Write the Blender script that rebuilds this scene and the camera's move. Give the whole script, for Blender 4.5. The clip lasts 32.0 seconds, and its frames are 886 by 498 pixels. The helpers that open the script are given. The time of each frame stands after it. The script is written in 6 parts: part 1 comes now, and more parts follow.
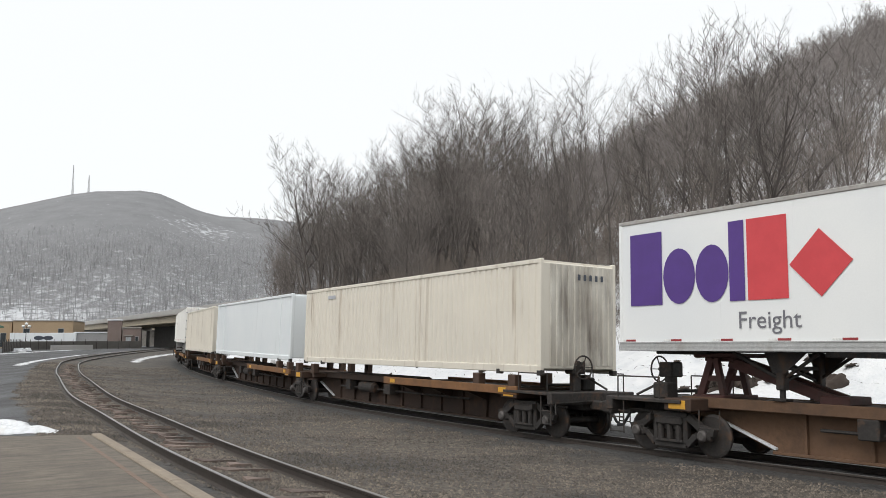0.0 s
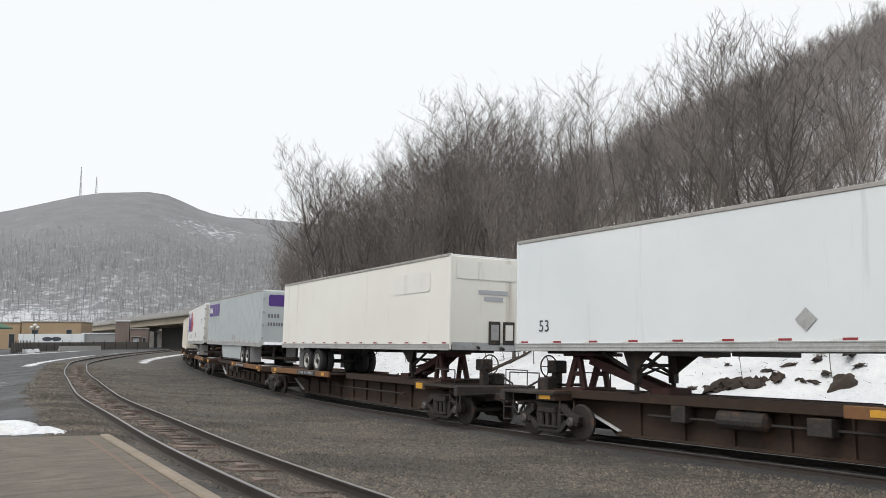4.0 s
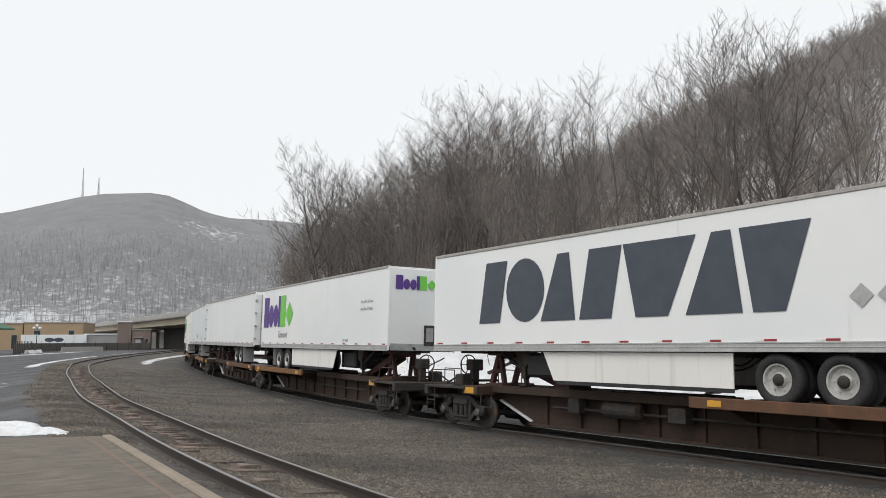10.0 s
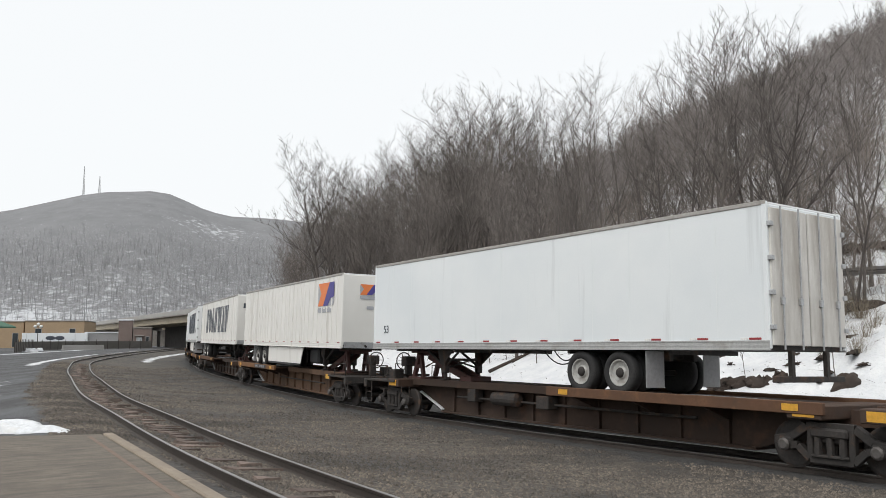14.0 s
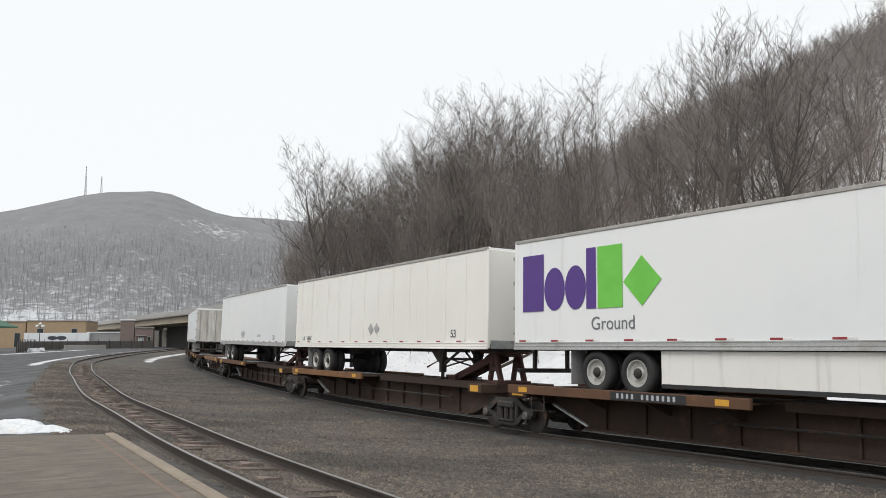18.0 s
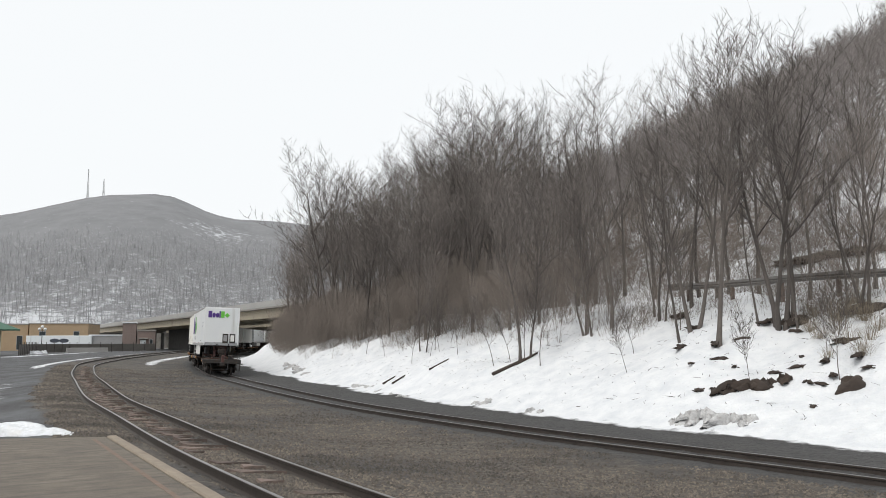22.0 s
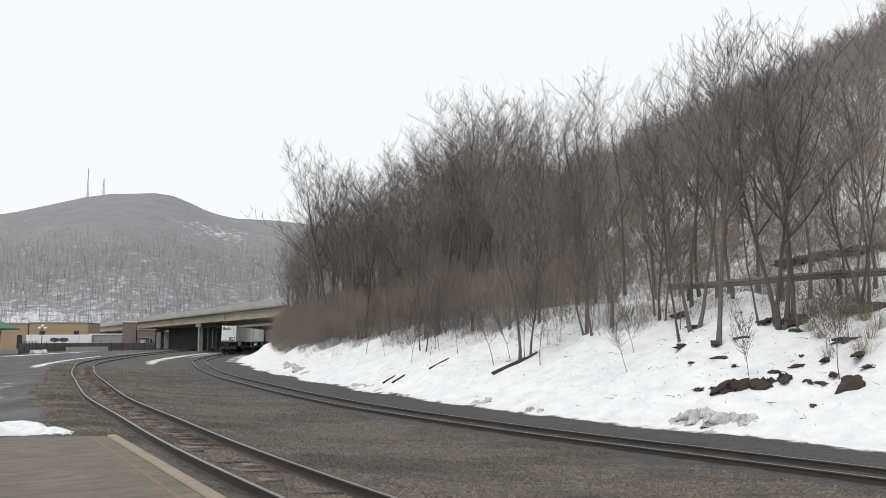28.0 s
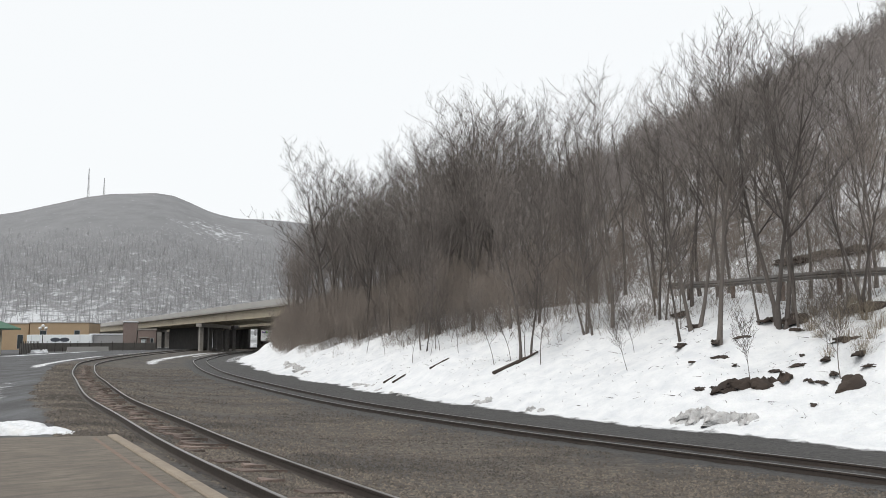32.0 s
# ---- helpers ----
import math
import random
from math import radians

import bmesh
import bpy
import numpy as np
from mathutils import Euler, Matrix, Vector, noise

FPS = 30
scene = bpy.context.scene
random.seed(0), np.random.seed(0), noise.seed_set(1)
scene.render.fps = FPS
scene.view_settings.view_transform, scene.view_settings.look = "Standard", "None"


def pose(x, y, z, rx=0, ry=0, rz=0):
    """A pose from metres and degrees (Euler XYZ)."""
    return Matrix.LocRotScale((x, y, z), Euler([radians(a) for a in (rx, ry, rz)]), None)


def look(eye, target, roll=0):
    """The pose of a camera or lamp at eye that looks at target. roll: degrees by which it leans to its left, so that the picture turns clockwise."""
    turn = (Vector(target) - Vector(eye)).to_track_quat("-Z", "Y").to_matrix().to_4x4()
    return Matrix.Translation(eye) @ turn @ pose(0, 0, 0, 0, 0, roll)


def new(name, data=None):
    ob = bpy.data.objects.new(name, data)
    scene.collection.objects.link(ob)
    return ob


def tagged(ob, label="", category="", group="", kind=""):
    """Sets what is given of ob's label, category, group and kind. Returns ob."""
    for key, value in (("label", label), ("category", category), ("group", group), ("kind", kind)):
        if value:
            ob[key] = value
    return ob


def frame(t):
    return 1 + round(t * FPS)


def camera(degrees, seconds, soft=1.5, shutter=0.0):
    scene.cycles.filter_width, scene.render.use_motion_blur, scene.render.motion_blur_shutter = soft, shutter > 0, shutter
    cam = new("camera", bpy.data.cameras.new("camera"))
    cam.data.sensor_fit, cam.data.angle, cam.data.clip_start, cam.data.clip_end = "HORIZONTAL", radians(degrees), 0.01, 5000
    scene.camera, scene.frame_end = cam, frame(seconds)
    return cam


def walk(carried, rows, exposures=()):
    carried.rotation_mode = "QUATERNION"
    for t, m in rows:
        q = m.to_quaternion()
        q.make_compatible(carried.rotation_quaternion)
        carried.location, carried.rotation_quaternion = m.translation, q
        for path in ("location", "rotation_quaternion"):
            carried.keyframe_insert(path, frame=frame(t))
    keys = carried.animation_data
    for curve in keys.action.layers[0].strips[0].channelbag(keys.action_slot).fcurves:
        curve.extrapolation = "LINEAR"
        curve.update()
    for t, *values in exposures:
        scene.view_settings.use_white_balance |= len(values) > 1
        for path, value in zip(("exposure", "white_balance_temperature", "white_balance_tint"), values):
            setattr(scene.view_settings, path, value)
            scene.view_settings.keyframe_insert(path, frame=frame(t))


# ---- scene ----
CAM_ROWS = [(0.0, -0.928, 6.454, -0.223), (0.1, 0.19, 6.33, -0.284), (0.2, 0.459, 6.299, -0.299), (0.3, 0.451, 6.299, -0.299), (0.5, 0.372, 6.299, -0.299), (1.0, 0.317, 6.306, -0.294), (1.5, 0.277, 6.375, -0.278), (2.0, -0.027, 6.427, -0.289), (2.5, -0.426, 6.436, -0.272), (3.0, -0.459, 6.434, -0.284), (3.5, -0.466, 6.486, -0.305), (5.5, -0.459, 6.487, -0.296), (6.0, -0.419, 6.487, -0.303), (6.5, -0.399, 6.487, -0.295), (7.0, -0.338, 6.487, -0.296), (7.5, -0.276, 6.487, -0.296), (8.0, -0.252, 6.521, -0.216), (8.5, -0.225, 6.513, -0.231), (9.0, -0.284, 6.497, -0.26), (9.5, -0.337, 6.541, -0.303), (10.0, -0.331, 6.54, -0.315), (10.5, -0.312, 6.519, -0.244), (11.0, -0.276, 6.487, -0.296), (11.5, -0.216, 6.471, -0.32), (12.0, -0.195, 6.419, -0.309), (12.5, -0.249, 6.404, -0.315), (13.0, -0.276, 6.426, -0.296), (14.0, -0.276, 6.426, -0.296), (14.5, -0.216, 6.426, -0.295), (16.5, -0.201, 6.455, -0.355), (17.0, -0.162, 6.486, -0.308), (17.5, -0.155, 6.487, -0.296), (18.0, -0.163, 6.436, -0.261), (18.5, -0.155, 6.426, -0.296), (21.0, -0.155, 6.426, -0.296), (21.5, -0.034, 6.426, -0.295), (22.0, -0.034, 6.609, -0.296), (25.5, -0.027, 6.601, -0.308), (27.5, -0.026, 6.592, -0.337), (28.0, -0.034, 6.557, -0.274), (29.0, -0.021, 6.55, -0.281), (29.5, -0.012, 6.522, -0.366), (30.5, -0.019, 6.526, -0.33), (31.0, -0.006, 6.526, -0.329), (31.5, -0.02, 6.516, -0.284), (32.0, 0.0, 6.533, -0.317)]


def cam_pose(turn, tilt, lean):
    return Matrix.Translation((0, 0, 1.783)) @ pose(0, 0, 0, 0, 0, turn) @ pose(0, 0, 0, 90 + tilt) @ pose(0, 0, 0, 0, 0, lean)


cam = camera(57.036, 32.0, soft=0.8)
walk(cam, [(t, cam_pose(a, b, c)) for t, a, b, c in CAM_ROWS], exposures=[(0, .05), (1, -.03), (2, -.09), (3, 0), (9, 0), (10, -.05), (11, -.03), (12, 0), (32, 0)])

# ---- light: a bright overcast winter sky ----
world = bpy.data.worlds.new("world")
scene.world = world
world.use_nodes = True
wn, wl = world.node_tree.nodes, world.node_tree.links
wn.clear()
sky = wn.new("ShaderNodeTexSky")
sky.sky_type, sky.sun_disc, sky.sun_elevation, sky.sun_rotation = "NISHITA", False, radians(48), radians(-150)
sky.air_density, sky.dust_density = 1.0, 4.0
cloud = wn.new("ShaderNodeMix")
cloud.data_type = "RGBA"
cloud.inputs[0].default_value = .93
cloud.inputs[7].default_value = (9.95, 10.18, 10.3, 1)
wl.new(sky.outputs[0], cloud.inputs[6])
back = wn.new("ShaderNodeBackground")
back.inputs[1].default_value = .1
wl.new(cloud.outputs[2], back.inputs[0])
wl.new(back.outputs[0], wn.new("ShaderNodeOutputWorld").inputs[0])
sun = new("sun", bpy.data.lights.new("sun", "SUN"))
sun.data.energy, sun.data.angle, sun.data.color = 1.8, radians(40), (1, .97, .93)
sun.matrix_world = look((0, 0, 80), (34, 42, 0))

# ---- materials ----


def mix_rgb(n, l, fac, a, b, how="MIX"):
    m = n.new("ShaderNodeMix")
    m.data_type, m.blend_type = "RGBA", how
    for i, v in ((0, fac), (6, a), (7, b)):
        if isinstance(v, bpy.types.NodeSocket):
            l.new(v, m.inputs[i])
        else:
            m.inputs[i].default_value = v if i == 0 else (*v, 1)
    return m.outputs[2]


def noise_of(n, l, where, scale, detail=4, rough=.6, lo=.35, hi=.65, stretch=None):
    if stretch:
        mp = n.new("ShaderNodeMapping")
        mp.inputs["Scale"].default_value = stretch
        l.new(where, mp.inputs[0])
        where = mp.outputs[0]
    t = n.new("ShaderNodeTexNoise")
    t.inputs["Scale"].default_value, t.inputs["Detail"].default_value, t.inputs["Roughness"].default_value = scale, detail, rough
    l.new(where, t.inputs["Vector"])
    r = n.new("ShaderNodeMapRange")
    r.inputs[1].default_value, r.inputs[2].default_value = lo, hi
    l.new(t.outputs[0], r.inputs[0])
    return r.outputs[0], t.outputs[0]


def surface(name, a, b, size=1.0, grain=12.0, rough=.8, metal=0.0, bump=.2, dirt=None, dirt_amount=.5, streak=None, coords="Object", vary=0.0, spec=.5, bump_size=None, mottle=1.0):
    """A material of two base colours that mix at a large size, with fine grain, and dirt of a third colour (streak: stretched upright)."""
    m = bpy.data.materials.new(name)
    m.use_nodes = True
    n, l = m.node_tree.nodes, m.node_tree.links
    bsdf = n["Principled BSDF"]
    where = n.new("ShaderNodeTexCoord").outputs[coords] if coords != "World" else n.new("ShaderNodeNewGeometry").outputs["Position"]
    big, _ = noise_of(n, l, where, size)
    fine, raw = noise_of(n, l, where, grain, 5, .7)
    col = mix_rgb(n, l, big, a, b)
    k = n.new("ShaderNodeMath")
    k.operation, k.inputs[1].default_value = "MULTIPLY", mottle
    l.new(fine, k.inputs[0])
    col = mix_rgb(n, l, k.outputs[0], col, tuple(c * .72 for c in a))
    if dirt:
        d, _ = noise_of(n, l, where, streak[0] if streak else size * 2.3, 6, .65, .62 - .25 * dirt_amount, .8, streak[1] if streak else None)
        col = mix_rgb(n, l, d, col, dirt)
    if vary:
        info = n.new("ShaderNodeObjectInfo")
        hsv = n.new("ShaderNodeHueSaturation")
        mr = n.new("ShaderNodeMapRange")
        mr.inputs[3].default_value, mr.inputs[4].default_value = 1 - vary, 1 + vary
        l.new(info.outputs["Random"], mr.inputs[0])
        l.new(mr.outputs[0], hsv.inputs["Value"])
        l.new(col, hsv.inputs["Color"])
        col = hsv.outputs[0]
    l.new(col, bsdf.inputs["Base Color"])
    bsdf.inputs["Roughness"].default_value, bsdf.inputs["Metallic"].default_value = rough, metal
    bsdf.inputs["Specular IOR Level"].default_value = spec
    if bump:
        bp = n.new("ShaderNodeBump")
        bp.inputs["Strength"].default_value, bp.inputs["Distance"].default_value = bump, .02
        if bump_size:
            _, raw = noise_of(n, l, where, bump_size, 6, .7)
        l.new(raw, bp.inputs["Height"])
        l.new(bp.outputs[0], bsdf.inputs["Normal"])
    return m


UP = (1.0, 1.0, .06)
M = {}
M["white"] = surface("white_panel", (.80, .81, .80), (.74, .76, .77), .25, 30, .38, 0, .03, (.50, .50, .48), .08, (1.6, UP), mottle=.1)
M["cool_white"] = surface("cool_white_panel", (.76, .79, .80), (.70, .74, .76), .3, 30, .35, 0, .03, (.46, .48, .49), .2, (1.6, UP), mottle=.1)
M["cream"] = surface("cream_panel", (.81, .80, .75), (.77, .755, .70), .3, 30, .45, 0, .04, (.42, .38, .32), .12, (1.6, UP), mottle=.1)
M["dull_white"] = surface("weathered_white_panel", (.79, .78, .745), (.73, .72, .685), .4, 24, .5, 0, .05, (.40, .37, .32), .28, (1.8, UP), mottle=.1)
M["silver"] = surface("silver_panel", (.50, .54, .55), (.445, .485, .50), .4, 30, .38, .1, .04, (.26, .28, .31), .35, (1.6, UP), mottle=.1)
M["container_paint"] = surface("cream_container_paint", (.70, .655, .565), (.63, .592, .515), .4, 30, .5, 0, .04, (.24, .165, .10), .22, (1.5, (1, 1, .09)), mottle=.1)
M["container_end"] = surface("rust_stained_container_end", (.66, .63, .56), (.52, .48, .41), .7, 20, .55, 0, .06, (.075, .05, .035), .75, (1.9, (1, 1, .16)), mottle=.3)
M["dirty_door"] = surface("dirty_white_doors", (.70, .68, .64), (.56, .54, .50), .7, 20, .5, 0, .05, (.26, .22, .175), .65, (1.7, (1, 1, .14)), mottle=.3)
M["alu"] = surface("aluminium", (.52, .53, .54), (.42, .43, .44), 1.5, 30, .45, .6, .05, (.22, .20, .18), .45)
M["dark_steel"] = surface("dark_steel", (.035, .032, .030), (.06, .05, .045), 1.5, 14, .7, .2, .2, (.13, .07, .04), .35)
M["rust"] = surface("rusty_brown_steel", (.085, .048, .031), (.048, .031, .024), .8, 9, .8, .1, .25, (.045, .032, .026), .55)
M["rust_orange"] = surface("orange_rust_steel", (.24, .115, .046), (.155, .078, .038), .9, 9, .8, .1, .25, (.09, .05, .03), .45)
# brown steel with rust, darkened in colour for the shadow under the cars
M["sill"] = surface("shaded_brown_steel", (.060, .036, .025), (.035, .025, .020), .8, 9, .85, .1, .25, (.10, .05, .03), .3)
M["brown_sill"] = surface("rust_brown_steel_sill", (.175, .100, .058), (.115, .069, .045), .7, 9, .85, .1, .25, (.055, .037, .028), .5)
M["rust_mid"] = surface("dark_rusty_rail", (.140, .070, .038), (.085, .048, .030), .9, 9, .85, .1, .25, (.20, .10, .045), .25)
M["red_frame"] = surface("dull_red_steel", (.105, .042, .036), (.07, .034, .03), 1.2, 12, .7, .1, .2, (.05, .035, .03), .5)
M["yellow"] = surface("yellow_reflector", (.72, .38, .04), (.60, .30, .03), 2, 12, .5, 0, .1, (.25, .14, .05), .4)
M["tyre"] = surface("tyre_rubber", (.022, .022, .023), (.035, .034, .033), 2, 20, .85, 0, .2)
M["rim"] = surface("white_rim", (.50, .50, .48), (.38, .37, .35), 3, 20, .45, .2, .1, (.22, .18, .14), .4)
M["black"] = surface("black_paint", (.02, .02, .022), (.03, .03, .03), 2, 20, .6, 0, .1)
M["grey_mark"] = surface("grey_print", (.42, .43, .46), (.37, .38, .41), 2, 20, .5, 0, 0, mottle=.12)
M["dark_mark"] = surface("charcoal_print", (.045, .055, .075), (.06, .07, .09), 2, 20, .5, 0, 0, mottle=.12)
M["purple"] = surface("purple_print", (.085, .035, .23), (.075, .03, .20), 2, 20, .45, 0, 0, mottle=.12)
M["orange"] = surface("orange_print", (.78, .22, .06), (.72, .19, .05), 2, 20, .45, 0, 0, mottle=.12)
M["red_print"] = surface("red_print", (.62, .06, .07), (.56, .05, .06), 2, 20, .45, 0, 0, mottle=.12)
M["green"] = surface("green_print", (.16, .56, .07), (.14, .50, .06), 2, 20, .45, 0, 0, mottle=.12)
M["blue"] = surface("indigo_print", (.07, .06, .28), (.06, .05, .24), 2, 20, .45, 0, 0, mottle=.12)
M["red"] = surface("red_reflector", (.50, .03, .03), (.40, .025, .03), 3, 20, .35, 0, 0)
M["rail"] = surface("brown_rail_steel", (.070, .056, .048), (.05, .041, .036), 1.2, 16, .65, .3, .2, (.03, .025, .022), .4, coords="World")
M["rail_top"] = surface("worn_rail_head", (.30, .29, .28), (.22, .21, .20), 2, 18, .38, .8, .05, coords="World")
M["tie"] = surface("weathered_sleeper_wood", (.172, .128, .108), (.112, .087, .075), 1.5, 14, .9, 0, .5, (.05, .045, .04), .5, vary=.35)
M["stone"] = surface("ballast_stone", (.20, .175, .15), (.13, .115, .10), 2.5, 20, .9, 0, .4, coords="World")
_n, _l = M["stone"].node_tree.nodes, M["stone"].node_tree.links
_b = _n["Principled BSDF"]
_c = mix_rgb(_n, _l, _n.new("ShaderNodeNewGeometry").outputs["Random Per Island"], (.026, .0215, .0172), (.185, .153, .121))
_c = mix_rgb(_n, _l, .75, _b.inputs["Base Color"].links[0].from_socket, _c)
_w = _n.new("ShaderNodeNewGeometry").outputs["Position"]
_k, _ = noise_of(_n, _l, _w, .45, 6, .7, .44, .58, (.6, 1, 1))
_l.new(mix_rgb(_n, _l, _k, _c, mix_rgb(_n, _l, .62, _c, (.022, .0205, .019))), _b.inputs["Base Color"])
M["snow"] = surface("old_snow", (.74, .76, .78), (.68, .70, .73), .5, 8, .6, 0, .25, (.62, .61, .59), .1, coords="World")
M["dirty_snow"] = surface("dirty_snow", (.58, .58, .58), (.42, .41, .40), 4, 14, .7, 0, .9, (.16, .145, .13), .5, coords="World")
M["bark"] = surface("grey_brown_bark", (.155, .135, .122), (.10, .088, .08), 1.2, 14, .95, 0, .4, coords="Object", vary=.3)
M["twig"] = surface("brown_twigs", (.29, .258, .24), (.22, .196, .183), .4, 3, .95, 0, 0, vary=.25)
M["brush"] = surface("dry_brush_stems", (.25, .213, .183), (.18, .155, .136), .5, 3, .95, 0, 0, vary=.2)
# paler and bluer than near bark: haze across the valley put into the colours
M["hazed_wood"] = surface("bare_woods_in_haze", (.37, .371, .38), (.42, .421, .43), .02, .3, .95, 0, 0, coords="World", mottle=.15)
M["hazed_stem"] = surface("bare_stems_in_haze", (.25, .249, .252), (.31, .309, .313), .02, .3, .95, 0, 0, coords="World", mottle=.4)
M["rock"] = surface("brown_earth_and_rock", (.065, .048, .038), (.035, .029, .026), 1.6, 8, .95, 0, .8, coords="World")
M["concrete"] = surface("stained_concrete", (.36, .34, .31), (.28, .265, .24), .6, 14, .85, 0, .25, (.17, .15, .13), .5, coords="World")
M["girder"] = surface("tan_painted_girder", (.46, .40, .30), (.40, .35, .27), .25, 12, .7, 0, .1, (.25, .2, .15), .35, coords="World")
M["parapet"] = surface("grey_bridge_parapet", (.42, .41, .39), (.34, .33, .32), .2, 12, .8, 0, .1, coords="World")
M["brick"] = surface("tan_brick", (.45, .335, .215), (.39, .285, .185), .3, 6, .9, 0, .3, coords="World")
M["red_brick"] = surface("brown_brick", (.24, .185, .165), (.20, .16, .145), .3, 6, .9, 0, .3, coords="World")
M["glass"] = surface("dark_window_glass", (.04, .05, .055), (.03, .035, .04), 1, 4, .12, 0, 0)
M["roof_green"] = surface("green_roof_metal", (.06, .16, .10), (.05, .13, .085), .6, 10, .5, 0, .1)
M["cream_wall"] = surface("cream_painted_wall", (.62, .57, .46), (.56, .51, .42), .6, 12, .8, 0, .1)
M["grey_wall"] = surface("grey_siding", (.38, .38, .38), (.32, .32, .33), .4, 10, .7, 0, .1)
M["lamp_glass"] = surface("white_lamp_globe", (.82, .82, .80), (.78, .78, .76), 3, 20, .3, 0, 0)
M["far_twig"] = surface("grey_brown_twigs_on_the_hill", (.29, .262, .248), (.235, .213, .203), .05, .6, .95, 0, 0, coords="World")
M["asphalt"] = surface("road_asphalt", (.075, .073, .072), (.055, .054, .053), .6, 18, .9, 0, .3, coords="World")


CLEARING_A, CLEARING_B = (-197, 699, 85), (-211, 397, 26)


def ground_material():
    """Ballast and cinders by the tracks, wet asphalt beside them, leaf litter and snow on the bank and hills, by zones of the ground."""
    m = bpy.data.materials.new("ground_surface")
    m.use_nodes = True
    n, l = m.node_tree.nodes, m.node_tree.links
    bsdf = n["Principled BSDF"]
    where = n.new("ShaderNodeNewGeometry").outputs["Position"]

    def zone(name):
        z = n.new("ShaderNodeAttribute")
        z.attribute_name = name
        return z.outputs["Fac"]

    def soft(zone_socket, size, amount):
        """The zone's edge, broken up."""
        _, t = noise_of(n, l, where, size, 6, .65)
        k = n.new("ShaderNodeMath")
        k.operation = "MULTIPLY_ADD"
        k.inputs[1].default_value, k.inputs[2].default_value = amount, -.5 * amount
        l.new(t, k.inputs[0])
        s = n.new("ShaderNodeMath")
        l.new(zone_socket, s.inputs[0])
        l.new(k.outputs[0], s.inputs[1])
        r = n.new("ShaderNodeMapRange")
        r.inputs[1].default_value, r.inputs[2].default_value = .44, .56
        l.new(s.outputs[0], r.inputs[0])
        return r.outputs[0]

    vor = n.new("ShaderNodeTexVoronoi")
    vor.inputs["Scale"].default_value = 13
    l.new(where, vor.inputs["Vector"])
    pebble = n.new("ShaderNodeSeparateColor")
    l.new(vor.outputs["Color"], pebble.inputs[0])
    gravel = mix_rgb(n, l, pebble.outputs[0], (.019, .0157, .0125), (.155, .128, .101))
    patch, _ = noise_of(n, l, where, .22, 5, .6, .42, .62)
    gravel = mix_rgb(n, l, patch, gravel, mix_rgb(n, l, pebble.outputs[1], (.022, .018, .014), (.125, .102, .080)))
    dark, _ = noise_of(n, l, where, .45, 6, .7, .44, .60, (.6, 1, 1))
    gravel = mix_rgb(n, l, dark, gravel, mix_rgb(n, l, pebble.outputs[1], (.015, .0145, .0145), (.060, .059, .060)))
    mott, _ = noise_of(n, l, where, 3.2, 6, .75, .40, .62)
    brown, _ = noise_of(n, l, where, .09, 5, .6, .45, .6)
    gravel = mix_rgb(n, l, brown, gravel, mix_rgb(n, l, pebble.outputs[2], (.030, .025, .020), (.175, .146, .116)))
    gravel = mix_rgb(n, l, mott, mix_rgb(n, l, .65, gravel, (.026, .023, .020)), gravel)
    cinder = mix_rgb(n, l, pebble.outputs[1], (.018, .0175, .0175), (.060, .058, .057))
    cinder_patch, _ = noise_of(n, l, where, .8, 4, .6, .4, .75)
    cinder = mix_rgb(n, l, cinder_patch, cinder, mix_rgb(n, l, pebble.outputs[2], (.022, .021, .020), (.075, .072, .069)))
    wet_a, _ = noise_of(n, l, where, .35, 5, .6)
    asphalt = mix_rgb(n, l, wet_a, (.033, .033, .034), (.060, .060, .061))
    film, _ = noise_of(n, l, where, .55, 7, .7, .46, .70, (1, .35, 1))
    asphalt = mix_rgb(n, l, film, asphalt, (.110, .113, .121))
    lit, _ = noise_of(n, l, where, 1.4, 6, .7)
    litter = mix_rgb(n, l, lit, (.075, .063, .054), (.13, .112, .097))
    sn, _ = noise_of(n, l, where, 1.3, 8, .68, .3, .6)
    snow = mix_rgb(n, l, sn, (.56, .58, .605), (.70, .71, .72))
    crust, _ = noise_of(n, l, where, 4, 7, .75, .60, .78)
    snow = mix_rgb(n, l, crust, snow, (.60, .59, .57))
    col = mix_rgb(n, l, soft(zone("asphalt_zone"), .9, .5), gravel, asphalt)
    col = mix_rgb(n, l, soft(zone("cinder_zone"), 1.5, .45), col, cinder)
    col = mix_rgb(n, l, soft(zone("litter_zone"), .35, .6), col, litter)
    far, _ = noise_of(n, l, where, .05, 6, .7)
    # the haze over the mountain is mixed into this blue-grey
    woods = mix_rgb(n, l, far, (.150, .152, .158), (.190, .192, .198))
    # snow between the trees of the mountain: thin towards its top, open in two clearings
    level = n.new("ShaderNodeSeparateXYZ")
    l.new(where, level.inputs[0])
    low = n.new("ShaderNodeMapRange")
    low.inputs[1].default_value, low.inputs[2].default_value, low.inputs[3].default_value, low.inputs[4].default_value = 8, 88, .024, -.13
    l.new(level.outputs[2], low.inputs[0])
    total = low.outputs[0]
    for at, reach_ in ((CLEARING_A, 36), (CLEARING_B, 34)):
        gap = n.new("ShaderNodeVectorMath")
        gap.operation, gap.inputs[1].default_value = "DISTANCE", at
        l.new(where, gap.inputs[0])
        near = n.new("ShaderNodeMapRange")
        near.inputs[1].default_value, near.inputs[2].default_value, near.inputs[3].default_value, near.inputs[4].default_value = reach_ * .3, reach_ * 1.6, .135, 0
        l.new(gap.outputs["Value"], near.inputs[0])
        both = n.new("ShaderNodeMath")
        l.new(total, both.inputs[0])
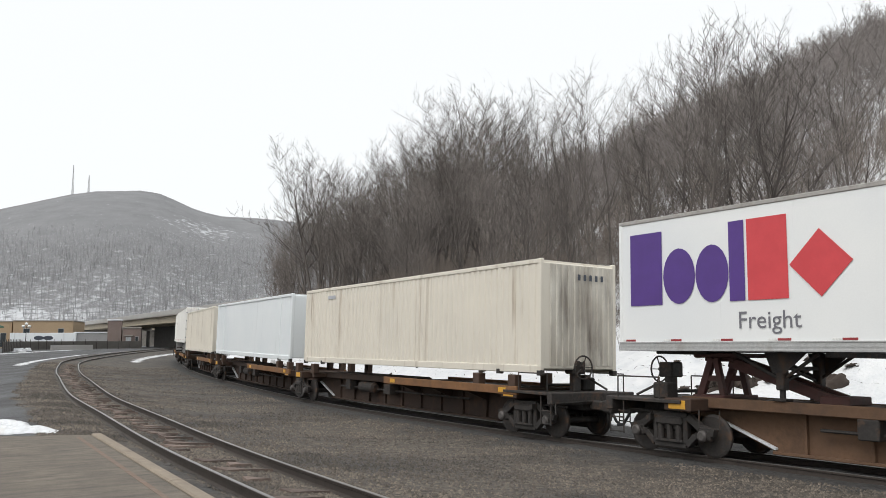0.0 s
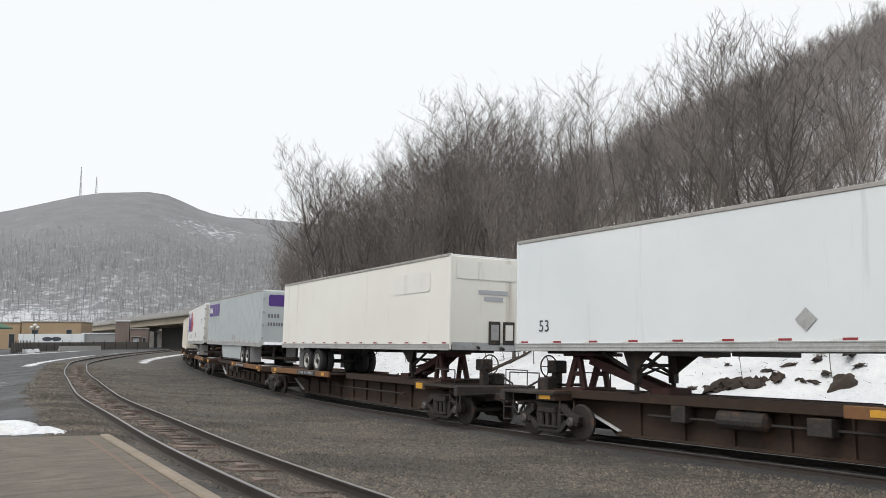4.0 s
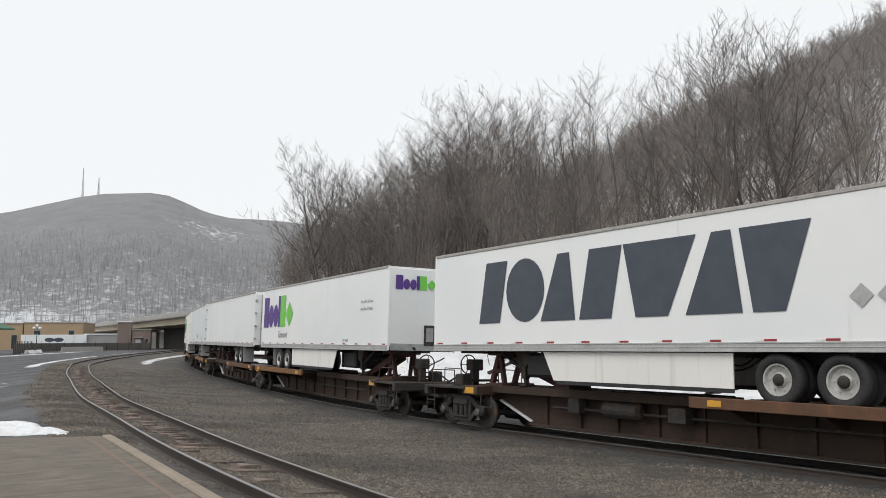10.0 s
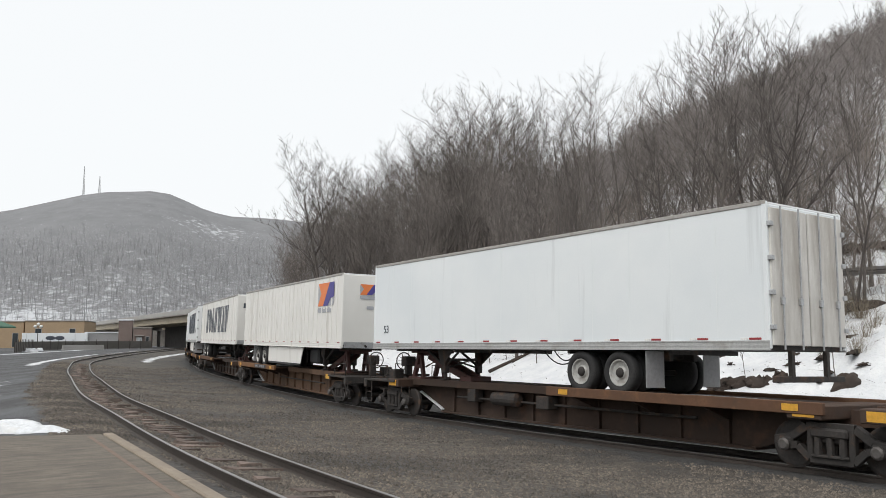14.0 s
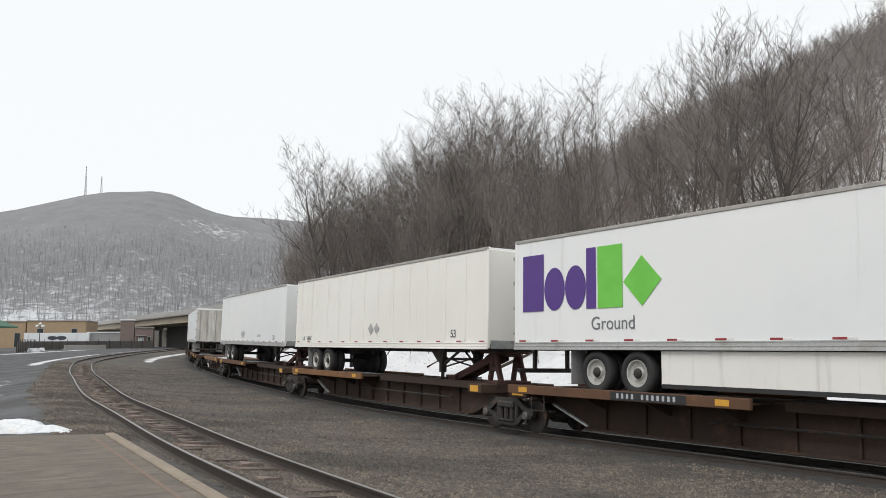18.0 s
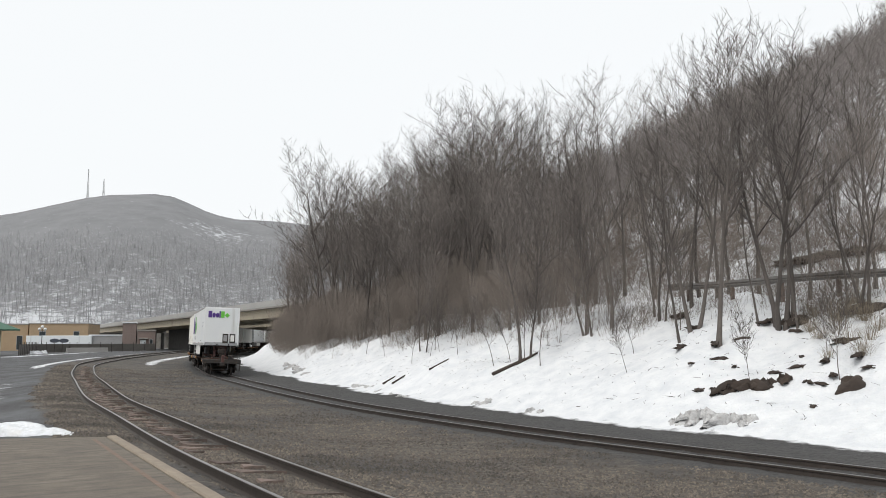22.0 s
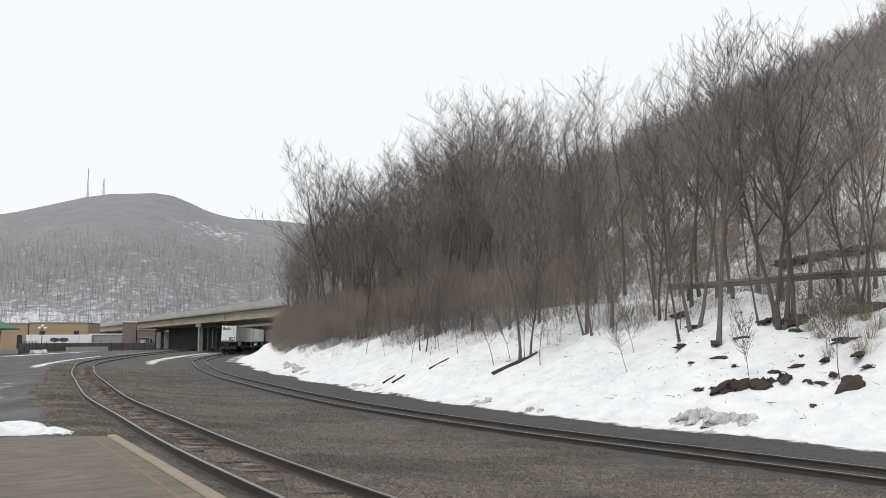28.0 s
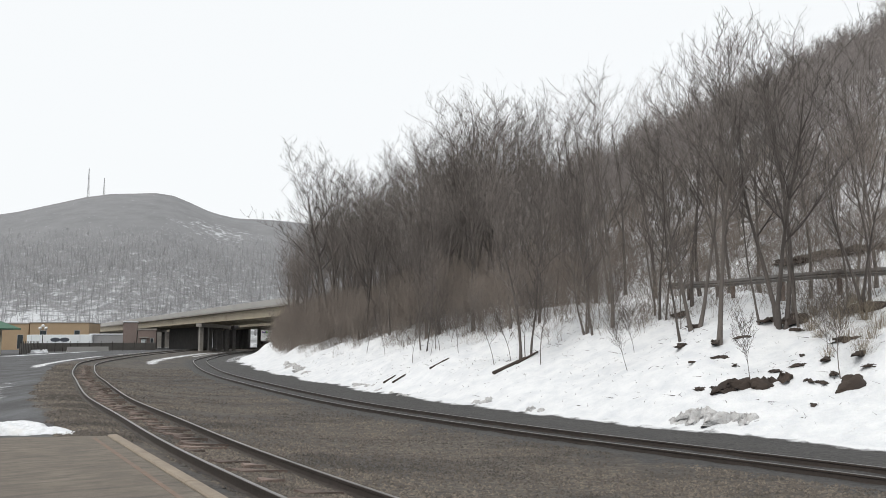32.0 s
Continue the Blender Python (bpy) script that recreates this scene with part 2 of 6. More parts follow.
        l.new(near.outputs[0], both.inputs[1])
        total = both.outputs[0]
    _, drifts = noise_of(n, l, where, .16, 8, .74, stretch=(1, 1, .5))
    both = n.new("ShaderNodeMath")
    l.new(total, both.inputs[0])
    l.new(drifts, both.inputs[1])
    lies = n.new("ShaderNodeMapRange")
    lies.inputs[1].default_value, lies.inputs[2].default_value = .49, .60
    l.new(both.outputs[0], lies.inputs[0])
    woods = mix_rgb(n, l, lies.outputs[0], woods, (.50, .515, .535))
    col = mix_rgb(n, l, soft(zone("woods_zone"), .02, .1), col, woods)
    col = mix_rgb(n, l, soft(zone("snow_zone"), 1.1, .62), col, snow)
    l.new(col, bsdf.inputs["Base Color"])
    bsdf.inputs["Roughness"].default_value = .82
    bp = n.new("ShaderNodeBump")
    bp.inputs["Strength"].default_value, bp.inputs["Distance"].default_value = .6, .03
    l.new(vor.outputs["Distance"], bp.inputs["Height"])
    drift = n.new("ShaderNodeBump")
    drift.inputs["Strength"].default_value, drift.inputs["Distance"].default_value = .55, .12
    _, lumps = noise_of(n, l, where, 2.2, 7, .62)
    l.new(lumps, drift.inputs["Height"])
    l.new(bp.outputs[0], drift.inputs["Normal"])
    l.new(drift.outputs[0], bsdf.inputs["Normal"])
    return m


M["ground"] = ground_material()

# ---- mesh helpers ----


class Build:
    """Collects vertices and faces for one mesh."""

    def __init__(self):
        self.v, self.f = [], []

    def add(self, verts, faces):
        k = len(self.v)
        self.v += [tuple(p) for p in verts]
        self.f += [tuple(i + k for i in q) for q in faces]
        return self

    def box(self, x0, x1, y0, y1, z0, z1, c=.012, turn=None):
        """A box with chamfered edges."""
        x0, x1, y0, y1, z0, z1 = min(x0, x1), max(x0, x1), min(y0, y1), max(y0, y1), min(z0, z1), max(z0, z1)
        c = min(c, (x1 - x0) * .3, (y1 - y0) * .3, (z1 - z0) * .3)
        vs, idx = [], {}
        for i, x in enumerate((x0, x1)):
            for j, y in enumerate((y0, y1)):
                for k, z in enumerate((z0, z1)):
                    sx, sy, sz = c * (1 - 2 * i), c * (1 - 2 * j), c * (1 - 2 * k)
                    for a, p in enumerate(((x, y + sy, z + sz), (x + sx, y, z + sz), (x + sx, y + sy, z))):
                        idx[i, j, k, a] = len(vs)
                        vs.append(p)
        g = lambda i, j, k, a: idx[i, j, k, a]
        fs = []
        for i in (0, 1):
            q = [g(i, 0, 0, 0), g(i, 1, 0, 0), g(i, 1, 1, 0), g(i, 0, 1, 0)]
            fs.append(q if i else q[::-1])
            q = [g(0, i, 0, 1), g(0, i, 1, 1), g(1, i, 1, 1), g(1, i, 0, 1)]
            fs.append(q if i else q[::-1])
            q = [g(0, 0, i, 2), g(1, 0, i, 2), g(1, 1, i, 2), g(0, 1, i, 2)]
            fs.append(q if i else q[::-1])
            for j in (0, 1):
                fs.append([g(i, j, 0, 0), g(i, j, 1, 0), g(i, j, 1, 1), g(i, j, 0, 1)])
                fs.append([g(i, 0, j, 0), g(i, 1, j, 0), g(i, 1, j, 2), g(i, 0, j, 2)])
                fs.append([g(0, i, j, 1), g(1, i, j, 1), g(1, i, j, 2), g(0, i, j, 2)])
                for k in (0, 1):
                    fs.append([g(i, j, k, 0), g(i, j, k, 1), g(i, j, k, 2)])
        if turn is not None:
            vs = [turn @ Vector(p) for p in vs]
        return self.add(vs, fs)

    def rod(self, p, q, r, n=8, r2=None):
        p, q = Vector(p), Vector(q)
        r2 = r if r2 is None else r2
        d = (q - p).normalized()
        a = d.orthogonal().normalized()
        b = d.cross(a)
        vs = [p + (a * math.cos(6.2832 * i / n) + b * math.sin(6.2832 * i / n)) * r for i in range(n)]
        vs += [q + (a * math.cos(6.2832 * i / n) + b * math.sin(6.2832 * i / n)) * r2 for i in range(n)]
        fs = [(i, (i + 1) % n, n + (i + 1) % n, n + i) for i in range(n)] + [tuple(range(n))[::-1], tuple(range(n, 2 * n))]
        return self.add(vs, fs)

    def bar(self, p, q, w, h):
        """A square bar from p to q."""
        p, q = Vector(p), Vector(q)
        turn = (q - p).to_track_quat("X", "Z").to_matrix().to_4x4()
        return self.box(0, (q - p).length, -w / 2, w / 2, -h / 2, h / 2, .008, Matrix.Translation(p) @ turn)

    def lathe(self, ring, axis="y", n=20, at=(0, 0, 0)):
        """Turns a profile of (along, radius) about an axis."""
        vs, fs = [], []
        for a, r in ring:
            for i in range(n):
                u, w = r * math.cos(6.2832 * i / n), r * math.sin(6.2832 * i / n)
                p = {"x": (a, u, w), "y": (u, a, w), "z": (u, w, a)}[axis]
                vs.append((p[0] + at[0], p[1] + at[1], p[2] + at[2]))
        for k in range(len(ring) - 1):
            for i in range(n):
                fs.append((k * n + i, k * n + (i + 1) % n, (k + 1) * n + (i + 1) % n, (k + 1) * n + i))
        fs += [tuple(range(n))[::-1], tuple(range((len(ring) - 1) * n, len(ring) * n))]
        return self.add(vs, fs)

    def plate(self, pts, y0, y1):
        """An outline in x and z, given thickness from y0 to y1."""
        n = len(pts)
        vs = [(x, y0, z) for x, z in pts] + [(x, y1, z) for x, z in pts]
        return self.add(vs, [(i, (i + 1) % n, n + (i + 1) % n, n + i) for i in range(n)] + [tuple(range(n))[::-1], tuple(range(n, 2 * n))])

    def mesh(self, name, material, smooth=False):
        me = bpy.data.meshes.new(name)
        me.from_pydata(self.v, [], self.f)
        if material is not None:
            me.materials.append(material)
        bm = bmesh.new()
        bm.from_mesh(me)
        bmesh.ops.recalc_face_normals(bm, faces=bm.faces)
        bm.to_mesh(me)
        bm.free()
        if smooth:
            me.polygons.foreach_set("use_smooth", [True] * len(me.polygons))
        me.update()
        return me


MESHES = {}


def shared(key, make):
    if key not in MESHES:
        MESHES[key] = make()
    return MESHES[key]


def part(name, mesh, parent, label="", m=None):
    ob = new(name, mesh)
    ob.parent = parent
    if m is not None:
        ob.matrix_basis = m
    if label:
        ob["label"] = label
    return ob


def thing(name, label, category, m=None, group="", data=None):
    ob = tagged(new(name, data), label, category, group)
    if m is not None:
        ob.matrix_basis = m
    return ob


# ---- the lie of the land ----

F_POINTS = [(246.99, -338.68, -0.62), (135.16, -172.87, -0.62), (68.05, -73.38, -0.62), (34.5, -23.64, -0.62), (17.73, 1.23, -0.62), (9.34, 13.66, -0.635), (5.42, 19.47, -0.675), (2.63, 23.61, -0.7),
            (-1.14, 29.65, -0.7), (-3.5, 33.8, -0.7), (-7.59, 41.97, -0.664), (-10.42, 47.78, -0.591), (-15.1, 58.03, -0.503), (-21.08, 74.0, -0.468), (-28.12, 95.0, -0.291),
            (-30.93, 105.0, -0.234), (-38.95, 147.0, -0.057), (-44.2, 185.0, 0.047), (-46.2, 235.0, 0.135), (-39.5, 295.0, 0.226), (-17.75, 355.0, 0.321), (19.77, 425.0, 0.317), (148.73, 585.0, 0.313)]
N_POINTS = [(150, -220, -.08), (62, -84, -.08), (20, -22, -.08), (8, -4.5, -.08), (3.2, 3.1, -.08), (-1.23, 10.16, -.08), (-4.3, 15.34, -.08), (-7.74, 21.67, -.08), (-11.71, 29.01, -.08),
            (-14.93, 35.65, -.08), (-18.46, 43.16, -.08), (-22.36, 51.41, -.08), (-27.77, 63.68, -.06), (-34.3, 80, .05), (-40.6, 105, .27), (-49.8, 150, .44),
            (-56.7, 190, .5), (-58, 240, .5), (-50, 305, .5), (-32, 365, .5), (10, 440, .5), (140, 600, .5)]


def smooth_line(points, n=24):
    """A smooth curve through the points: places, and the length along it."""
    p = np.array(points, float)
    p = np.vstack([2 * p[0] - p[1], p, 2 * p[-1] - p[-2]])
    out = []
    for i in range(1, len(p) - 2):
        q = p[i - 1:i + 3]
        k = np.r_[0, np.cumsum(np.sqrt(np.linalg.norm(np.diff(q, axis=0), axis=1)))]
        for u in np.linspace(k[1], k[2], n, endpoint=False):
            a = [((k[j + 1] - u) * q[j] + (u - k[j]) * q[j + 1]) / (k[j + 1] - k[j]) for j in range(3)]
            b = [((k[j + 2] - u) * a[j] + (u - k[j]) * a[j + 1]) / (k[j + 2] - k[j]) for j in range(2)]
            out.append(((k[2] - u) * b[0] + (u - k[1]) * b[1]) / (k[2] - k[1]))
    out.append(p[-2])
    out = np.array(out)
    return out, np.r_[0, np.cumsum(np.linalg.norm(np.diff(out[:, :2], axis=0), axis=1))]


F_LINE, F_LEN = smooth_line(F_POINTS)
N_LINE, N_LEN = smooth_line(N_POINTS)


def beside(x, y, line):
    """For arrays of places: the distance to the right of a line, and the line's height there."""
    x, y = np.asarray(x, float).ravel(), np.asarray(y, float).ravel()
    d, z = np.empty(len(x)), np.empty(len(x))
    tang = np.gradient(line[:, :2], axis=0)
    tang /= np.linalg.norm(tang, axis=1)[:, None]
    for i in range(0, len(x), 4000):
        dx, dy = x[i:i + 4000, None] - line[None, :, 0], y[i:i + 4000, None] - line[None, :, 1]
        j = np.argmin(dx * dx + dy * dy, axis=1)
        r = np.arange(len(j))
        side = dx[r, j] * tang[j, 1] - dy[r, j] * tang[j, 0]
        d[i:i + 4000] = np.copysign(np.hypot(dx[r, j], dy[r, j]), side)
        near = np.hypot(dx[r, j], dy[r, j]) < 30
        d[i:i + 4000] = np.where(near, side, d[i:i + 4000])
        z[i:i + 4000] = line[j, 2]
    return d, z


def ramp(x, a, b):
    t = np.clip((x - a) / (b - a), 0, 1)
    return t * t * (3 - 2 * t)


def wavy(x, y, size, seed):
    """Cheap smooth unevenness, about -1 to 1."""
    rs = np.random.RandomState(seed)
    out = 0
    for k in range(5):
        a, ph, f = rs.uniform(0, 6.28), rs.uniform(0, 6.28), rs.uniform(.6, 1.7) / size
        out = out + np.sin((np.cos(a) * x + np.sin(a) * y) * 6.28 * f + ph + 1.3 * np.sin((np.sin(a) * x - np.cos(a) * y) * 3 * f))
    return out / 3


def terrain(x, y):
    """Height of the ground at arrays of places, and the distances to the right of both tracks."""
    x, y = np.asarray(x, float).ravel(), np.asarray(y, float).ravel()
    df, zf = beside(x, y, F_LINE)
    dn, zn = beside(x, y, N_LINE)
    bed_f, bed_n = zf - .15 - .03 * np.clip(df, -1.4, 1.4) + .04 * ramp(np.abs(df), .75, 1.0), zn - .165 - .09 * np.clip(dn, -1.5, 1.5) + .03 * ramp(np.abs(dn), .78, 1.0)
    w = np.clip((-df - 2.0) / np.maximum((-df - 2.0) + (dn - 1.7), .5), 0, 1)
    z = np.where(df > -2.0, bed_f, np.where(dn < 1.7, bed_n, bed_f * (1 - w) + bed_n * w - .12 * np.sin(3.14 * w)))
    z = np.where(dn < -2.4, bed_n - .1 * ramp(-dn, 2.4, 4), z)
    # the bank, the road on it, and the hillside
    wob = .35 * wavy(x, y, 9, 3)
    up = .04 * np.clip(df - 2.2, 0, 2.5) - .1 * ramp(df, 2.2, 4)
    e = np.clip(df - 4.9 - .4 * wavy(x, y, 9, 11), 0, None)
    bank = .2 * np.minimum(e, .6) + .44 * np.clip(e - .3, 0, 10.0)
    bank = bank + (.13 * wavy(x, y, 3.1, 5) + .05 * wavy(x, y, 2.0, 15) + wob) * ramp(e, .5, 4)
    hill = .48 * np.clip(e - 14.3, 0, 153.2) + .25 * np.clip(e - 167.5, 0, 110) + 1.2 * wavy(x, y, 40, 8) * ramp(e, 20, 50)
    z = np.where(df > 2.2, z + up + bank + hill, z)
    # the far mountain across the valley
    az = np.degrees(np.arctan2(x, y))
    r = np.hypot(x, y)
    top = np.interp(az, [-75, -50, -37, -28.8, -27, -23.7, -22.2, -19.7, -18.4, -16.65, -15.4, -14, -12.3, -6, 2, 12], [55, 83, 112, 132, 143, 159, 164.5, 167.5, 165, 153, 145, 143, 141.5, 135, 112, 80])
    far = (top + 1.2 * wavy(x, y, 160, 21)) * ramp(r, 330, 960)
    z = np.where((df < 0) | (far > z), np.maximum(z, far - 3 + z * .2), z)
    return z, df, dn


def spread(a, b, fine_a, fine_b, step, grow=1.16):
    """Grid lines: even steps in the middle stretch, growing outside it."""
    mid = list(np.arange(fine_a, fine_b + step, step))
    lo, s = [], step
    x = fine_a
    while x > a:
        s *= grow
        x -= s
        lo.append(x)
    hi, s = [], step
    x = mid[-1]
    while x < b:
        s *= grow
        x += s
        hi.append(x)
    return np.array(lo[::-1] + mid + hi)


def make_ground():
    xs, ys = spread(-1900, 1500, -62, 50, .8, 1.09), spread(-700, 2300, 6, 120, .9, 1.07)
    gx, gy = np.meshgrid(xs, ys)
    x, y = gx.ravel(), gy.ravel()
    z, df, dn = terrain(x, y)
    nx, ny = len(xs), len(ys)
    i = (np.arange(ny - 1)[:, None] * nx + np.arange(nx - 1)[None, :]).ravel()
    faces = np.stack([i, i + 1, i + nx + 1, i + nx], 1)
    me = bpy.data.meshes.new("ground")
    me.from_pydata(np.stack([x, y, z], 1).tolist(), [], faces.tolist())
    me.materials.append(M["ground"])
    me.polygons.foreach_set("use_smooth", [True] * len(me.polygons))
    r = np.hypot(x, y)
    e = df - 4.9 - .4 * wavy(x, y, 9, 11)
    snow = np.where(df > 2.2, np.clip(.45 + (e + .55) * .5, 0, .80), 0)
    snow = np.where(df > 14, .80 - .25 * ramp(df, 14, 30) - .15 * ramp(df, 70, 130) + .08 * wavy(x, y, 22, 31), snow)
    snow = np.where((r > 300) & (df < 60), 0, snow)
    # leftover strips beside the tracks
    strip = lambda d, at, half: np.clip(1 - np.abs(d - at) / half, 0, 1)
    band = lambda a, b: ramp(y, a - 6, a + 4) * (1 - ramp(y, b - 5, b + 8))
    left = (df < 2.2) & (r < 300)
    extra = np.maximum.reduce([
        .74 * strip(dn, -3.8, 1.5) * band(68, 112), .66 * strip(df, -5.2, 2.0) * band(88, 170), .72 * strip(dn, -2.9, 1.0) * band(112, 140),
        .60 * strip(dn, -17, 5) * band(110, 170), .72 * strip(df, -3.1, 1.1) * band(125, 205), .54 * strip(dn, -3.9, 2.0) * band(24, 46)])
    snow = np.where(left, extra, snow)
    snow = np.maximum(snow, .8 * strip(df, 3.4, .7) * band(100, 150))
    zones = {
        "snow_zone": snow,
        "asphalt_zone": np.where((dn < -1.6) & (dn > -60) & (r < 300), np.clip(.5 + (-dn - 2.35) * .6, 0, .9), 0),
        "cinder_zone": np.where((df > -1.9) & (df < 6), .75, np.where(np.abs(dn) < .6, .42, .1)),
        "litter_zone": np.where(df > 8, .7, 0),
        "woods_zone": np.where((r > 280) & (df < 60), .9, 0),
    }
    for name, values in zones.items():
        me.attributes.new(name, "FLOAT", "POINT").data.foreach_set("value", values.astype(np.float32))
    return tagged(new("ground", me), "valley floor of ballast and cinders with a snowy wooded bank", "ground", kind="structure")


make_ground()


def along(line, length, s):
    """Place and heading (unit vector) on a line at length s."""
    p = Vector([float(np.interp(s, length, line[:, k])) for k in range(3)])
    q = Vector([float(np.interp(s + .6, length, line[:, k])) for k in range(3)])
    o = Vector([float(np.interp(s - .6, length, line[:, k])) for k in range(3)])
    d = q - o
    d.normalize()
    return p, d


def sweep(line, length, s0, s1, step, profile, lean=0.0):
    """A bar of a given cross-section (left, up) along a line."""
    b = Build()
    ss = np.linspace(s0, s1, max(2, int((s1 - s0) / step)))
    n = len(profile)
    vs, fs = [], []
    for s in ss:
        p, d = along(line, length, s)
        side = Vector((-d.y, d.x, 0)).normalized()
        for a, u in profile:
            vs.append(p + side * a + Vector((0, 0, u + lean * a)))
    for k in range(len(ss) - 1):
        for i in range(n):
            fs.append((k * n + i, k * n + (i + 1) % n, (k + 1) * n + (i + 1) % n, (k + 1) * n + i))
    fs += [tuple(range(n)), tuple(range((len(ss) - 1) * n, len(ss) * n))]
    return b.add(vs, fs)


RAIL = [(-.075, -.17), (.075, -.17), (.07, -.155), (.012, -.135), (.01, -.05), (.034, -.038), (.036, -.008), (-.036, -.008), (-.034, -.038), (-.01, -.05), (-.012, -.135), (-.07, -.155)]
HEAD = [(-.033, -.010), (.033, -.010), (.033, -.002), (.026, .002), (-.026, .002), (-.033, -.002)]


def make_track(name, line, length, s0, s1, lean, label, tie_from, tie_to, tie_up, buried=False):
    root = tagged(new(name), label, "railway track", kind="structure")
    for off in (.72, -.72):
        part("rail", sweep(line, length, s0, s1, 1.5, [(a + off, u) for a, u in RAIL], lean).mesh("rail", M["rail"]), root)
        part("rail_head", sweep(line, length, s0, s1, 1.5, [(a + off, u) for a, u in HEAD], lean).mesh("rail_head", M["rail_top"]), root, "worn shiny rail head")
    ties = [shared(("tie", k), lambda: Build().box(-.115, .115, -1.28 - .03 * k, 1.28 + .02 * k, -.17, 0, .02).mesh("sleeper", M["tie"])) for k in range(3)]
    if buried:
        ties = [shared(("worn_tie", k), lambda: Build().add([(a * .5 + sx * .115 * (1 - .1 * top), b * (.20 + .11 * k) * (1 - .12 * top) + .05 * k * sx, -.13 + .13 * top + .012 * sx * b) for a in (0,) for top in (0, 1) for sx, b in ((-1, -1), (1, -1), (1.15, .1), (1, 1), (-1, 1), (-.85, .2))], [(0, 1, 2, 3, 4, 5), (6, 7, 8, 9, 10, 11)] + [(i, (i + 1) % 6, 6 + (i + 1) % 6, 6 + i) for i in range(6)]).mesh("sleeper", M["tie"])) for k in range(3)]
    rng = random.Random(5)
    s = tie_from
    while s < tie_to:
        if buried and rng.random() < .15:
            s += .56
            continue
        p, d = along(line, length, s)
        turn = math.degrees(math.atan2(d.y, d.x))
        shift = rng.uniform(-.28, .22) if buried else 0
        part("sleeper", ties[rng.randrange(3)], root, m=Matrix.Translation((p.x, p.y, p.z - .165 + tie_up + rng.uniform(-.012, .012))) @ pose(0, 0, 0, math.degrees(lean), 0, turn + rng.uniform(-1, 1) * (5 if buried else 1)) @ pose(0, shift, 0))
        s += .56
    return root


def s_at(line, length, y):
    k = np.argmin(np.abs(line[:, 1] - y) + (line[:, 0] > 60) * 1e3)
    return float(length[k])


make_track("track_1", N_LINE, N_LEN, s_at(N_LINE, N_LEN, -60), s_at(N_LINE, N_LEN, 330), .09, "curving railway track with worn rails and rotten sleepers", s_at(N_LINE, N_LEN, 6), s_at(N_LINE, N_LEN, 75), .045, True)
make_track("track_2", F_LINE, F_LEN, 30, s_at(F_LINE, F_LEN, 330), .028, "curving main line track set in dark cinders", s_at(F_LINE, F_LEN, 8), s_at(F_LINE, F_LEN, 70), -.05)

# ---- the platform: concrete with a pale edge and a faded warning line ----


def make_platform():
    a, b = Vector((-6.42, 16.34, 0)), Vector((-2.53, 9.73, 0))
    d = (b - a).normalized()
    b = a + d * 26
    side = Vector((d.y, -d.x, 0))
    if side.x > 0:
        side = -side
    m = Matrix((( d.x, side.x, 0, a.x), (d.y, side.y, 0, a.y), (0, 0, 1, 0), (0, 0, 0, 1)))
    root = tagged(new("platform"), "worn concrete station platform with a pale edge strip", "platform", kind="structure")
    root.matrix_basis = m
    end = Vector((-8.58, 16.06, 0)) - a
    skew = end.dot(d) / end.dot(side)
    deck = M["platform"]
    n = 13
    for k in range(n):
        x0, x1 = k * 2.0, k * 2.0 + 1.994
        g = Build()
        for y0, y1 in ((.198, 3.6), (3.615, 7.2)):
            off0, off1 = (skew * y0 if k == 0 else 0), (skew * y1 if k == 0 else 0)
            vs = [(x0 + off0, y0, 0), (x1, y0, 0), (x1, y1, 0), (x0 + off1, y1, 0)]
            g.add([(x, y, -.35) for x, y, _ in vs] + [(x, y, .0) for x, y, _ in vs], [(0, 1, 2, 3), (4, 5, 6, 7), (0, 1, 5, 4), (1, 2, 6, 5), (2, 3, 7, 6), (3, 0, 4, 7)])
        part("slab", g.mesh("slab", deck), root)
    for k in range(8):
        part("edge_strip", Build().box(k * 3.2 + .0, k * 3.2 + 3.19, 0, .185, -.35, .03, .02).mesh("edge_strip", M["edge"]), root, "pale worn edge strip")
    part("warning_line", Build().box(.2, 26, .42, .49, .0005, .004, .001).mesh("warning_line", M["line"]), root, "faded orange painted line")


M["platform"] = surface("platform_concrete", (.190, .162, .130), (.120, .102, .083), .9, 5, .9, 0, 1.0, (.058, .052, .046), .85, (2.6, (2.2, .6, 1)), bump_size=14)
M["edge"] = surface("pale_edge_concrete", (.29, .24, .185), (.22, .185, .145), 1.2, 13, .9, 0, .3, (.17, .14, .11), .5)
M["line"] = surface("faded_orange_paint", (.195, .128, .092), (.15, .115, .092), 2.5, 14, .9, 0, .2, (.18, .15, .125), .8)
make_platform()

# ---- the highway bridge over both tracks ----


# darker copy of the concrete: shade under the deck put into its colour
M["shaded_concrete"] = surface("concrete_dark_for_shade", (.13, .125, .12), (.09, .085, .08), .6, 14, .9, 0, .25, (.05, .05, .05), .5, coords="World")


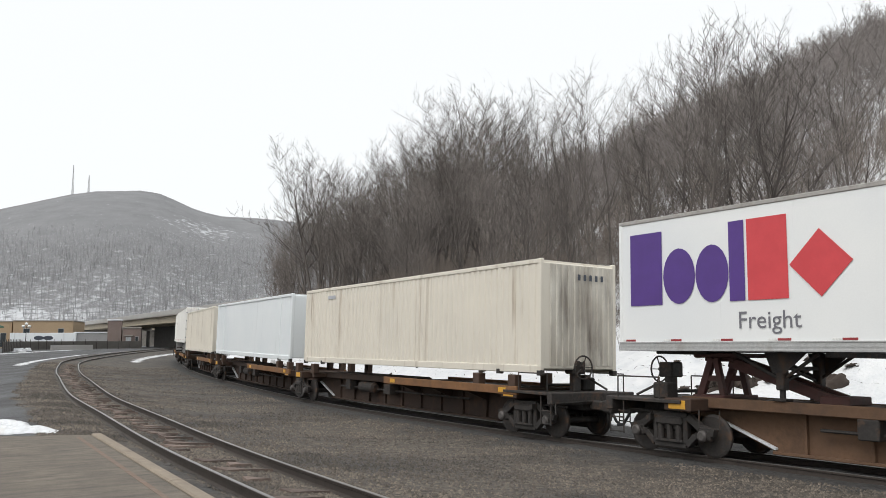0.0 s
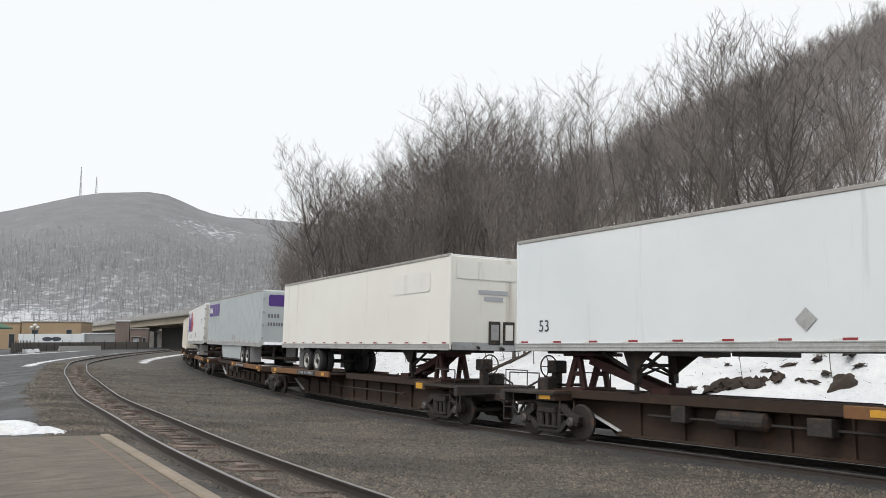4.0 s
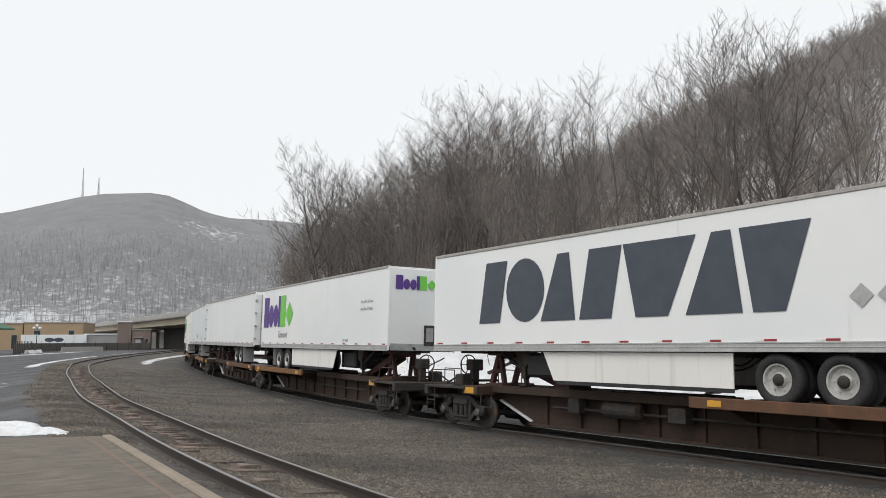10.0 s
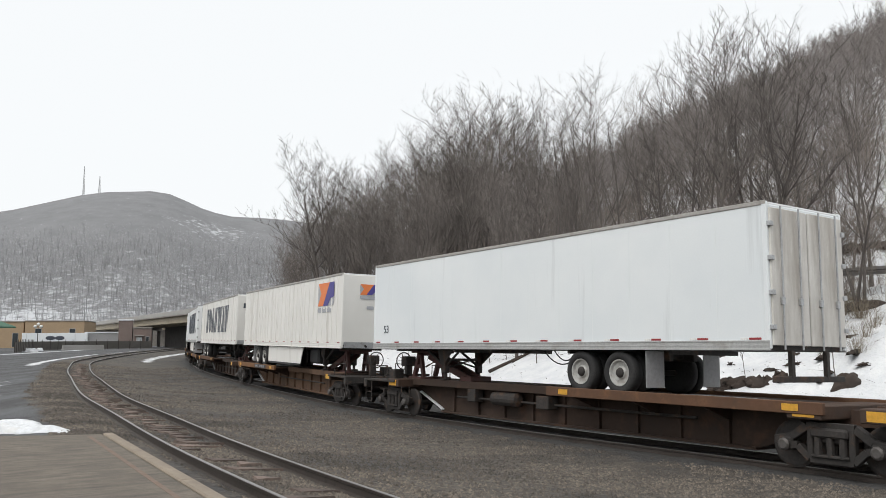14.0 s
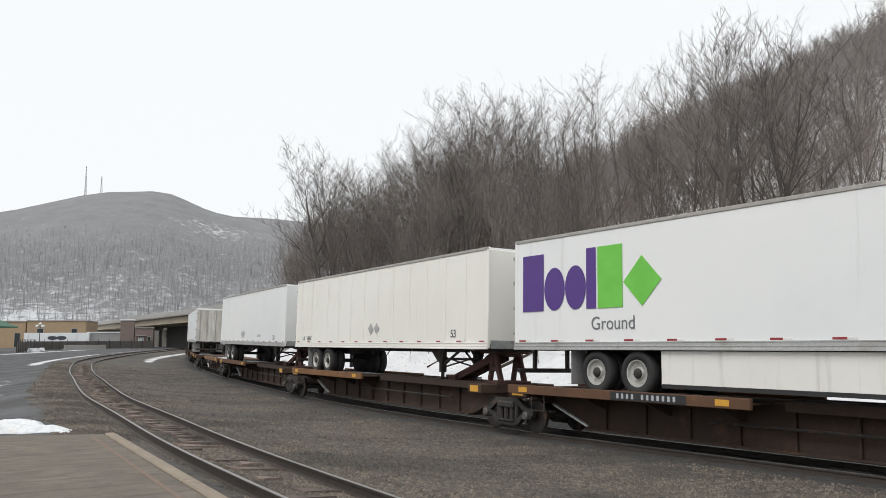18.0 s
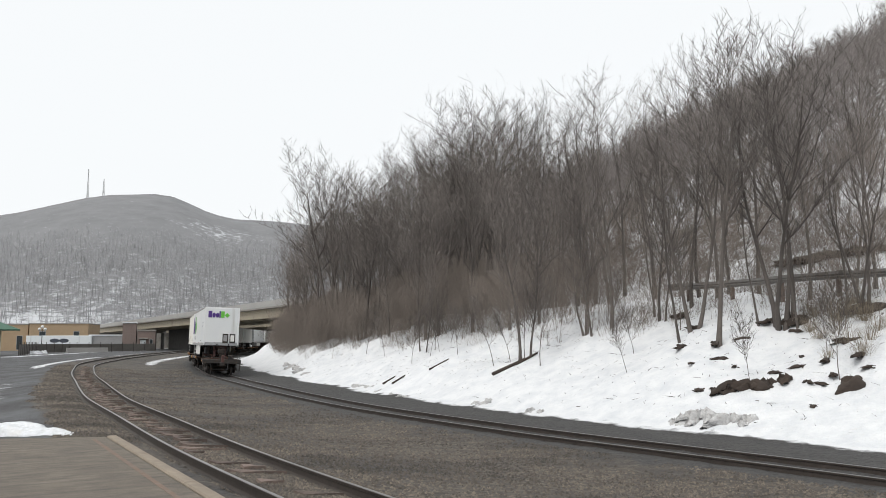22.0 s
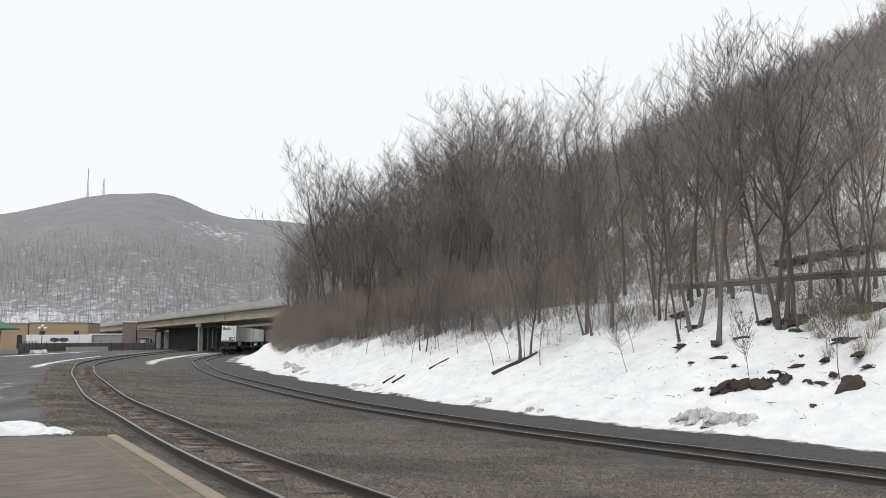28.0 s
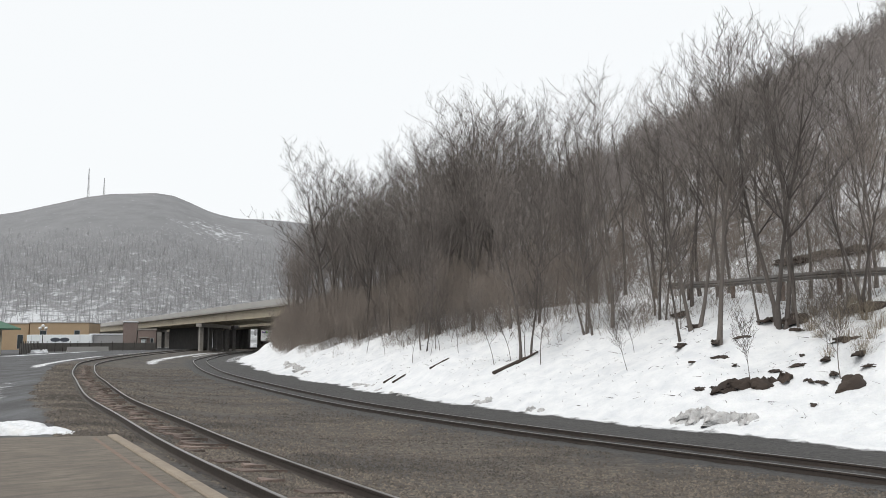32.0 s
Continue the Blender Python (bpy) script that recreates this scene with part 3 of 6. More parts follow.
def make_bridge():
    p, q = Vector((-20, 122.8, 0)), Vector((-128, 301.6, 0))
    d = (q - p).normalized()
    back = Vector((d.y, -d.x, 0)) * 1
    if back.y < 0:
        back = -back
    m = Matrix(((d.x, back.x, 0, p.x), (d.y, back.y, 0, p.y), (0, 0, 1, 0), (0, 0, 0, 1)))
    root = thing("highway_bridge", "tan steel girder highway bridge on concrete piers", "bridge", m)
    L, W = (q - p).length, 13
    for y in (0, 3, 6, 9, 12):
        for a in np.arange(0, L, 44.5):
            part("girder", Build().box(a, min(a + 44.3, L), y, y + .45, 6.25, 7.75, .03).box(a, min(a + 44.3, L), y - .12, y + .57, 6.2, 6.27, .01).mesh("girder", M["girder"]), root)
    part("deck", Build().box(0, L, -.9, W, 7.76, 8.1, .02).mesh("deck", M["concrete"]), root)
    for y in (-.95, W - .3):
        part("parapet", Build().box(-.05, L, y, y + .32, 7.98, 9.0, .04).mesh("parapet", M["parapet"]), root)
    # bents of columns that stand in line with the tracks
    for a in (64.3, 133):
        for k in (0, 7, 14, 21):
            x, y = a + .856 * k, .3 + .517 * k
            # columns behind the front one get the shade-dark copy
            part("pier", Build().box(x - .45, x + .45, y - .1, y + .8, -1.2, 5.4, .08).mesh("pier", M["shaded_concrete" if k else "concrete"]), root)
        part("pier_cap", Build().bar((a - 1.5, -.25, 5.8), (a + 19.5, 12.4, 5.8), 1.2, .78).mesh("pier_cap", M["concrete"]), root)
    for a in np.arange(84, 127, 5.6):
        part("pier", Build().box(a - .4, a + .4, 13.4, 14.2, -1.2, 5.4, .08).mesh("pier", M["shaded_concrete"]), root)
    part("pier_cap", Build().box(82, 128, 13.2, 14.4, 5.4, 6.19, .06).mesh("pier_cap", M["shaded_concrete"]), root)
    part("retaining_wall", Build().box(101, 136, 10, 12, -2, 6.19, .06).mesh("retaining_wall", M["shaded_concrete"]), root, "stained retaining wall, coloured dark for the shade under the deck")
    part("abutment", Build().box(-1.5, 1.0, -3, 15, -2, 6.19, .06).mesh("abutment", M["concrete"]), root)
    part("abutment", Build().box(L - 4, L + 8, -1, 14, -2, 8, .06).mesh("abutment", M["concrete"]), root)
    # an added second span behind it: its deck and close piers keep the background dark
    root = thing("highway_bridge", "added second highway bridge behind the first, on close piers darkened for shade", "bridge", m)
    for y in (23, 27, 31, 35):
        part("girder", Build().box(0, L, y, y + .45, 6.25, 7.75, .03).mesh("girder", M["girder"]), root)
    part("deck", Build().box(0, L, 22, 36.5, 7.76, 8.1, .02).mesh("deck", M["concrete"]), root)
    for y in (22, 36.2):
        part("parapet", Build().box(0, L, y, y + .32, 8.11, 8.9, .04).mesh("parapet", M["parapet"]), root)
    for a in [*np.arange(60, 98, 2.8), *np.arange(111, 129, 2.8), *np.arange(139.5, 178, 2.8)]:
        part("pier", Build().box(a - 1.1, a + 1.1, 34.6, 35.6, -1.2, 6.24, .08).mesh("pier", M["shaded_concrete"]), root)
    part("abutment", Build().box(-1.5, 1.0, 21, 37, -2, 6.19, .06).mesh("abutment", M["concrete"]), root)
    part("abutment", Build().box(L - 4, L + 8, 21, 37, -2, 8, .06).mesh("abutment", M["concrete"]), root)


make_bridge()

# ---- the town across the tracks ----


def house(name, label, category, x, y, turn, w, dp, h, wall, roof, windows=(), extra=None):
    z = float(terrain([x], [y])[0][0]) - .3
    root = thing(name, label, category, pose(x, y, z, 0, 0, turn))
    part("wall", Build().box(0, w, 0, dp, 0, h + .3, .04).mesh("wall", wall), root)
    part("roof_edge", Build().box(-.15, w + .15, -.15, dp + .15, h + .3, h + .62, .05).mesh("roof_edge", roof), root)
    for a, b, c, e in windows:
        win = part("window", Build().box(a, b, -.07, .05, c + .3, e + .3, .02).mesh("window", M["grey_wall"]), root)
        part("pane", Build().box(a + .12, b - .12, -.09, -.06, c + .42, e + .18, .01).mesh("pane", M["glass"]), win)
    return root


house("brick_building", "tan brick commercial building with few windows", "building", -129, 228, 12, 12.5, 16, 7.2, M["brick"], M["concrete"], [(2.0, 3.6, 2.2, 5.0), (9.6, 11.2, .2, 4.2)])
house("brick_building", "taller tan brick building with a flat roof", "building", -115.9, 229.5, 12, 15.5, 16, 7.4, M["brick"], M["parapet"], [(2.6, 4.4, 3.8, 5.4), (11.6, 13.2, 3.8, 5.4)])
house("long_shed", "long low grey shed with snow on its roof", "building", -84.5, 196, 20, 8.0, 10, 3.6, M["grey_wall"], M["snow"], [])
house("brick_tower", "small brown brick tower with an overhanging flat roof", "building", -74.3, 190, 18, 3.0, 3.6, 6.4, M["red_brick"], M["snow"], [])
low_house = house("brick_house", "low brown brick house with a pale door", "building", -71.2, 191, 18, 4.0, 5, 4.6, M["red_brick"], M["concrete"], [(2.7, 3.5, 1.6, 2.8)])
part("door", Build().box(.7, 1.9, -.08, .04, .3, 2.9, .02).mesh("door", M["cool_white"]), low_house, "pale painted door")
part("canopy", Build().box(.3, 2.4, -1.0, .0, 3.1, 3.32, .03).mesh("canopy", M["concrete"]), low_house, "flat door canopy")


def parked_box_trailer():
    root = thing("box_trailer", "long white box trailer with a dark emblem behind a fence", "trailer", pose(-97.6, 192, 0, 0, 0, 14))
    part("body", Build().box(0, 14.3, 0, 2.6, 1.35, 4.1, .05).mesh("body", M["cool_white"]), root)
    g = Build()
    for a in (6.2, 8.2):
        pts = [(a + .95 * math.cos(k * .5236) * (1.15), 2.9 + .5 * math.sin(k * .5236)) for k in range(12)]
        g.plate(pts, -.03, -.004)
    part("emblem", g.box(7.2, 7.9, -.03, -.004, 2.85, 3.1, .01).mesh("emblem", M["dark_mark"]), root)
    for a in (1.5, 12.4):
        for b in (.3, 2.3):
            part("wheel", Build().lathe([(-.15, .3), (-.13, .5), (.13, .5), (.15, .3)], "y", 16, (a, b, .72)).mesh("wheel", M["tyre"]), root)
    part("chassis", Build().box(.5, 13.8, .5, 2.1, .72, 1.36, .03).mesh("chassis", M["dark_steel"]), root)


parked_box_trailer()


def station():
    """The station building whose corner comes into view."""
    z = float(terrain([-64], [116])[0][0])
    root = thing("station_house", "cream station house with a green overhanging roof", "building", pose(-70.2, 117, z, 0, 0, -24))
    part("wall", Build().box(-12, 0, 0, 8, -.3, 4.0, .04).mesh("wall", M["cream_wall"]), root)
    g = Build()
    a = [(-13.6, -1.7, 4.0), (1.9, -1.7, 4.0), (1.9, 9.7, 4.0), (-13.6, 9.7, 4.0)]
    b = [(-9, 3.6, 6.9), (-3, 3.6, 6.9), (-3, 4.4, 6.9), (-9, 4.4, 6.9)]
    lo = [(x, y, z - .18) for x, y, z in a]
    g.add(a + b + lo, [(0, 1, 5, 4), (1, 2, 6, 5), (2, 3, 7, 6), (3, 0, 4, 7), (4, 5, 6, 7), (8, 9, 1, 0), (9, 10, 2, 1), (10, 11, 3, 2), (11, 8, 0, 3), (8, 9, 10, 11)])
    part("roof", g.mesh("roof", M["roof_green"]), root, "dark green hipped roof")
    for y in (.4, 3.2, 6.0):
        part("bracket", Build().bar((0, y, 3.0), (1.4, y, 3.85), .14, .14).mesh("bracket", M["roof_green"]), root)
    for y in (1.4, 4.4):
        w = part("window", Build().box(-.06, .05, y, y + 1.2, 1.0, 2.9, .02).mesh("window", M["grey_wall"]), root)
        part("pane", Build().box(.05, .07, y + .12, y + 1.08, 1.12, 2.78, .01).mesh("pane", M["glass"]), w)


station()


def folded(w, step, depth, z0, z1, material):
    """A sheet with upright folds."""
    n = int(w / step)
    pts = []
    for j in range(n):
        x = j * step
        pts += [(x, 0), (x + step * .38, 0), (x + step * .5, depth), (x + step * .88, depth)]
    pts.append((n * step, 0))
    k = len(pts)
    vs = [(x, y, z0) for x, y in pts] + [(x, y, z1) for x, y in pts]
    me = Build().add(vs, [(i, i + 1, k + i + 1, k + i) for i in range(k - 1)]).mesh("sheet", material)
    return me


M["fence_grey"] = surface("dark_grey_slats", (.15, .14, .128), (.115, .107, .098), 1, 10, .8, 0, .1)


def fence():
    """A dark slatted fence along the street."""
    stops = [(-63, 122), (-75, 152), (-74, 166), (-69.5, 178), (-64.5, 184)]
    root = thing("fence", "dark slatted street fence", "fence")
    for (x0, y0), (x1, y1) in zip(stops, stops[1:]):
        a, b = Vector((x0, y0, 0)), Vector((x1, y1, 0))
        n = max(2, int((b - a).length / 2.6))
        for k in range(n):
            p, q = a.lerp(b, k / n), a.lerp(b, (k + 1) / n)
            z = float(terrain([p.x], [p.y])[0][0])
            m = Matrix.Translation((p.x, p.y, z)) @ (q - p).to_track_quat("X", "Z").to_matrix().to_4x4()
            w = (q - p).length
            part("post", Build().rod((0, 0, -.2), (0, 0, 2.05), .05, 6).mesh("post", M["dark_steel"]), root, m=m)
            part("fence_panel", shared(("fence_panel", round(w, 2)), lambda: folded(w, .16, .03, .1, 1.7, M["fence_grey"])), root, m=m)


fence()


def street_lamp(x, y):
    z = float(terrain([x], [y])[0][0])
    root = thing("street_lamp", "black street lamp with a cluster of white globes", "lamp post", pose(x, y, z))
    part("pole", Build().rod((0, 0, -.2), (0, 0, 4.5), .09, 10, .06).rod((0, 0, -.2), (0, 0, .6), .2, 10, .14).mesh("pole", M["black"]), root)
    part("arm", Build().bar((-.55, 0, 4.2), (.55, 0, 4.2), .06, .06).mesh("arm", M["black"]), root)
    for a, h in ((-.55, 4.5), (.55, 4.5), (0, 4.95)):
        part("globe", Build().lathe([(-.28, .1), (-.2, .24), (0, .31), (.2, .24), (.28, .08)], "z", 14, (a, 0, h)).mesh("globe", M["lamp_glass"], True), root)


street_lamp(-75.8, 155)


def mast(x, y, h):
    z = float(terrain([x], [y])[0][0])
    root = thing("radio_mast", "thin lattice radio mast on the mountain top", "mast", pose(x, y, z - 1))
    g = Build()
    for k in range(3):
        a = k * 2.094
        g.rod((1.1 * math.cos(a), 1.1 * math.sin(a), 0), (.25 * math.cos(a), .25 * math.sin(a), h), .22, 5, .14)
    part("mast_legs", g.mesh("mast_legs", M["alu"]), root)
    g = Build()
    for k in range(int(h / 3)):
        r = 1.1 - .85 * k * 3 / h
        for j in range(3):
            a, b = j * 2.094, (j + 1) * 2.094
            g.rod((r * math.cos(a), r * math.sin(a), k * 3), (r * math.cos(b), r * math.sin(b), k * 3 + 3), .1, 4)
    part("bracing", g.mesh("bracing", M["alu"]), root)


mast(-353, 800, 30)
mast(-339, 804, 18)

# ---- trees ----


def grow(rng, height, girth, spread_, twigs, lean=0.0, forks=1):
    """A bare tree: the trunks as rows of (place, radius), limbs (p, q, r0, r1, level) and twig blades.
    The trunk breaks up into crooked limbs that climb and end in short forked twigs."""
    trunks, limbs, fine = [], [], []

    def branch(p, d, length, r, level):
        n = (8, 5, 4, 3)[level]
        q, row = p, [(p, r)]
        for k in range(n):
            bend = (.06, .15, .19, .22)[level]
            d2 = (d + Vector((rng.gauss(0, bend), rng.gauss(0, bend), (.03, .13, .08, .03)[level]))).normalized()
            r0, r1 = r * (1 - .80 * k / n), r * (1 - .80 * (k + 1) / n)
            nxt = q + d2 * (length / n)
            row.append((nxt, r1))
            if level:
                limbs.append((q, nxt, r0, r1, level))
            if level >= 2:
                fine.append((q, nxt, d2))
            if level < 3 and (level > 0 or k >= 3):
                for _ in range(2 if level == 0 else (1 if rng.random() < .62 else 2)):
                    a = rng.uniform(0, 6.2832)
                    side = Vector((math.cos(a), math.sin(a), rng.uniform(-.05, .5)))
                    nd = (d2 * (1.0 - .35 * spread_) + side * (.42 + .55 * spread_)).normalized()
                    size = length * (rng.uniform(.34, .50) * (1.45 - .12 * k) if level == 0 else rng.uniform(.34, .58))
                    branch(q.lerp(nxt, rng.random()), nd, size, max(r0 * rng.uniform(.46, .66), .010), level + 1)
            q, d = nxt, d2
        fine.append((row[-2][0], q, d))
        if level == 0:
            trunks.append(row)

    for f in range(forks):
        wide = .05 + .16 * (forks > 1)
        branch(Vector((rng.gauss(0, .12) * (forks > 1), rng.gauss(0, .12) * (forks > 1), -.3)), Vector((rng.gauss(0, wide) + lean, rng.gauss(0, wide), 1)).normalized(), height * .88 * rng.uniform(.88, 1), girth, 0)
    blades = []
    for _ in range(twigs):
        p, q, d = rng.choice(fine)
        a = rng.uniform(0, 6.2832)
        w = (d + Vector((math.cos(a), math.sin(a), rng.uniform(-.3, .5))) * rng.uniform(.5, 1.1)).normalized()
        blades.append((p.lerp(q, rng.random()), w, rng.uniform(.18, .62)))
    return trunks, limbs, blades


def tree_meshes(key, seed, height, girth, spread_, twigs, lean=0.0, forks=1):
    rng = random.Random(seed)
    trunks, limbs, blades = grow(rng, height, girth, spread_, twigs, lean, forks)
    trunk, crown = Build(), Build()
    for row in trunks:
        n = 7
        vs = [p + Vector((math.cos(6.2832 * i / n), math.sin(6.2832 * i / n), 0)) * r * (1.35 if k == 0 else 1) for k, (p, r) in enumerate(row) for i in range(n)]
        trunk.add(vs, [(k * n + i, k * n + (i + 1) % n, (k + 1) * n + (i + 1) % n, (k + 1) * n + i) for k in range(len(row) - 1) for i in range(n)])
    for p, q, r0, r1, level in limbs:
        n = 3
        if level == 3:
            s = (q - p).orthogonal().normalized() * max(r0, .0075)
            crown.add([p - s, p + s, q + s * .5, q - s * .5], [(0, 1, 2, 3)])
            continue
        d = (q - p).normalized()
        a = d.orthogonal().normalized()
        b = d.cross(a)
        ring = [a * math.cos(2.0944 * i) + b * math.sin(2.0944 * i) for i in range(n)]
        crown.add([p + v * r0 for v in ring] + [q + v * r1 for v in ring], [(i, (i + 1) % n, n + (i + 1) % n, n + i) for i in range(n)])
    wood = len(crown.f)
    for p, w, ln in blades:
        s = w.orthogonal().normalized() * .007
        crown.add([p - s, p + s, p + w * ln + Vector((0, 0, .12 * ln))], [(0, 1, 2)])
    leafy = crown.mesh("crown", M["bark"])
    leafy.materials.append(M["twig"])
    leafy.polygons.foreach_set("material_index", [0 if k < wood else 1 for k in range(len(leafy.polygons))])
    return trunk.mesh("trunk", M["bark"], True), leafy, max(v[2] for v in crown.v)


KINDS = [tree_meshes(0, 11, 15, .13, .5, 1300), tree_meshes(1, 12, 13, .12, .85, 1500), tree_meshes(2, 13, 16, .12, .28, 700), tree_meshes(3, 14, 11, .10, .85, 1200, .1),
         tree_meshes(4, 15, 9, .06, .4, 450), tree_meshes(5, 16, 14, .11, .6, 1500, .05, 2), tree_meshes(6, 17, 10, .085, .75, 1500, .0, 3)]
SAPLING = tree_meshes(7, 18, 4.5, .026, .25, 40)
LABELS = ["tall bare deciduous tree on the snowy bank", "bare broad-crowned tree among brown brush", "tall slender bare tree with fine upright twigs", "leaning bare tree with a wide crown",
          "thin young bare tree in the snow", "twin-stemmed bare tree on the bank", "several-stemmed bare tree growing from one root"]


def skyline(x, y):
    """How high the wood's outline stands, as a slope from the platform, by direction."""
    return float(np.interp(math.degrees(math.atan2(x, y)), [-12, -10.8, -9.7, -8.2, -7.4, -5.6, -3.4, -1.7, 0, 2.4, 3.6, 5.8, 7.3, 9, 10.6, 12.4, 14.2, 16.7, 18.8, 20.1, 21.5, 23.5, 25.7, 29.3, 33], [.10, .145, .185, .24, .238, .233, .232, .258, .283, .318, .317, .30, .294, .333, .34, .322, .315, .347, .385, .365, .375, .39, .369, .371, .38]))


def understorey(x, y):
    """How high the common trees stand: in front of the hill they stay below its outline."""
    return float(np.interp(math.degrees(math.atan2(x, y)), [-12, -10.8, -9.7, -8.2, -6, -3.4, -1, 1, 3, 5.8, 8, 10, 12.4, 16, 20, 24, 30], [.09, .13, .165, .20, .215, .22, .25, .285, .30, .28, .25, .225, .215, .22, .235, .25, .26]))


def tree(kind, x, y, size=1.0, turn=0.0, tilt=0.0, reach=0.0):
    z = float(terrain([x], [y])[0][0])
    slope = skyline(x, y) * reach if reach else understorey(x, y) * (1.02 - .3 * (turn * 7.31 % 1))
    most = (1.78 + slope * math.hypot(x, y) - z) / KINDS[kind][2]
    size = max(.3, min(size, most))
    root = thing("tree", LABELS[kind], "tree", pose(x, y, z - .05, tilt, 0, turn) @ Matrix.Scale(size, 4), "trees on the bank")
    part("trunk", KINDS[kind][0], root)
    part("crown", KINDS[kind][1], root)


rng = random.Random(77)
# trees that stand out singly: kind, place, size
for k, x, y, s in [(1, 3.65, 38.9, .66), (4, 4.2, 39.5, .9), (3, 5.3, 45.1, .8), (4, 7.0, 38.4, .9), (2, 8.0, 38.8, .85), (4, 9.46, 32.7, .95), (5, 10.3, 33.6, .8), (0, 10.4, 31.0, .8), (4, 12.06, 31.2, .8),
                   (6, 12.8, 30.7, 1.2), (2, 13.4, 31.3, .95), (4, 13.07, 30.1, .8), (6, 15.0, 28.9, .75), (3, 11.4, 37.4, .9), (4, -1.4, 51, .8), (4, -1.05, 50.6, .7), (1, -3.9, 59.7, .8), (4, 10, 38.6, .9), (4, 10.1, 37.2, .8)]:
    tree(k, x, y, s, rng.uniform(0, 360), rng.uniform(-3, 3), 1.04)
# tall thin ones that rise over the hill's outline
for k, az, far in ((2, 9.4, 50), (2, 10.6, 47), (4, 11.6, 50), (2, 12.6, 52), (2, 17.5, 41), (2, 18.6, 39), (4, 19.3, 43), (2, 23.2, 40), (2, 24.2, 38), (4, 26.8, 40), (2, 28.0, 37), (2, -8.6, 84), (4, -7.4, 82), (2, -6.0, 84), (5, -4.6, 76), (0, -3.2, 79),
                   (1, -2.0, 72), (0, -.6, 70), (5, .8, 66), (0, 2.0, 64), (1, 3.0, 62), (5, 4.2, 63), (0, 5.4, 60), (1, 6.6, 62), (2, 7.6, 56), (0, 8.4, 60), (2, 14.6, 50), (2, 21.2, 44), (1, -5.4, 66), (1, .2, 60), (1, 2.4, 58), (6, 4.6, 56), (6, -1.4, 62), (1, -8.0, 76), (5, -7.0, 74)):
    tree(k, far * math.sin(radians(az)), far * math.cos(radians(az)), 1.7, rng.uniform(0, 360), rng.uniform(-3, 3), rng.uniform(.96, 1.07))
# the wood behind them
placed = []
tries = 0
while len(placed) < 150 and tries < 9000:
    tries += 1
    s = rng.uniform(s_at(F_LINE, F_LEN, 10), s_at(F_LINE, F_LEN, 118))
    dd = 11 + 44 * rng.random() ** 1.6
    p, d = along(F_LINE, F_LEN, s)
    x, y = p.x + d.y * dd, p.y - d.x * dd
    if math.atan2(x, y) > .62 or math.atan2(x, y) < -.192 or y < 15 or (14.9 < dd < 19.2 and y < 50) or any((x - a) ** 2 + (y - b) ** 2 < 2.6 ** 2 for a, b in placed):
        continue
    if y < 40 and dd < 13.5:
        continue
    if math.atan2(x, y) > .085 and dd > 14 and rng.random() < .42:
        continue
    placed.append((x, y))
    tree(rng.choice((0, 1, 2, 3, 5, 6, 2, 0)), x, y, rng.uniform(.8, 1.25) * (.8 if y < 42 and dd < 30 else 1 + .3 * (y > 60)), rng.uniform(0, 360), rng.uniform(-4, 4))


def mesh_of(name, verts, tris, material):
    """A mesh of triangles from arrays."""
    me = bpy.data.meshes.new(name)
    v, t = np.asarray(verts, np.float32), np.asarray(tris, np.int32)
    me.vertices.add(len(v))
    me.vertices.foreach_set("co", v.ravel())
    me.loops.add(t.size)
    me.loops.foreach_set("vertex_index", t.ravel())
    me.polygons.add(len(t))
    me.polygons.foreach_set("loop_start", np.arange(0, t.size, 3, dtype=np.int32))
    me.update(calc_edges=True)
    me.validate()
    me.materials.append(material)
    return me


def blades_mesh(name, base, tip, half, material):
    """One thin triangle from each base to its tip."""
    d = tip - base
    side = np.cross(d, np.random.RandomState(3).normal(size=d.shape))
    side /= np.linalg.norm(side, axis=1)[:, None] + 1e-9
    side *= np.asarray(half).reshape(-1, 1)
    v = np.stack([base - side, base + side, tip], 1).reshape(-1, 3)
    return mesh_of(name, v, np.arange(len(v)).reshape(-1, 3), material)


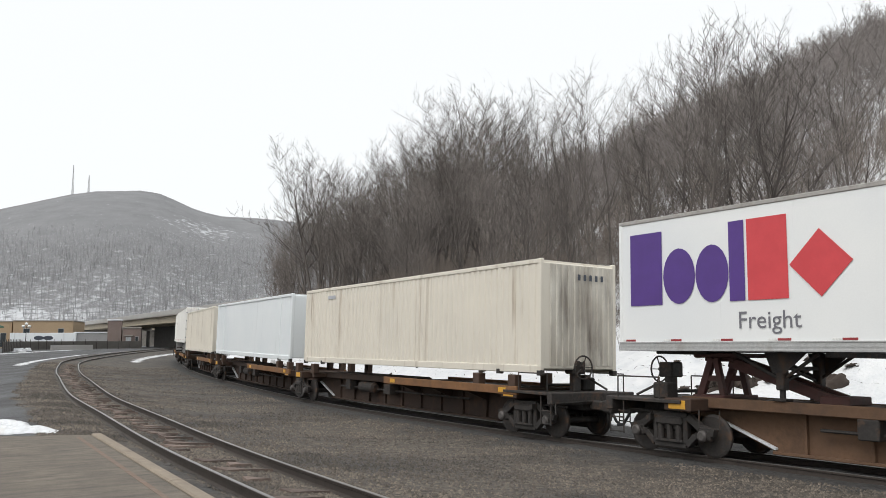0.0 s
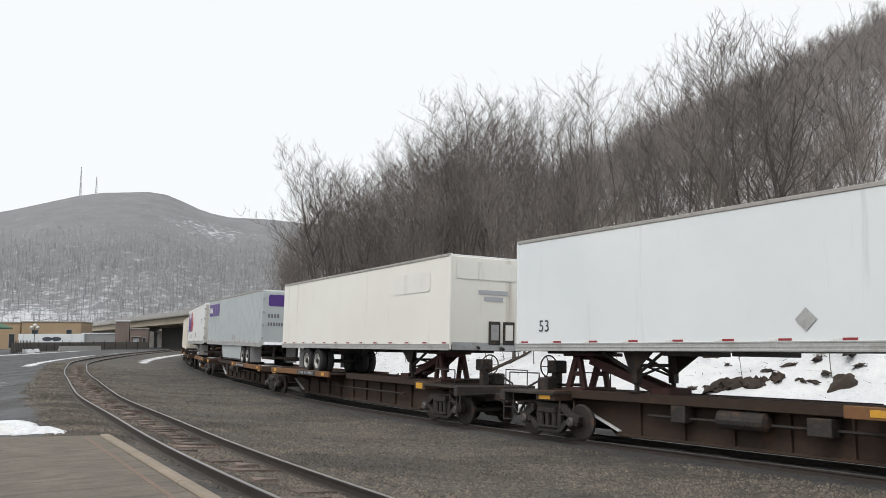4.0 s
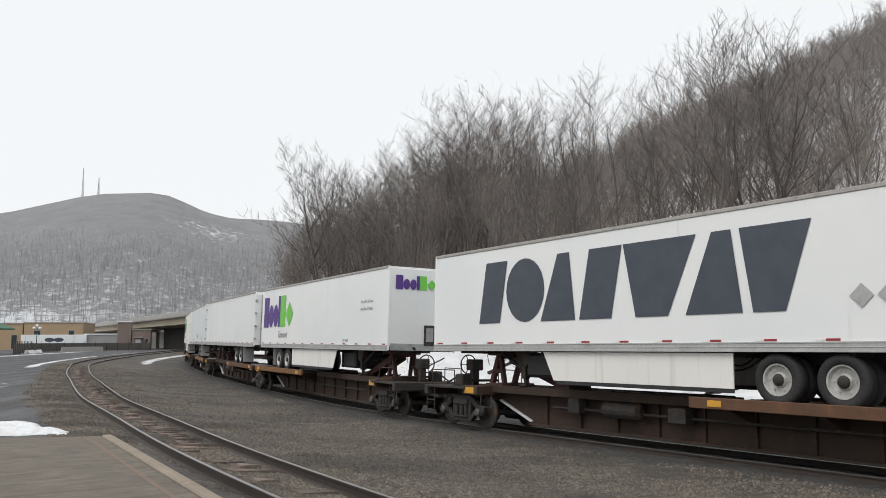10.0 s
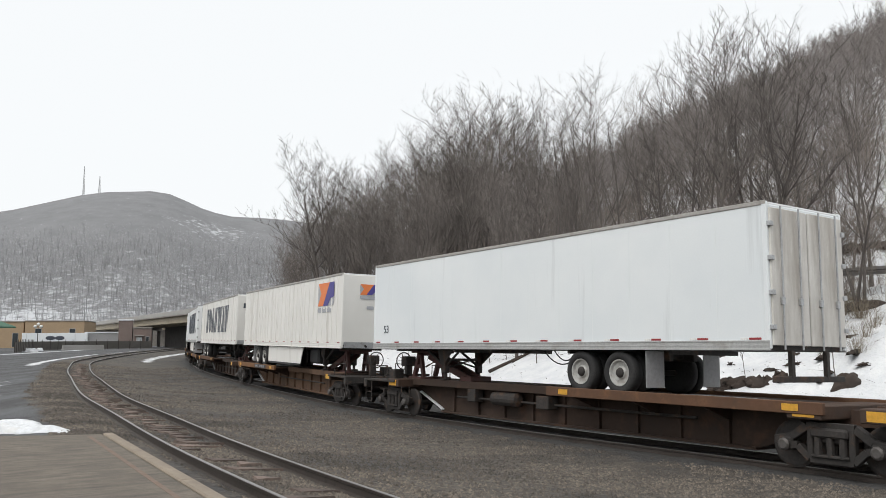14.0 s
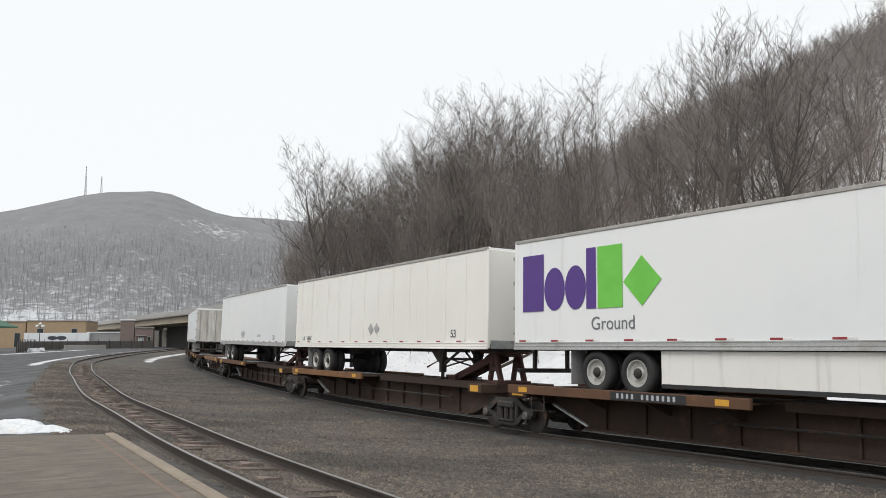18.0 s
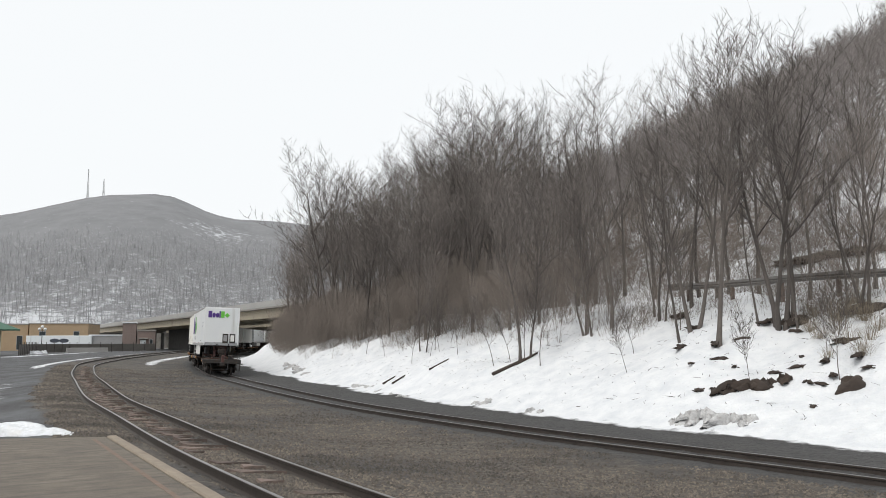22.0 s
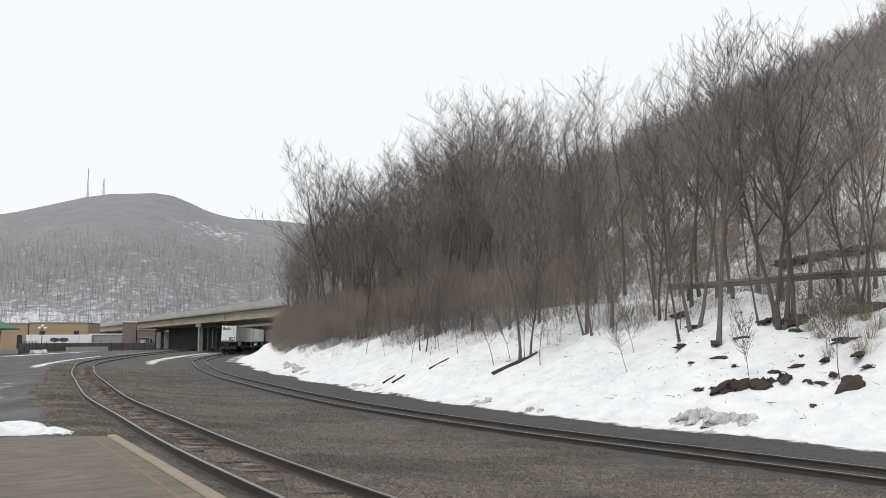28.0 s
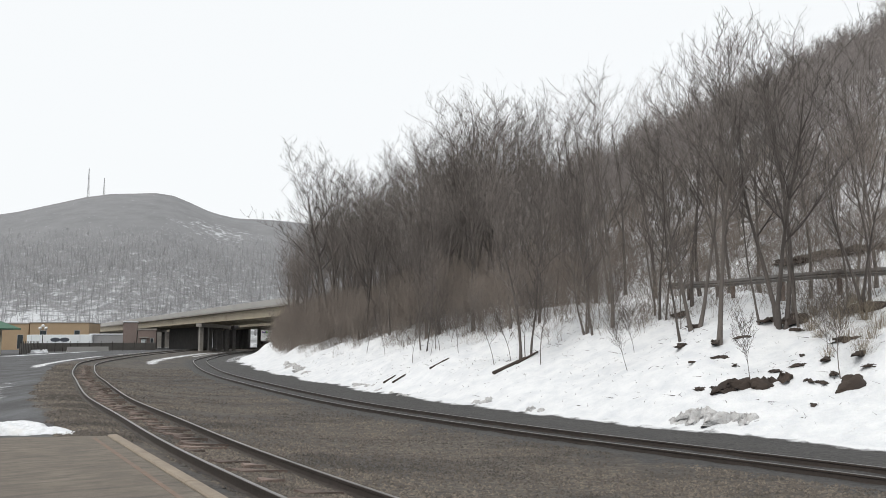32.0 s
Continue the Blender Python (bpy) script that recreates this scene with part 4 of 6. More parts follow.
def hillside_wood():
    """The wood on the hill behind: many bare trees, joined."""
    rs = np.random.RandomState(9)
    protos = []
    for k in range(7):
        trunks, limbs, blades = grow(random.Random(40 + k), 10.5 + k * .4, .11, .5, 170)
        base, tip, half = [], [], []
        for row in trunks:
            for (p, r0), (q, r1) in zip(row, row[1:]):
                base.append(p), tip.append(q + (q - p) * .3), half.append(max(r0, .03))
        for p, q, r0, r1, level in limbs:
            base.append(p), tip.append(q + (q - p) * .25), half.append(max(r0, .018))
        for p, w, ln in blades:
            base.append(p), tip.append(p + w * ln * 1.3), half.append(.014)
        protos.append((np.array(base), np.array(tip), np.array(half)))
    x, y = rs.uniform(-70, 300, 16000), rs.uniform(18, 340, 16000)
    z, df, _ = terrain(x, y)
    ok = (df > 30) & (df < 185) & (np.arctan2(x, y) < .60) & (np.hypot(x, y) < 330)
    ok &= rs.rand(len(x)) < np.where(df < 62, .6, np.where(df < 110, .8, .62))
    x, y, z = x[ok][:2300], y[ok][:2300], z[ok][:2300]
    which = rs.randint(0, 7, len(x))
    bs, ts, hs = [], [], []
    for i in range(len(x)):
        b, t, h = protos[which[i]]
        a, s = rs.uniform(0, 6.28), rs.uniform(.55, .85)
        rot = np.array([[math.cos(a), -math.sin(a), 0], [math.sin(a), math.cos(a), 0], [0, 0, 1]]).T * s
        o = np.array([x[i], y[i], z[i] - .2])
        bs.append(b @ rot + o), ts.append(t @ rot + o), hs.append(h)
    tagged(new("hillside_wood", blades_mesh("hillside_wood", np.vstack(bs), np.vstack(ts), np.concatenate(hs), M["far_twig"])), "dense bare brown winter wood on the hillside", "woods", kind="stuff")


def mountain_wood():
    """The bare woods on the mountain across the valley, joined: upright darker stems low down, a close fuzz of crowns
    towards the top. The colours of both are paled for haze.
    """
    rs = np.random.RandomState(21)
    n = 60000
    az, r = np.radians(rs.uniform(-33, 6, n)), 330 + 660 * rs.rand(n) ** 1.1
    x, y = r * np.sin(az), r * np.cos(az)
    z, df, _ = terrain(x, y)
    open_ = sum(np.exp(-((x - a) ** 2 + (y - b) ** 2) / w ** 2) for (a, b, _), w in ((CLEARING_A, 42), (CLEARING_B, 55)))
    high = ramp(z, 45, 118)
    ok = (df < 30) & (z > 4) & (rs.rand(n) > .8 * open_) & (rs.rand(n) < (.66 + .25 * wavy(x, y, 45, 77)) * np.clip(1 - 1.5 * high, 0, 1)) & (r < 860)
    x, y, z, high = x[ok], y[ok], z[ok], high[ok]
    n = len(x)
    h = rs.uniform(7, 12.5, n) * (1 - .72 * high)
    o = np.stack([x, y, z - .5], 1)
    top = o + np.stack([rs.normal(0, .5, n), rs.normal(0, .5, n), h], 1)
    stems = rs.rand(n) < .5 - .5 * high
    m = int(stems.sum())
    tagged(new("mountain_stems", blades_mesh("mountain_stems", o[stems], top[stems], rs.uniform(.13, .26, m), M["hazed_stem"])), "upright stems of the bare woods on the far mountain, paled for haze", "woods", kind="stuff")
    bs, ts, hs = [], [], []
    for k in range(6):
        f = rs.uniform(.4, .98, (n, 1))
        p = o + (top - o) * f
        a, l = rs.uniform(0, 6.28, n), rs.uniform(.5, 2.0, n) * (1 - .3 * high)
        bs.append(p), ts.append(p + np.stack([np.cos(a) * l, np.sin(a) * l, rs.uniform(.5, 2.2, n) * (1 - .45 * high)], 1)), hs.append(.085 + .13 * high)
    tagged(new("mountain_wood", blades_mesh("mountain_wood", np.vstack(bs), np.vstack(ts), np.concatenate(hs), M["hazed_wood"])), "bare crowns of the winter woods on the far mountain, greyed for haze", "woods", kind="stuff")


def undergrowth():
    """Shrubs and young growth between the trees, joined."""
    rs = np.random.RandomState(61)
    protos = []
    for k in range(6):
        trunks, limbs, blades = grow(random.Random(70 + k), 3.6 + .3 * k, .02, .6, 90, 0, 3)
        base, tip, half = [], [], []
        for row in trunks:
            for (p, r0), (q, r1) in zip(row, row[1:]):
                base.append(p), tip.append(q + (q - p) * .3), half.append(r0)
        for p, q, r0, r1, level in limbs:
            if level < 3:
                base.append(p), tip.append(q + (q - p) * .2), half.append(max(r0, .007))
        for p, w, ln in blades:
            base.append(p), tip.append(p + w * ln), half.append(.0075)
        protos.append((np.array(base), np.array(tip), np.array(half)))
    n = 4200
    s = rs.uniform(s_at(F_LINE, F_LEN, 4), s_at(F_LINE, F_LEN, 140), n)
    d = 9.0 + 42 * rs.rand(n) ** 1.4
    px, py = np.interp(s, F_LEN, F_LINE[:, 0]), np.interp(s, F_LEN, F_LINE[:, 1])
    qx, qy = np.interp(s + 1, F_LEN, F_LINE[:, 0]) - px, np.interp(s + 1, F_LEN, F_LINE[:, 1]) - py
    x, y = px + qy * d, py - qx * d
    start = np.interp(y, [10, 30, 42, 55, 75, 110], [13.2, 12.4, 11.5, 10.5, 8.5, 7])
    keep = (np.arctan2(x, y) < .6) & (np.arctan2(x, y) > -.196) & (d > start) & ~((d > 14.7) & (d < 19.2) & (y < 46)) & (y > 14) & ((np.arctan2(x, y) < .07) | (d < 15) | (rs.rand(n) < .5)) & (rs.rand(n) < np.where(y < 36, .34, np.where(y < 46, .55, .9)))
    x, y = x[keep], y[keep]
    z, _, _ = terrain(x, y)
    bs, ts, hs = [], [], []
    for i in range(len(x)):
        b, t, h = protos[rs.randint(6)]
        a, k = rs.uniform(0, 6.28), rs.uniform(.5, 1.15)
        rot = np.array([[math.cos(a), -math.sin(a), 0], [math.sin(a), math.cos(a), 0], [0, 0, 1]]).T * k
        o = np.array([x[i], y[i], z[i] - .1])
        bs.append(b @ rot + o), ts.append(t @ rot + o), hs.append(h)
    tagged(new("undergrowth", blades_mesh("undergrowth", np.vstack(bs), np.vstack(ts), np.concatenate(hs), M["brush"])), "bare brown shrubs between the trees", "shrubs", kind="stuff")


hillside_wood()
mountain_wood()
undergrowth()


def brush():
    """Dry brush and briars along the foot of the wood."""
    rs = np.random.RandomState(31)
    n = 26000
    s = rs.uniform(s_at(F_LINE, F_LEN, 6), s_at(F_LINE, F_LEN, 150), n)
    d = 8.0 + 22 * rs.rand(n) ** 1.5
    px, py = np.interp(s, F_LEN, F_LINE[:, 0]), np.interp(s, F_LEN, F_LINE[:, 1])
    qx, qy = np.interp(s + 1, F_LEN, F_LINE[:, 0]) - px, np.interp(s + 1, F_LEN, F_LINE[:, 1]) - py
    x, y = px + qy * d, py - qx * d
    # thick beside the far stretch, thin and higher up near the platform
    start = np.interp(y, [10, 30, 42, 55, 75, 110], [13.5, 12.5, 11.5, 10, 8.0, 6.5]) + 1.2 * wavy(x, y, 6, 41)
    keep = rs.rand(n) < np.interp(y, [10, 28, 40, 50, 70], [.16, .34, .4, .34, .34]) * np.clip((d - start) / 2.0, 0, 1)
    keep &= (np.arctan2(x, y) < .6) & (np.arctan2(x, y) > -.203) & ~((d > 14.9) & (d < 19) & (y < 50))
    x, y = x[keep], y[keep]
    z, _, _ = terrain(x, y)
    k = 12
    bx, by, bz = np.repeat(x, k), np.repeat(y, k), np.repeat(z, k)
    m = len(bx)
    base = np.stack([bx + rs.normal(0, .25, m), by + rs.normal(0, .25, m), bz - .1], 1)
    tall = rs.uniform(.7, 2.6, m) * np.interp(by, [20, 45, 80], [.6, .85, 1.25])
    tip = base + np.stack([rs.normal(0, .45, m) * tall, rs.normal(0, .45, m) * tall, tall], 1)
    b2 = base + (tip - base) * rs.uniform(.3, .7, (m, 1))
    t2 = b2 + np.stack([rs.normal(0, .4, m), rs.normal(0, .4, m), rs.uniform(.1, .7, m)], 1)
    tagged(new("dry_brush", blades_mesh("dry_brush", np.vstack([base, b2]), np.vstack([tip, t2]), np.full(2 * m, .0065), M["brush"])), "dry brown brush and briars at the foot of the wood", "brush", kind="stuff")
    # leaves and broken twigs lying on the snow
    n = 2600
    s = rs.uniform(s_at(F_LINE, F_LEN, 8), s_at(F_LINE, F_LEN, 70), n)
    d = 5.2 + 9 * rs.rand(n) ** .7
    px, py = np.interp(s, F_LEN, F_LINE[:, 0]), np.interp(s, F_LEN, F_LINE[:, 1])
    qx, qy = np.interp(s + 1, F_LEN, F_LINE[:, 0]) - px, np.interp(s + 1, F_LEN, F_LINE[:, 1]) - py
    x, y = px + qy * d, py - qx * d
    z, _, _ = terrain(x, y)
    a, l = rs.uniform(0, 6.28, n), rs.uniform(.08, .55, n) * rs.rand(n)
    base = np.stack([x, y, z + .02], 1)
    tip = base + np.stack([np.cos(a) * l, np.sin(a) * l, rs.uniform(0, .12, n)], 1)
    tagged(new("fallen_twigs", blades_mesh("fallen_twigs", base, tip, rs.uniform(.004, .014, n), M["rock"])), "fallen twigs and dead leaves on the snow", "twigs", kind="stuff")


brush()


def lump(name, label, category, x, y, size, material, seed, rough=.25, turn=0.0, sink=.35, rings=10, n=22):
    """An uneven mound or rock of a given size, resting in the ground."""
    z = float(terrain([x], [y])[0][0])
    rs = np.random.RandomState(seed)
    ph = rs.uniform(0, 6.28, 12)
    g = Build()
    vs, fs = [], []
    for i in range(rings + 1):
        t = i / rings * 1.75
        for k in range(n):
            a = 6.2832 * k / n
            r = math.sin(min(t, 1.5708) if t < 1.5708 else 1.5708)
            w = 1 + rough * (math.sin(2 * a + ph[0] + t) + .7 * math.sin(3 * a + ph[1] - 2 * t) + .5 * math.sin(5 * a + ph[2] + 3 * t) + .35 * math.sin(9 * a + ph[3] + 5 * t)) * .6
            up = math.cos(t) * (1 + rough * .6 * math.sin(3 * a + ph[4]) * math.sin(t * 2)) + rough * .25 * math.sin(7 * a + 6 * t + ph[5]) * math.sin(t)
            w *= 1 + rs.normal(0, rough * .09)
            up += rs.normal(0, rough * .05) * (i > 0)
            vs.append((size[0] * r * w * math.cos(a), size[1] * r * w * math.sin(a), size[2] * up))
    for i in range(rings):
        for k in range(n):
            fs.append((i * n + k, i * n + (k + 1) % n, (i + 1) * n + (k + 1) % n, (i + 1) * n + k))
    g.add(vs, fs)
    return thing(name, label, category, pose(x, y, z - sink * size[2], 0, 0, turn), data=g.mesh(name, material, True))


for k, (x, y, a) in enumerate(((-69.8, 138.5, 1.5), (-70.8, 142.5, 1.1), (-72.0, 148.0, .9), (-69.6, 167.5, 1.2))):
    lump("snowdrift", "small heap of shovelled snow beside the street fence", "snowdrift", x, y, (a, a * .7, .75), M["snow"], 160 + k, .5, k * 50.0, rings=10, n=22)
bz = float(terrain([-71], [160])[0][0])
thing("road_barrier", "low pale concrete barrier beside the street", "barrier", pose(-72.2, 157.5, bz, 0, 0, 62), data=Build().box(0, 9.5, -.25, .25, -.1, .35, .03).box(0, 9.5, -.12, .12, .3, .95, .04).mesh("road_barrier", M["parapet"]))
lump("snowdrift", "low heap of old snow behind the platform end", "snowdrift", -9.75, 18.3, (1.9, .6, .36), M["snow"], 3, .35, -20, rings=14, n=40)
lump("snowdrift", "low heap of old snow behind the platform end", "snowdrift", -8.55, 17.75, (.75, .4, .16), M["snow"], 4, .35, -25, rings=12, n=32)
for k, (x, y, s) in enumerate(((-4.8, 48.3, .34), (-4.4, 47.5, .26), (-5.3, 49.3, .3), (-3.9, 46.2, .2), (-3.3, 44.3, .26), (-2.7, 42.7, .22), (-2.2, 41.5, .2), (-1.9, 40.8, .18), (-10.9, 63.3, .5), (-11.5, 64.8, .4), (-12.9, 70.2, .55), (-13.8, 72.6, .5), (-10.2, 61.6, .35), (1.92, 35.3, .4), (1.5, 35.7, .26))):
    lump("snow_lump", "ploughed lump of dirty snow at the foot of the bank", "snow", x, y, (s, s * .7, s * .6), M["dirty_snow"], 130 + k, .8, k * 41.0, .45, 8, 18)
for k, (x, y, s) in enumerate(((7.5, 25.75, .42), (7.95, 25.6, .5), (8.2, 25.2, .4), (7.2, 25.9, .3), (8.6, 24.8, .4), (8.95, 24.5, .3), (3.3, 31.6, .3), (3.7, 31.2, .22))):
    lump("snow_lump", "ploughed lump of dirty snow at the foot of the bank", "snow", x, y, (s, s * .7, s * .75), M["dirty_snow"], 80 + k, .8, k * 41.0, .45, 12, 30)
for x, y, a, b, c, seed, turn in ((9.3, 26.5, .36, .2, .34, 10, -30), (9.75, 26.25, .45, .18, .30, 11, -12), (10.3, 26.2, .42, .2, .28, 12, 8), (10.85, 26.2, .3, .14, .22, 20, 25)):
    lump("rock", "brown rock ledge showing through the snow", "rock", x, y, (a, b, c), M["rock"], seed, .85, turn, .4, 14, 34)
lump("rock", "rounded brown boulder in the snow", "rock", 12.25, 24.6, (.46, .32, .44), M["rock"], 13, .35, 0, .3, 14, 34)
for k, (x, y, s) in enumerate(((8.53, 27.44, .22), (8.9, 27.13, .2), (11.3, 25.6, .2), (11.52, 25.3, .2), (10.76, 26.8, .2), (11.65, 26.74, .24), (12.33, 26.4, .3), (12.0, 25.4, .24), (10.83, 24.26, .18), (11.41, 30.66, .24), (9.92, 29.5, .24), (9.25, 32.0, .32),
                               (10.33, 31.28, .34), (10.19, 28.85, .2), (10.43, 33.8, .34), (11.17, 37.0, .5), (12.47, 31.3, .4), (12.93, 30.94, .3), (12.91, 29.94, .22), (13.4, 27.1, .4), (12.92, 25.4, .32), (8.94, 29.6, .16), (12.06, 27.74, .16), (12.83, 24.78, .2))):
    lump("earth_clod", "dark brown earth and roots showing through the snow", "earth", x, y, (s, s * .55, s * .38), M["rock"], 50 + k, .9, k * 37.0, .4, 8, 18)
lump("rock", "dark earth bank under the tree roots", "rock", 15.1, 28.6, (.85, .35, .34), M["rock"], 17, .35, -20)
lump("rock", "dark earth at the foot of the trees", "rock", 13.3, 30.6, (.75, .35, .34), M["rock"], 18, .35, 0)
for k, (x, y) in enumerate(((18.1, 42.2), (19.1, 41.7), (19.8, 40.8), (20.5, 40.0), (21.4, 39.3))):
    lump("rock", "dark earth bank above the road", "rock", x, y, (.85, .32, .3), M["rock"], 27 + k, .9, -30 - k * 6, .3, 12, 30)
M["straw"] = surface("dry_straw_grass", (.29, .245, .185), (.21, .178, .137), 1, 8, .9, 0, 0, vary=.2)


def tussock(seed, n=190, tall=.75):
    """A clump of dry grass: bent blades of two pieces."""
    r = random.Random(seed)
    g = Build()
    for _ in range(n):
        a, rad = r.uniform(0, 6.2832), r.uniform(0, .38)
        p = Vector((rad * math.cos(a), rad * math.sin(a), -.05))
        d = Vector((math.cos(a) * r.uniform(.1, .8), math.sin(a) * r.uniform(.1, .8), 1)).normalized()
        h = tall * r.uniform(.5, 1.2)
        q = p + d * h * .6
        e = q + (d + Vector((math.cos(a) * .8, math.sin(a) * .8, -.35))).normalized() * h * .5
        s = Vector((-math.sin(a), math.cos(a), 0)) * .0045
        g.add([p - s, p + s, q + s * .8, q - s * .8, e], [(0, 1, 2, 3), (3, 2, 4)])
    return g.mesh("grass_tussock", M["straw"])


TUSSOCKS = [tussock(k, 90 + 40 * k, .75 + .15 * k) for k in range(3)]
for k, (x, y, s) in enumerate(((13.37, 27.1, 1.2), (12.95, 25.4, .9), (14.08, 29.3, 1.1), (14.9, 31.4, 1.2), (14.42, 29.0, 1.1), (13.89, 30.6, 1.0), (13.5, 25.9, .9), (12.95, 28.2, .8), (14.4, 27.9, 1.1), (13.7, 28.3, 1.2), (14.2, 26.7, 1.0), (13.2, 29.4, .8), (12.5, 26.6, .7), (15.4, 30.4, 1.2))):
    z = float(terrain([x], [y])[0][0])
    thing("grass_tussock", "clump of dry straw-coloured grass on the snowy bank", "grass", pose(x, y, z, 0, 0, k * 51.0) @ Matrix.Scale(s, 4), "dry grass on the bank", data=TUSSOCKS[k % 3])


def fallen_log(x0, y0, x1, y1, r):
    z0, z1 = (float(v) for v in terrain([x0, x1], [y0, y1])[0])
    root = thing("fallen_log", "dark fallen log lying on the snowy bank", "log")
    part("stem", Build().rod((x0, y0, z0 + r * .5), (x1, y1, z1 + r * .5), r, 8, r * .6).mesh("stem", M["rock"], True), root)


fallen_log(2.3, 38.35, 3.85, 38.75, .11)
fallen_log(3.4, 38.45, 4.5, 39.2, .07)
fallen_log(-.75, 44.3, .3, 45.0, .05)
fallen_log(-3.3, 45.4, -2.7, 46.2, .06)
fallen_log(-2.75, 44.6, -2.1, 45.2, .06)

for k in range(34):
    s = rng.uniform(s_at(F_LINE, F_LEN, 12), s_at(F_LINE, F_LEN, 66))
    dd = rng.uniform(7.5, 14.5)
    p, d = along(F_LINE, F_LEN, s)
    x, y = p.x + d.y * dd, p.y - d.x * dd
    if math.atan2(x, y) > .58:
        continue
    z = float(terrain([x], [y])[0][0])
    root = thing("sapling", "thin bare sapling standing in the snow", "sapling", pose(x, y, z - .05, rng.uniform(-8, 8), rng.uniform(-8, 8), rng.uniform(0, 360)) @ Matrix.Scale(rng.uniform(.45, 1.0), 4), "saplings on the bank")
    part("stem", SAPLING[0], root)
    part("crown", SAPLING[1], root)


M["old_zinc"] = surface("weathered_zinc_rail", (.25, .24, .228), (.18, .17, .16), .8, 14, .6, .3, .1, (.09, .06, .045), .5)


def bank_road():
    """The road on the bank with its guard rail."""
    stops = []
    for s in np.arange(s_at(F_LINE, F_LEN, 2), s_at(F_LINE, F_LEN, 34), 3.0):
        p, d = along(F_LINE, F_LEN, s)
        x, y = p.x + d.y * 16.9, p.y - d.x * 16.9
        stops.append((x, y, float(terrain([x], [y])[0][0])))
    line, length = smooth_line(stops, 6)
    line[:, 2] = np.convolve(np.pad(line[:, 2], 12, "edge"), np.ones(25) / 25, "valid")
    root = tagged(new("bank_road"), "narrow asphalt road along the wooded bank", "road", kind="structure")
    part("roadway", sweep(line, length, 0, length[-1], 1.5, [(-1.5, -.7), (.5, -.7), (.4, -.25), (-1.4, -.1)]).mesh("roadway", M["asphalt"]), root)
    rail = thing("guard_rail", "rusty steel guard rail on wooden posts beside the road", "guard rail")
    part("beam", sweep(line, length, 0, length[-1], 1.5, [(1.50, .45), (1.56, .45), (1.60, .55), (1.56, .6), (1.60, .65), (1.56, .76), (1.50, .76)]).mesh("beam", M["old_zinc"]), rail)
    s = 1.0
    while s < length[-1]:
        p, d = along(line, length, s)
        part("post", shared("rail_post", lambda: Build().box(-.08, .08, -.08, .08, -.4, .8, .015).mesh("post", M["tie"])), rail, m=pose(p.x - d.y * 1.42, p.y + d.x * 1.42, p.z))
        s += 2.5


bank_road()


def stones():
    """Loose ballast stones lying on the ground near the platform."""
    rs = np.random.RandomState(51)
    n = 260000
    y = 9 + 66 * rs.rand(n) ** 2.1
    x = y * rs.uniform(-.66, .6, n)
    z, df, dn = terrain(x, y)
    ok = (df < -1.6) & (dn > -2.3 + .3 * wavy(x, y, 3, 45)) & ~((np.abs(dn) < .86) & (np.abs(dn) > .60)) & (rs.rand(n) < np.where(dn < 1.2, 1, .5 + .4 * wavy(x, y, 6, 44)))
    ok &= ~((dn < -.9) & (y < 16.3))
    x, y, z, dn = x[ok], y[ok], z[ok], dn[ok]
    n = len(x)
    unit = np.array([(1, 0, 0), (0, 1, 0), (-1, 0, 0), (0, -1, 0), (0, 0, 1)], float)
    tri = np.array([(0, 1, 4), (1, 2, 4), (2, 3, 4), (3, 0, 4)])
    size = rs.uniform(.014, .034, (n, 1, 1)) * (.85 + y / 45)[:, None, None] * np.stack([rs.uniform(.6, 1.4, (n, 5)), rs.uniform(.6, 1.4, (n, 5)), rs.uniform(.7, 1.3, (n, 5))], 2)
    a = rs.uniform(0, 6.28, n)
    v = unit[None] * size
    v[:, 4, :2] += rs.normal(0, .012, (n, 2))
    vx = v[:, :, 0] * np.cos(a)[:, None] - v[:, :, 1] * np.sin(a)[:, None]
    vy = v[:, :, 0] * np.sin(a)[:, None] + v[:, :, 1] * np.cos(a)[:, None]
    v = np.stack([vx + x[:, None], vy + y[:, None], v[:, :, 2] + z[:, None] - .004], 2).reshape(-1, 3)
    t = (tri[None] + 5 * np.arange(n)[:, None, None]).reshape(-1, 3)
    tagged(new("ballast_stones", mesh_of("ballast_stones", v, t, M["stone"])), "loose grey-brown ballast stones between the tracks", "gravel", kind="stuff")


stones()


# ---- the train: cars, bogies and their loads ----
SPEED = 15.264


def wheel_mesh():
    return Build().lathe([(-.07, .12), (-.07, .40), (-.05, .45), (-.03, .455), (-.025, .42), (.06, .415), (.065, .36), (.03, .30), (.03, .16), (.07, .13), (.07, .05)], "y", 24).mesh("wheel", M["dark_steel"])


def side_frame():
    g = Build()
    top = [(-1.12, .50), (-.78, .58), (-.46, .80), (.46, .80), (.78, .58), (1.12, .50)]
    low = [(-1.0, .46), (-.66, .42), (-.42, .20), (.42, .20), (.66, .42), (1.0, .46)]
    for row, w in ((top, .15), (low, .13)):
        for (x0, z0), (x1, z1) in zip(row, row[1:]):
            g.bar((x0, 0, z0), (x1, 0, z1), .15, w)
    for s in (-1, 1):
        g.box(s * .89 - .15, s * .89 + .15, -.1, .1, .32, .58, .04)
        g.box(s * .40 - .06, s * .40 + .06, -.08, .08, .22, .8, .02)
    g.box(-.36, .36, -.13, .13, .24, .30, .02)
    g.box(-.36, .36, -.16, .16, .60, .78, .04)
    for a in (-.24, 0, .24):
        for b in (-.05, .07):
            g.rod((a, b, .28), (a, b, .62), .07, 8)
    return g.mesh("side_frame", M["dark_steel"])


